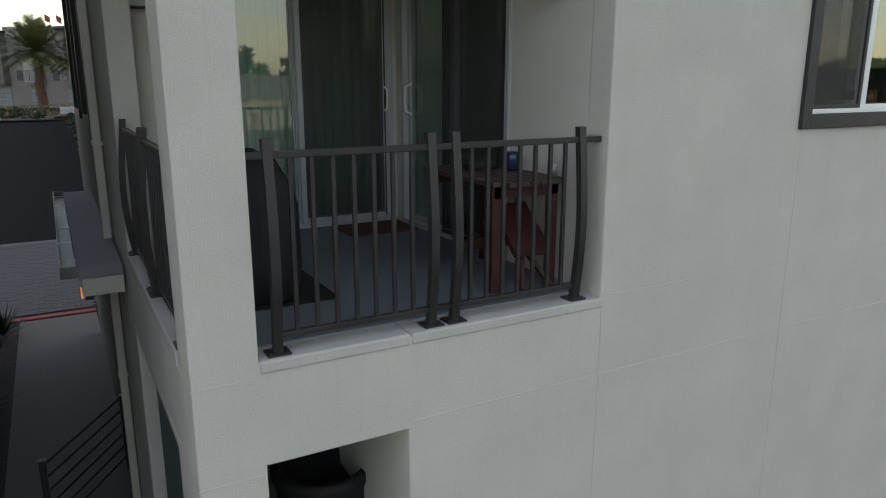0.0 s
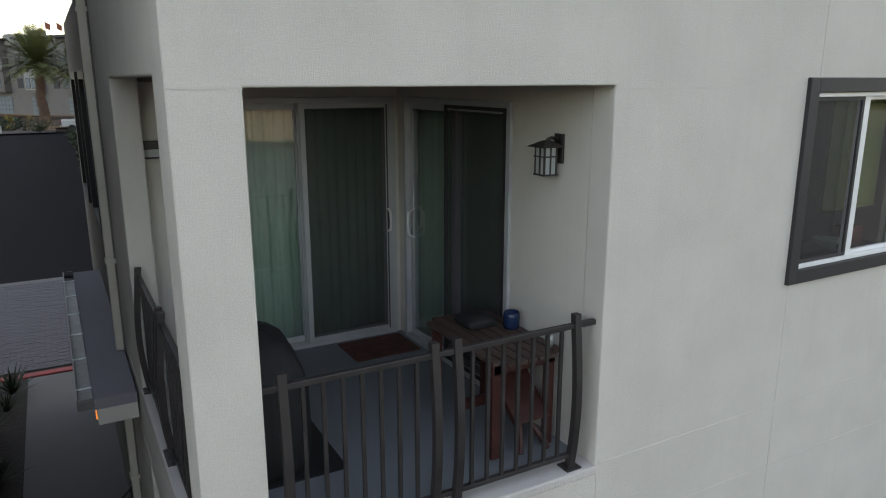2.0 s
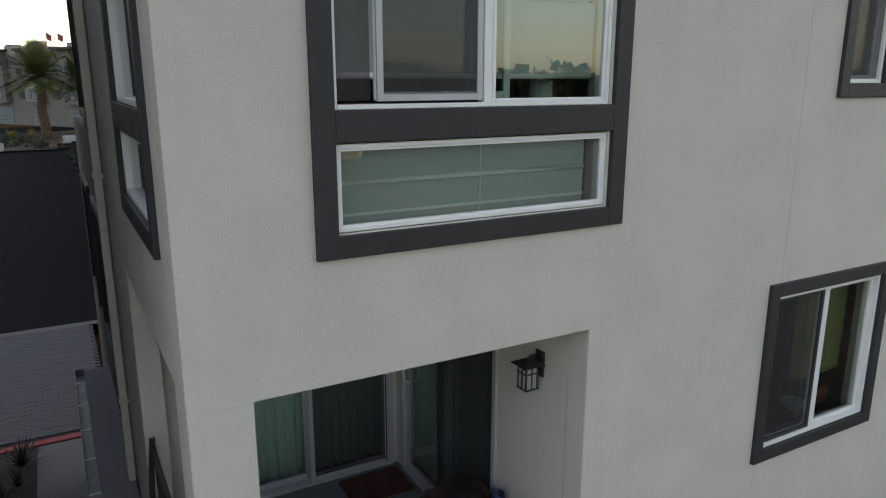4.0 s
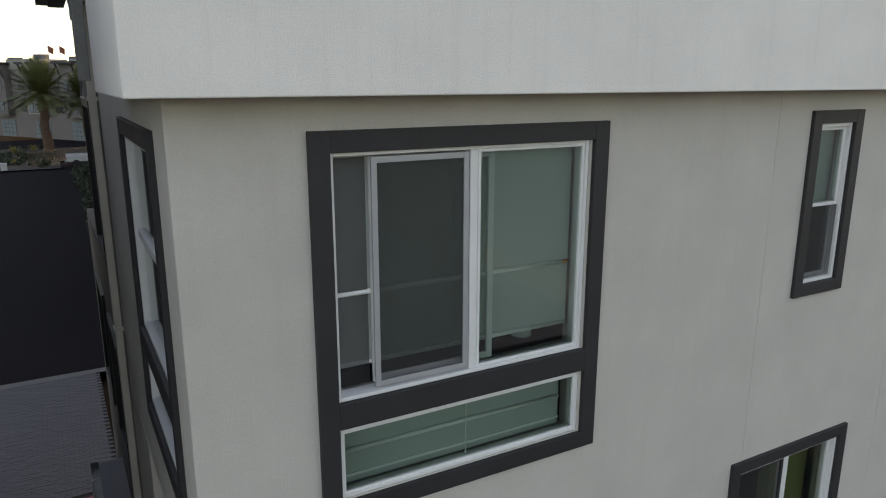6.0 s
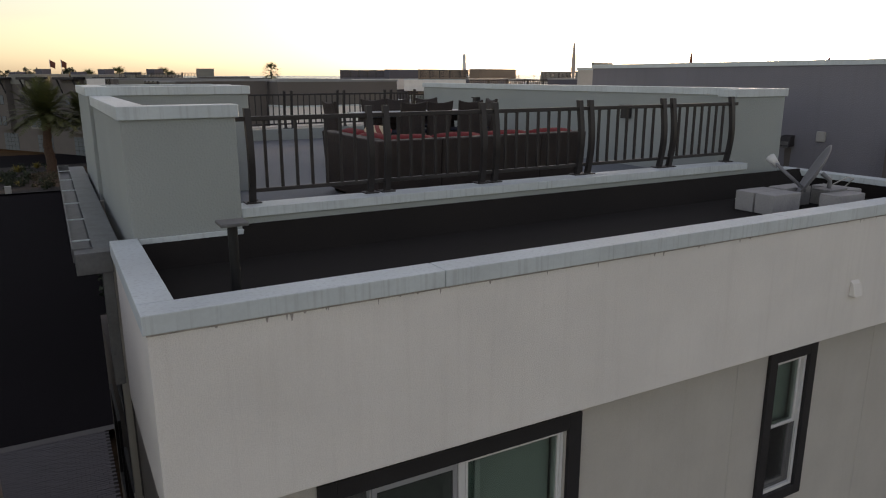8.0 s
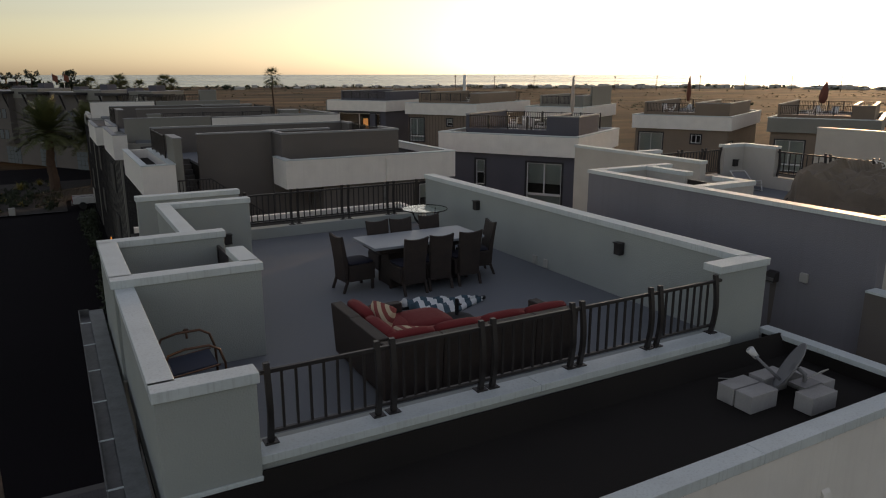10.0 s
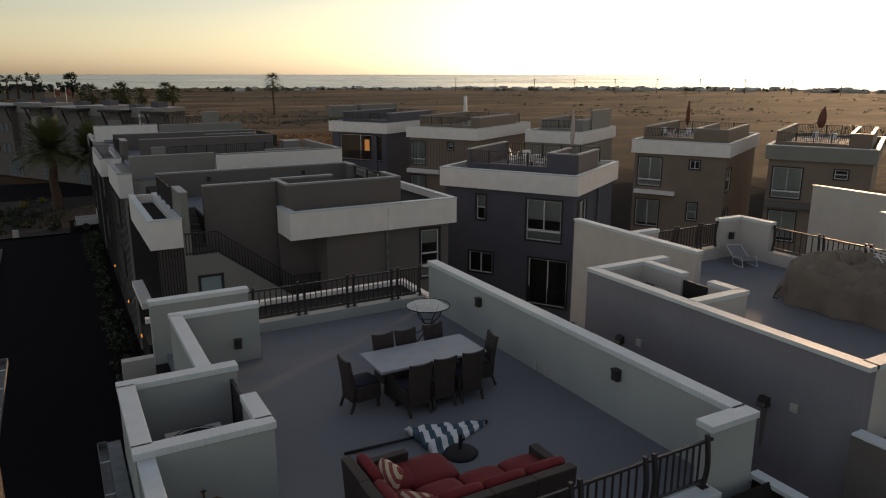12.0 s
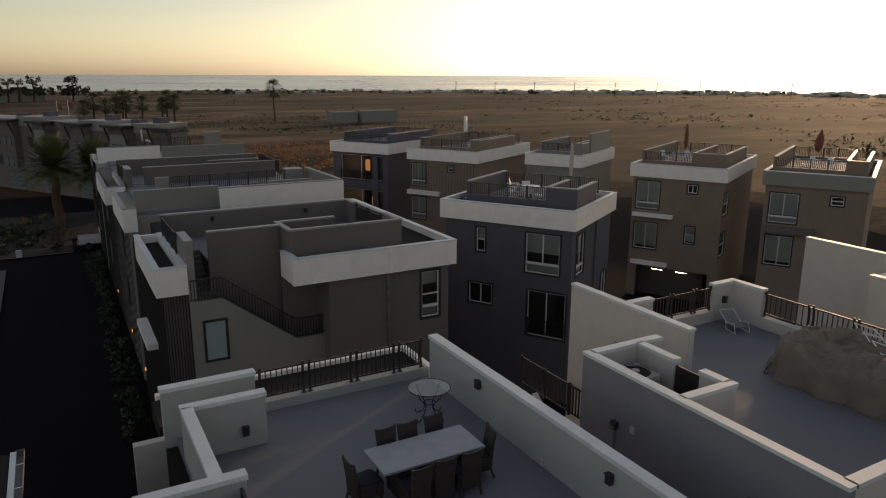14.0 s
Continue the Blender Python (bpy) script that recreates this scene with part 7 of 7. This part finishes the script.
paver = Mesh()
for i in range(int(7.3 / 0.115)):
    for j in range(25):
        x0 = -5.2 + j * 0.225 + (0.1125 if i % 2 else 0)
        y0 = 15.75 + i * 0.115
        z = land(0, y0) + 0.05 + random.uniform(-0.004, 0.004)
        paver.box(x0, x0 + 0.215, y0, y0 + 0.105, z - 0.04, z)
tagged(structure("pavement", paver, PAVER, "grey interlocking block paving across the driveway", "block paving"), kind="stuff")
strip("pavement_bed", -5.3, 0.5, 15.55, 23.2, 0.025, SOIL, "dark joint bed under the block paving", "ground")
structure("kerb", Mesh().box(-5.3, 0.44, 15.35, 15.55, GROUND - 0.1, GROUND + 0.07), RED_KERB, "faded red painted kerb", "kerb", bevel=0.01)
strip("pavement_band", -16, 2.4, 22.95, 23.3, 0.055, CONCRETE, "pale concrete band along the street edge", "kerb")
strip("planting_bed", -6.0, -0.9, -2, 15.35, 0.03, SOIL, "dark planted bed beside the walkway", "planting bed")
strip("planting_bed_side", 0.6, 7.0, 76.2, 91, 0.15, SOIL, "planted ground under the palms", "planting bed")
strip("kerb_far", -12, 0.6, 70.0, 70.25, 0.14, CONCRETE, "pale concrete kerb of the planted island", "kerb")
strip("planting_bed_far", -12, 0.6, 70.25, 91, 0.15, SOIL, "planted island with dark soil", "planting bed")
strip("road_far", -45, 40, 91, 106, 0.03, ASPHALT, "dark asphalt cross street", "road")
strip("kerb_west", -4.75, -4.5, 24.0, 66.0, 0.16, CONCRETE, "concrete kerb along the street", "kerb")
strip("pavement_west", -8.0, -4.75, 24.0, 66.0, 0.15, CONCRETE, "plain concrete pavement along the street", "pavement")


def blade(mesh, base, tip, width, sag):
    """One strap leaf with a keel."""
    base, tip = Vector(base), Vector(tip)
    d = tip - base
    side = Vector((-d.y, d.x, 0))
    side = side.normalized() if side.length > 1e-6 else Vector((1, 0, 0))
    verts, n = [], 4
    for i in range(n + 1):
        u = i / n
        c = base + d * u - Vector((0, 0, sag * u * u))
        w_ = width * (1 - u) ** 0.6 * (0.75 + 0.5 * u * (1 - u))
        verts += [c - side * w_, c - Vector((0, 0, w_ * 0.35)), c + side * w_]
    faces = []
    for i in range(n):
        a = i * 3
        faces += [(a, a + 1, a + 4, a + 3), (a + 1, a + 2, a + 5, a + 4)]
    mesh.add(verts, faces)


def rosette(x, y, z, r, n, material, label, name="agave"):
    t_ = thing(name, (x, y, z), label, "plant", "strap-leaf plants")
    m_ = Mesh()
    for k in range(n):
        a = k * 2.39996 + random.uniform(-0.2, 0.2)
        e = 0.25 + 1.05 * (k / n)
        l_ = r * random.uniform(0.8, 1.15)
        blade(m_, (x, y, z + 0.03), (x + l_ * math.cos(a) * math.cos(e), y + l_ * math.sin(a) * math.cos(e), z + 0.1 + l_ * math.sin(e)), r * 0.07, 0.12 * r)
    part("leaves", m_, material, t_)
    return t_


for x, y, r in [(-3.4, 85.2, 1.0), (-1.6, 88.3, 0.85), (-0.4, 86.0, 0.7), (-4.6, 77.7, 0.6), (-3.0, 74.5, 0.5)]:
    rosette(x, y, land(0, y) + 0.15, r, 46, FROND_DRY, "yellow-green agave rosette in the planted island")
for x, y, r in [(-1.15, 14.6, 0.55), (-1.5, 12.9, 0.6), (-1.25, 11.2, 0.5), (-1.6, 9.7, 0.6), (-1.3, 8.2, 0.5), (-1.2, 13.8, 0.4), (-1.9, 14.4, 0.7)]:
    rosette(x, y, GROUND + 0.03, r, 40, LEAF, "dark strap-leaf shrub beside the walkway", "shrub")


def palm(x, y, z, tall, reach, n, label, droop=1.0):
    """A feather palm: rough tapering trunk, arching fronds with leaflets."""
    p = thing("palm_tree", (x, y, z), label, "palm tree", "palms")
    trunk = Mesh()
    pts = [(x + 0.08 * math.sin(i * 0.7), y, z + tall * i / 14) for i in range(15)]
    trunk.tube(pts, [reach * (0.13 - 0.05 * i / 14) * (1 + 0.10 * (i % 2)) for i in range(15)], 12)
    trunk.lathe([(0.0, -0.5), (reach * 0.10, -0.45), (reach * 0.15, -0.1), (reach * 0.12, 0.15), (0.0, 0.25)], (x, y, z + tall), 12)
    part("trunk", trunk, BARK, p, "rough brown trunk")
    crown = Mesh()
    for k in range(n):
        a = k * 2.39996
        e = radians(84 - 98 * (k / n) ** 0.8)
        l_ = reach * random.uniform(0.85, 1.1)
        spine = []
        for i in range(9):
            u = i / 8
            d = l_ * u
            spine.append(Vector((x + d * math.cos(e) * math.cos(a) * (1 - 0.12 * u), y + d * math.cos(e) * math.sin(a) * (1 - 0.12 * u), z + tall + 0.1 + d * math.sin(e) - droop * 0.30 * reach * u * u * abs(math.cos(e)))))
        crown.tube(spine, [0.03 * (1 - i / 9) * reach / 3 + 0.004 for i in range(9)], 4)
        for i in range(1, 9):
            for h_ in (0.0, 0.5):
                if i == 8 and h_:
                    continue
                c = spine[i] if not h_ else (spine[i] + spine[i + 1]) / 2
                t_ = (spine[min(i + 1, 8)] - spine[i - 1]).normalized()
                s_ = t_.cross(Vector((0, 0, 1)))
                s_ = s_.normalized() if s_.length > 0.05 else Vector((math.sin(a), -math.cos(a), 0))
                ll = reach * 0.26 * math.sin(math.pi * (0.12 + 0.82 * i / 8)) + 0.03
                for sg in (-1, 1):
                    tip = c + (s_ * sg * 0.8 + t_ * 0.65 + Vector((0, 0, 0.12 - 0.3 * random.random()))) * ll
                    w_ = t_ * 0.045 * reach / 3 * 1.6
                    crown.add([c - w_, c + w_, tip], [(0, 1, 2)])
    part("crown", crown, FROND, p, "arching green feather fronds")
    return p


palm(-0.2, 84.0, land(0, 84), 6.1, 4.0, 80, "stout date palm with a full crown beside the street")
palm(3.8, 86.0, land(0, 86), 5.6, 3.8, 76, "stout date palm with a full crown beside the street")

# iron fence, utility box, parked pickup
F0, F1 = Vector((-1.9, 73.6)), Vector((3.4, 77.6))
fz_ = land(0, 75) + 0.15
fe_m = Matrix.Translation((F0.x, F0.y, fz_)) @ Matrix.Rotation(math.atan2(F1.y - F0.y, F1.x - F0.x), 4, "Z")
fe = thing("iron_fence", (0, 0, 0), "black iron picket fence on the planted island", "fence", m=fe_m)
for z in (0.15, 1.05):
    part("rail", Mesh().box(0, 6.6, -0.02, 0.02, z, z + 0.05), IRON, fe, local=True)
pk = Mesh().box(-0.015, 0.015, -0.015, 0.015, 0, 1.2).data("picket", IRON)
for k in range(46):
    piece("picket", pk, fe, fe_m @ Matrix.Translation((0.02 + k * 0.144, 0, 0)))
ub = thing("utility_box", (-3.6, 70.0, land(0, 70) + 0.15), "small pale utility box by the kerb", "utility box")
part("body", Mesh().box(-3.9, -3.4, 69.8, 70.2, land(0, 70) + 0.15, land(0, 70) + 0.8), CASING, ub, bevel=0.03)
WHITE_CAR = mat("car_white", (0.45, 0.45, 0.45), 0.3, vary=0.05, coat=0.5)
tr = thing("pickup_truck", (2.2, 71.8, land(0, 71)), "white pickup truck parked tail out by the houses", "truck")
tz = land(0, 71) + 0.03
part("bed", Mesh().box(1.1, 2.9, 70.9, 72.7, tz + 0.5, tz + 1.1), WHITE_CAR, tr, bevel=0.06)
part("cab", Mesh().prism([(2.92, tz + 0.5), (6.0, tz + 0.5), (6.0, tz + 1.1), (5.0, tz + 1.15), (4.4, tz + 1.75), (2.92, tz + 1.75)], "y", 70.9, 72.7), WHITE_CAR, tr, bevel=0.06)
part("bumper", Mesh().box(0.98, 1.1, 70.95, 72.65, tz + 0.42, tz + 0.58), DIRT, tr)
for y in (70.92, 72.56):
    part("tail_light", Mesh().box(1.06, 1.1, y, y + 0.12, tz + 0.7, tz + 1.0), RED_KERB, tr)
for x in (1.9, 5.2):
    for y in (70.88, 72.5):
        part("wheel", Mesh().tube([(x, y, tz + 0.34), (x, y + 0.22, tz + 0.34)], 0.34, 18), BLACK, tr)

# stair rail and entry lamp by the near house
sr_ = thing("step_railing", (0.0, 8.2, GROUND), "low dark railing beside the entry steps", "railing")
for k in range(6):
    z = GROUND + 0.18 + k * 0.15
    part("bar", Mesh().tube([(-0.42, 7.35, z), (0.40, 8.55, z + 0.05)], 0.014, 6), RAIL, sr_)
part("post", Mesh().box(-0.45, -0.39, 7.3, 7.36, GROUND, GROUND + 1.0), RAIL, sr_)
part("post", Mesh().box(0.37, 0.43, 8.52, 8.58, GROUND, GROUND + 1.0), RAIL, sr_)
LIT_DIM = glow_mat("lamp_lit_dim", (1.0, 0.30, 0.05), 0.10)
el = thing("entry_light", (0.12, 6.9, 4.0), "small lit amber wall light under the entry roof", "wall light", "entry lights")
part("housing", Mesh().box(0.12, 0.19, 6.86, 6.94, 4.08, 4.22), PLUM, el)
part("lamp", Mesh().box(0.09, 0.12, 6.87, 6.93, 4.10, 4.19), LIT_DIM, el, "glowing amber lamp")

# the long building at the head of the street
GARAGE = mat("garage_door", (0.10, 0.12, 0.135), 0.5, vary=0.15, scale=2)
lb = thing("apartment_building", (0, 0, 0), "long three-storey stucco building with garage doors and brackets", "apartment building", m=turned(13.6, 85.0, 31.8))
LG = 2.7
part("wall", Mesh().box(0.0, 4.5, 5.0, 48.0, LG, 12.3), STUCCO_TAUPE, lb, local=True)
for y0, y1, zt in [(5.0, 9.0, 12.7), (9.0, 14.0, 12.35), (14.0, 19.5, 12.75), (19.5, 27.0, 12.45), (27.0, 33.0, 12.85), (33.0, 48.0, 12.5)]:
    part("parapet", Mesh().box(-0.12, 4.6, y0, y1, 11.6, zt), STUCCO_TAUPE if zt < 12.6 else STUCCO_SAGE, lb, local=True)
    part("cap", Mesh().box(-0.16, 4.64, y0, y1, zt, zt + 0.05), CAP_GREY, lb, local=True)
    part("roof_unit", Mesh().box(1.5, 2.8, y0 + 1.0, y0 + 2.4, zt, zt + 0.7), STUCCO_GREY, lb, local=True)
for k in range(6):
    y0 = 1.5 + k * 7.8
    part("bay", Mesh().box(-0.9, 0.0, y0, y0 + 3.4, LG + 2.9, 12.3), STUCCO_TAUPE, lb, local=True)
    part("bay_panel", Mesh().box(-0.93, -0.9, y0 + 0.3, y0 + 3.1, LG + 3.2, 11.3), STUCCO_SAGE if k % 2 else STUCCO_TAUPE, lb, local=True)
    part("eave", Mesh().box(-1.7, 0.0, y0 - 0.4, y0 + 3.8, 12.2, 12.5), TRIM, lb, local=True)
    for yy in (y0, y0 + 3.2):
        part("bracket", Mesh().prism([(-1.6, 12.2), (-1.4, 12.2), (-0.9, 10.6), (-0.9, 10.3)], "y", yy, yy + 0.15), TRIM, lb, local=True)
    for z in (LG + 3.4, LG + 6.2):
        for yy in (y0 + 0.7, y0 + 1.9):
            wn = part("window", Mesh().box(-0.97, -0.93, yy, yy + 0.9, z, z + 1.3), TRIM, lb, local=True)
            part("pane", Mesh().add([(-0.975, yy + 0.84, z + 0.06), (-0.975, yy + 0.06, z + 0.06), (-0.975, yy + 0.06, z + 1.24), (-0.975, yy + 0.84, z + 1.24)], [(0, 1, 2, 3)]), GARAGE, wn, local=True)
        part("window", Mesh().box(-0.05, 0.0, y0 + 5.0, y0 + 6.2, z, z + 1.3), TRIM, lb, local=True)
    gd = part("garage_door", Mesh().box(-0.06, 0.0, y0 + 0.2, y0 + 3.4, LG, LG + 2.3), GARAGE, lb, "pale blue-grey garage door", local=True)
    for i in range(1, 4):
        part("panel_groove", Mesh().box(-0.07, -0.06, y0 + 0.2, y0 + 3.4, LG + i * 0.57, LG + i * 0.57 + 0.04), TRIM, gd, local=True)
    for i in range(1, 4):
        part("panel_groove", Mesh().box(-0.07, -0.06, y0 + 0.2 + i * 0.8, y0 + 0.24 + i * 0.8, LG, LG + 2.3), TRIM, gd, local=True)
for k in range(14):
    part("siding_batten", Mesh().box(-0.06, 0.0, 9.0 + k * 0.35, 9.05 + k * 0.35, LG, 12.5), TRIM, lb, local=True)
part("vent_duct", Mesh().tube([(-0.15, 7.5, 12.0), (-0.15, 7.5, 10.9), (-0.15, 5.5, 10.7), (-0.15, 4.0, 10.7), (-0.15, 4.0, 12.2)], 0.14, 8), STUCCO_WHITE, lb, "pale duct", local=True)
for k, (x, y) in enumerate([(1.2, 112), (2.6, 113)]):
    fp = thing("flag_pole", (x, y, 12.7), "flagpole with a hanging flag above the roofs", "flagpole", "flagpoles")
    part("pole", Mesh().tube([(x, y, 12.6), (x, y, 14.9)], 0.035, 6), VINYL, fp)
    part("flag", Mesh().add([(x, y, 14.8), (x + 0.7, y + 0.3, 14.4), (x + 0.6, y + 0.2, 13.6), (x, y, 13.9)], [(0, 1, 2, 3)]), RUST_CLOTH, fp)

# ---- far field and shore ----
def tuft(mesh, c, r, h, n):
    """A bush or far crown from many small leaf cards."""
    for _ in range(n):
        a, u, w_ = random.uniform(0, 2 * math.pi), random.random() ** 0.5, random.random()
        lump = 0.75 + 0.5 * noise.noise((c[0] + 3 * math.cos(a), c[1] + 3 * math.sin(a), 4 * w_))
        p = Vector((c[0] + r * u * lump * math.cos(a) * (1 - 0.5 * w_ * w_), c[1] + r * u * lump * math.sin(a) * (1 - 0.5 * w_ * w_), c[2] + h * w_ * lump))
        s_ = r * random.uniform(0.14, 0.3)
        q = Euler((random.uniform(0, 6), random.uniform(0, 6), random.uniform(0, 6))).to_matrix()
        mesh.add([p + q @ Vector((-s_, -s_ * 0.6, 0)), p + q @ Vector((s_, -s_ * 0.5, 0)), p + q @ Vector((0.2 * s_, s_, 0))], [(0, 1, 2)])


rnd = random.Random(5)
scrub = Mesh()
for _ in range(7000):
    a, d = radians(rnd.uniform(-8, 66)), 170 + 550 * rnd.random() ** 1.4
    x, y = d * math.sin(a), d * math.cos(a)
    if noise.noise((x * 0.02, y * 0.02, 1.5)) + 0.5 * noise.noise((x * 0.07, y * 0.07, 4.5)) < 0.08:
        continue
    r = rnd.uniform(0.3, 1.1) * (2.2 if rnd.random() < 0.06 else 1)
    tuft(scrub, (x, y, land(x, y)), r, r * 0.5, 6)
tagged(part("scrub", scrub, LEAF, kind="stuff"), "low dark scrub scattered over the dry field", "scrub")
woods = Mesh()
for _ in range(330):
    a, d = radians(rnd.uniform(-8, 66)), rnd.uniform(640, 735)
    x, y = d * math.sin(a), d * math.cos(a)
    r = rnd.uniform(1.2, 3.2) * (1.6 if rnd.random() < 0.12 else 1)
    tuft(woods, (x, y, land(x, y)), r, r * rnd.uniform(0.7, 1.2), 30)
tagged(part("far_trees", woods, LEAF, kind="stuff"), "uneven line of dark trees near the shore", "trees")
huts = Mesh()
for _ in range(150):
    a, d = radians(rnd.triangular(10, 66, 50)), rnd.uniform(640, 725)
    x, y = d * math.sin(a), d * math.cos(a)
    w_, h_ = rnd.uniform(1.2, 4.0), rnd.uniform(0.5, 2.4)
    z = land(x, y)
    huts.box(x - w_, x + w_, y - 3, y + 3, z - 1, z + h_)
    huts.prism([(y - 3.3, z + h_), (y + 3.3, z + h_), (y, z + h_ + 0.9)], "x", x - w_ - 0.3, x + w_ + 0.3)
tagged(part("shore_houses", huts, STUCCO, kind="stuff"), "row of small pale houses along the shore", "houses")


def fan_palm(x, y, tall, reach, label="slender fan palm standing in the field"):
    z = land(x, y)
    p = thing("fan_palm", (x, y, z), label, "palm tree", "fan palms")
    part("trunk", Mesh().tube([(x + 0.1 * math.sin(i), y, z + tall * i / 8) for i in range(9)], [0.34 - 0.016 * i for i in range(9)], 8), BARK, p)
    c = Mesh()
    for k in range(46):
        a, e = k * 2.39996, radians(80 - 140 * k / 46)
        o_ = Vector((x, y, z + tall))
        d = Vector((math.cos(a) * math.cos(e), math.sin(a) * math.cos(e), math.sin(e)))
        s_ = d.cross(Vector((0, 0, 1))).normalized() if abs(d.z) < 0.98 else Vector((1, 0, 0))
        m_ = o_ + d * reach * 0.55
        for f_ in range(-4, 5):
            t_ = m_ + (d * math.cos(f_ * 0.33) + s_ * math.sin(f_ * 0.33)) * reach * 0.5 - Vector((0, 0, 0.2 * reach * random.random()))
            c.add([m_ - s_ * 0.14, m_ + s_ * 0.14 + d * 0.1, t_], [(0, 1, 2)])
        c.tube([tuple(o_), tuple(m_)], 0.03, 4)
    part("crown", c, FROND, p, "round head of fan leaves")
    return p


fan_palm(69.5, 247, 11.0, 4.2)
for x, y, h_, r in [(7.6, 192, 8, 2.4), (10, 194, 9.3, 2.8), (12.8, 198, 8.0, 2.2), (14.7, 190, 8.6, 2.6), (16.4, 192, 9.6, 3.2), (17.4, 196, 8.6, 2.6), (20.8, 192, 8.8, 2.4), (25.2, 190, 8.4, 2.2), (26.8, 193, 9.6, 3.0), (28.2, 191, 9.0, 2.6), (-14, 205, 8, 2.6)]:
    fan_palm(x, y, h_, r, "fan palm in the group beyond the long building")
for x, y, h_, r in [(-18, 470, 13.5, 4.2), (-13, 476, 12.5, 3.6), (-5.5, 468, 14.5, 4.6), (14.5, 474, 14, 5.2)]:
    z = land(x, y)
    t_ = thing("shore_tree", (x, y, z), "tall dark tree by the shore building", "tree", "shore trees")
    part("trunk", Mesh().tube([(x, y, z), (x + 0.4, y, z + h_ * 0.6), (x - 0.3, y, z + h_ * 0.85)], [0.7, 0.45, 0.2], 8), BARK, t_)
    c = Mesh()
    for _ in range(9):
        tuft(c, (x + rnd.uniform(-r, r) * 0.7, y + rnd.uniform(-2, 2), z + h_ * rnd.uniform(0.68, 0.92)), r * 0.45, r * 0.5, 26)
    part("crown", c, LEAF, t_)
sb = thing("shore_building", (0, 480, 3), "long low pale building on a rise by the shore", "building")
for x0, x1, h_ in ((-34, -16, 7), (-16, -10, 8.0), (-10, 0, 7)):
    part("wall", Mesh().box(x0, x1, 480, 492, 1.0, h_ + 2), STUCCO_SAGE, sb)
    part("roof", Mesh().box(x0 - 1, x1 + 1, 478.5, 493, h_ + 2, h_ + 3), TRIM, sb)
sd_ = thing("storage_sheds", (100, 235, 3), "two plain tan sheds at the edge of the field", "sheds")
part("shed", Mesh().box(84, 93, 228, 234, 2, 6.2), STUCCO_SAGE, sd_)
part("shed", Mesh().box(94, 107, 226, 232, 2, 6.6), STUCCO_SAGE, sd_)
fl_ = thing("field_fence", (60, 215, 3), "long thin pale fence along the edge of the field", "fence")
for k in range(60):
    x, y = 30 + k * 1.6, 214 - k * 0.25
    part("post", Mesh().box(x - 0.06, x + 0.06, y - 0.06, y + 0.06, land(x, y), land(x, y) + 2.2), DIRT, fl_)
for k in range(12):
    a = radians(30 + k * 3.1)
    x, y = 560 * math.sin(a), 560 * math.cos(a)
    up = thing("utility_pole", (x, y, land(x, y)), "far wooden utility pole with a crossarm", "utility pole", "utility poles")
    part("pole", Mesh().tube([(x, y, land(x, y)), (x, y, land(x, y) + 11)], 0.22, 6), BARK, up)
    part("crossarm", Mesh().box(x - 1.2, x + 1.2, y - 0.1, y + 0.1, land(x, y) + 10, land(x, y) + 10.3), BARK, up)

ORANGE = mat("ice_plant_orange", (0.46, 0.20, 0.06), 0.9, vary=0.4, scale=1.0)
cover = Mesh()
for _ in range(900):
    x, y = rnd.uniform(30, 66), rnd.uniform(112, 165)
    tuft(cover, (x, y, land(x, y)), rnd.uniform(0.35, 0.8), 0.35, 7)
tagged(part("ground_cover", cover, ORANGE, kind="stuff"), "patchy orange-brown ground cover on the bare lot", "ground cover")
shrubs = Mesh()
for _ in range(14):
    x, y = rnd.uniform(-24, 24), rnd.uniform(462, 470)
    tuft(shrubs, (x, y, land(x, y) + 4), 4.5, 5.5, 40)
tagged(part("shore_shrubs", shrubs, LEAF, kind="stuff"), "dark shrubs before the shore building", "shrubs")

# what lies behind the camera, seen only in the glass
back = Mesh()
for _ in range(300):
    x, y = rnd.uniform(-140, 190), rnd.uniform(-125, -95)
    r = rnd.uniform(4.0, 6.5)
    for k in range(2):
        tuft(back, (x + rnd.uniform(-2, 2), y, GROUND + 0.5 + k * r * 0.7), r * (1 - 0.25 * k), r * 0.9, 60)
tagged(part("tree_belt", back, LEAF, kind="stuff"), "belt of dark leafy trees across the lots", "trees")
bh = thing("low_house", (20, -60, GROUND), "low pale house with a shallow roof across the lots", "house")
part("wall", Mesh().box(6, 26, -66, -56, GROUND, GROUND + 3.0), STUCCO_SAGE, bh)
part("roof", Mesh().prism([(-66.6, GROUND + 3), (-55.4, GROUND + 3), (-61, GROUND + 5.2)], "x", 5.4, 26.6), CONCRETE, bh)
strip("lots", -80, 140, -75, -12, 0.02, CONCRETE, "pale open lots behind the houses", "ground")

# planting along the street side of the row
hedge = Mesh()
for _ in range(120):
    x, y = rnd.uniform(1.5, 2.5), rnd.uniform(26.5, 68)
    r = rnd.uniform(0.2, 0.5)
    tuft(hedge, (x, y, land(0, y) + 0.05), r, r * rnd.uniform(1.0, 2.2), 40)
for _ in range(110):
    x, y = rnd.uniform(-9, 0.4), rnd.uniform(71, 90)
    r = rnd.uniform(0.25, 0.7)
    tuft(hedge, (x, y, land(0, y) + 0.12), r, r * rnd.uniform(0.8, 1.6), 40)
tagged(part("street_shrubs", hedge, LEAF, kind="stuff"), "low dark shrubs in the planting beside the street", "shrubs")
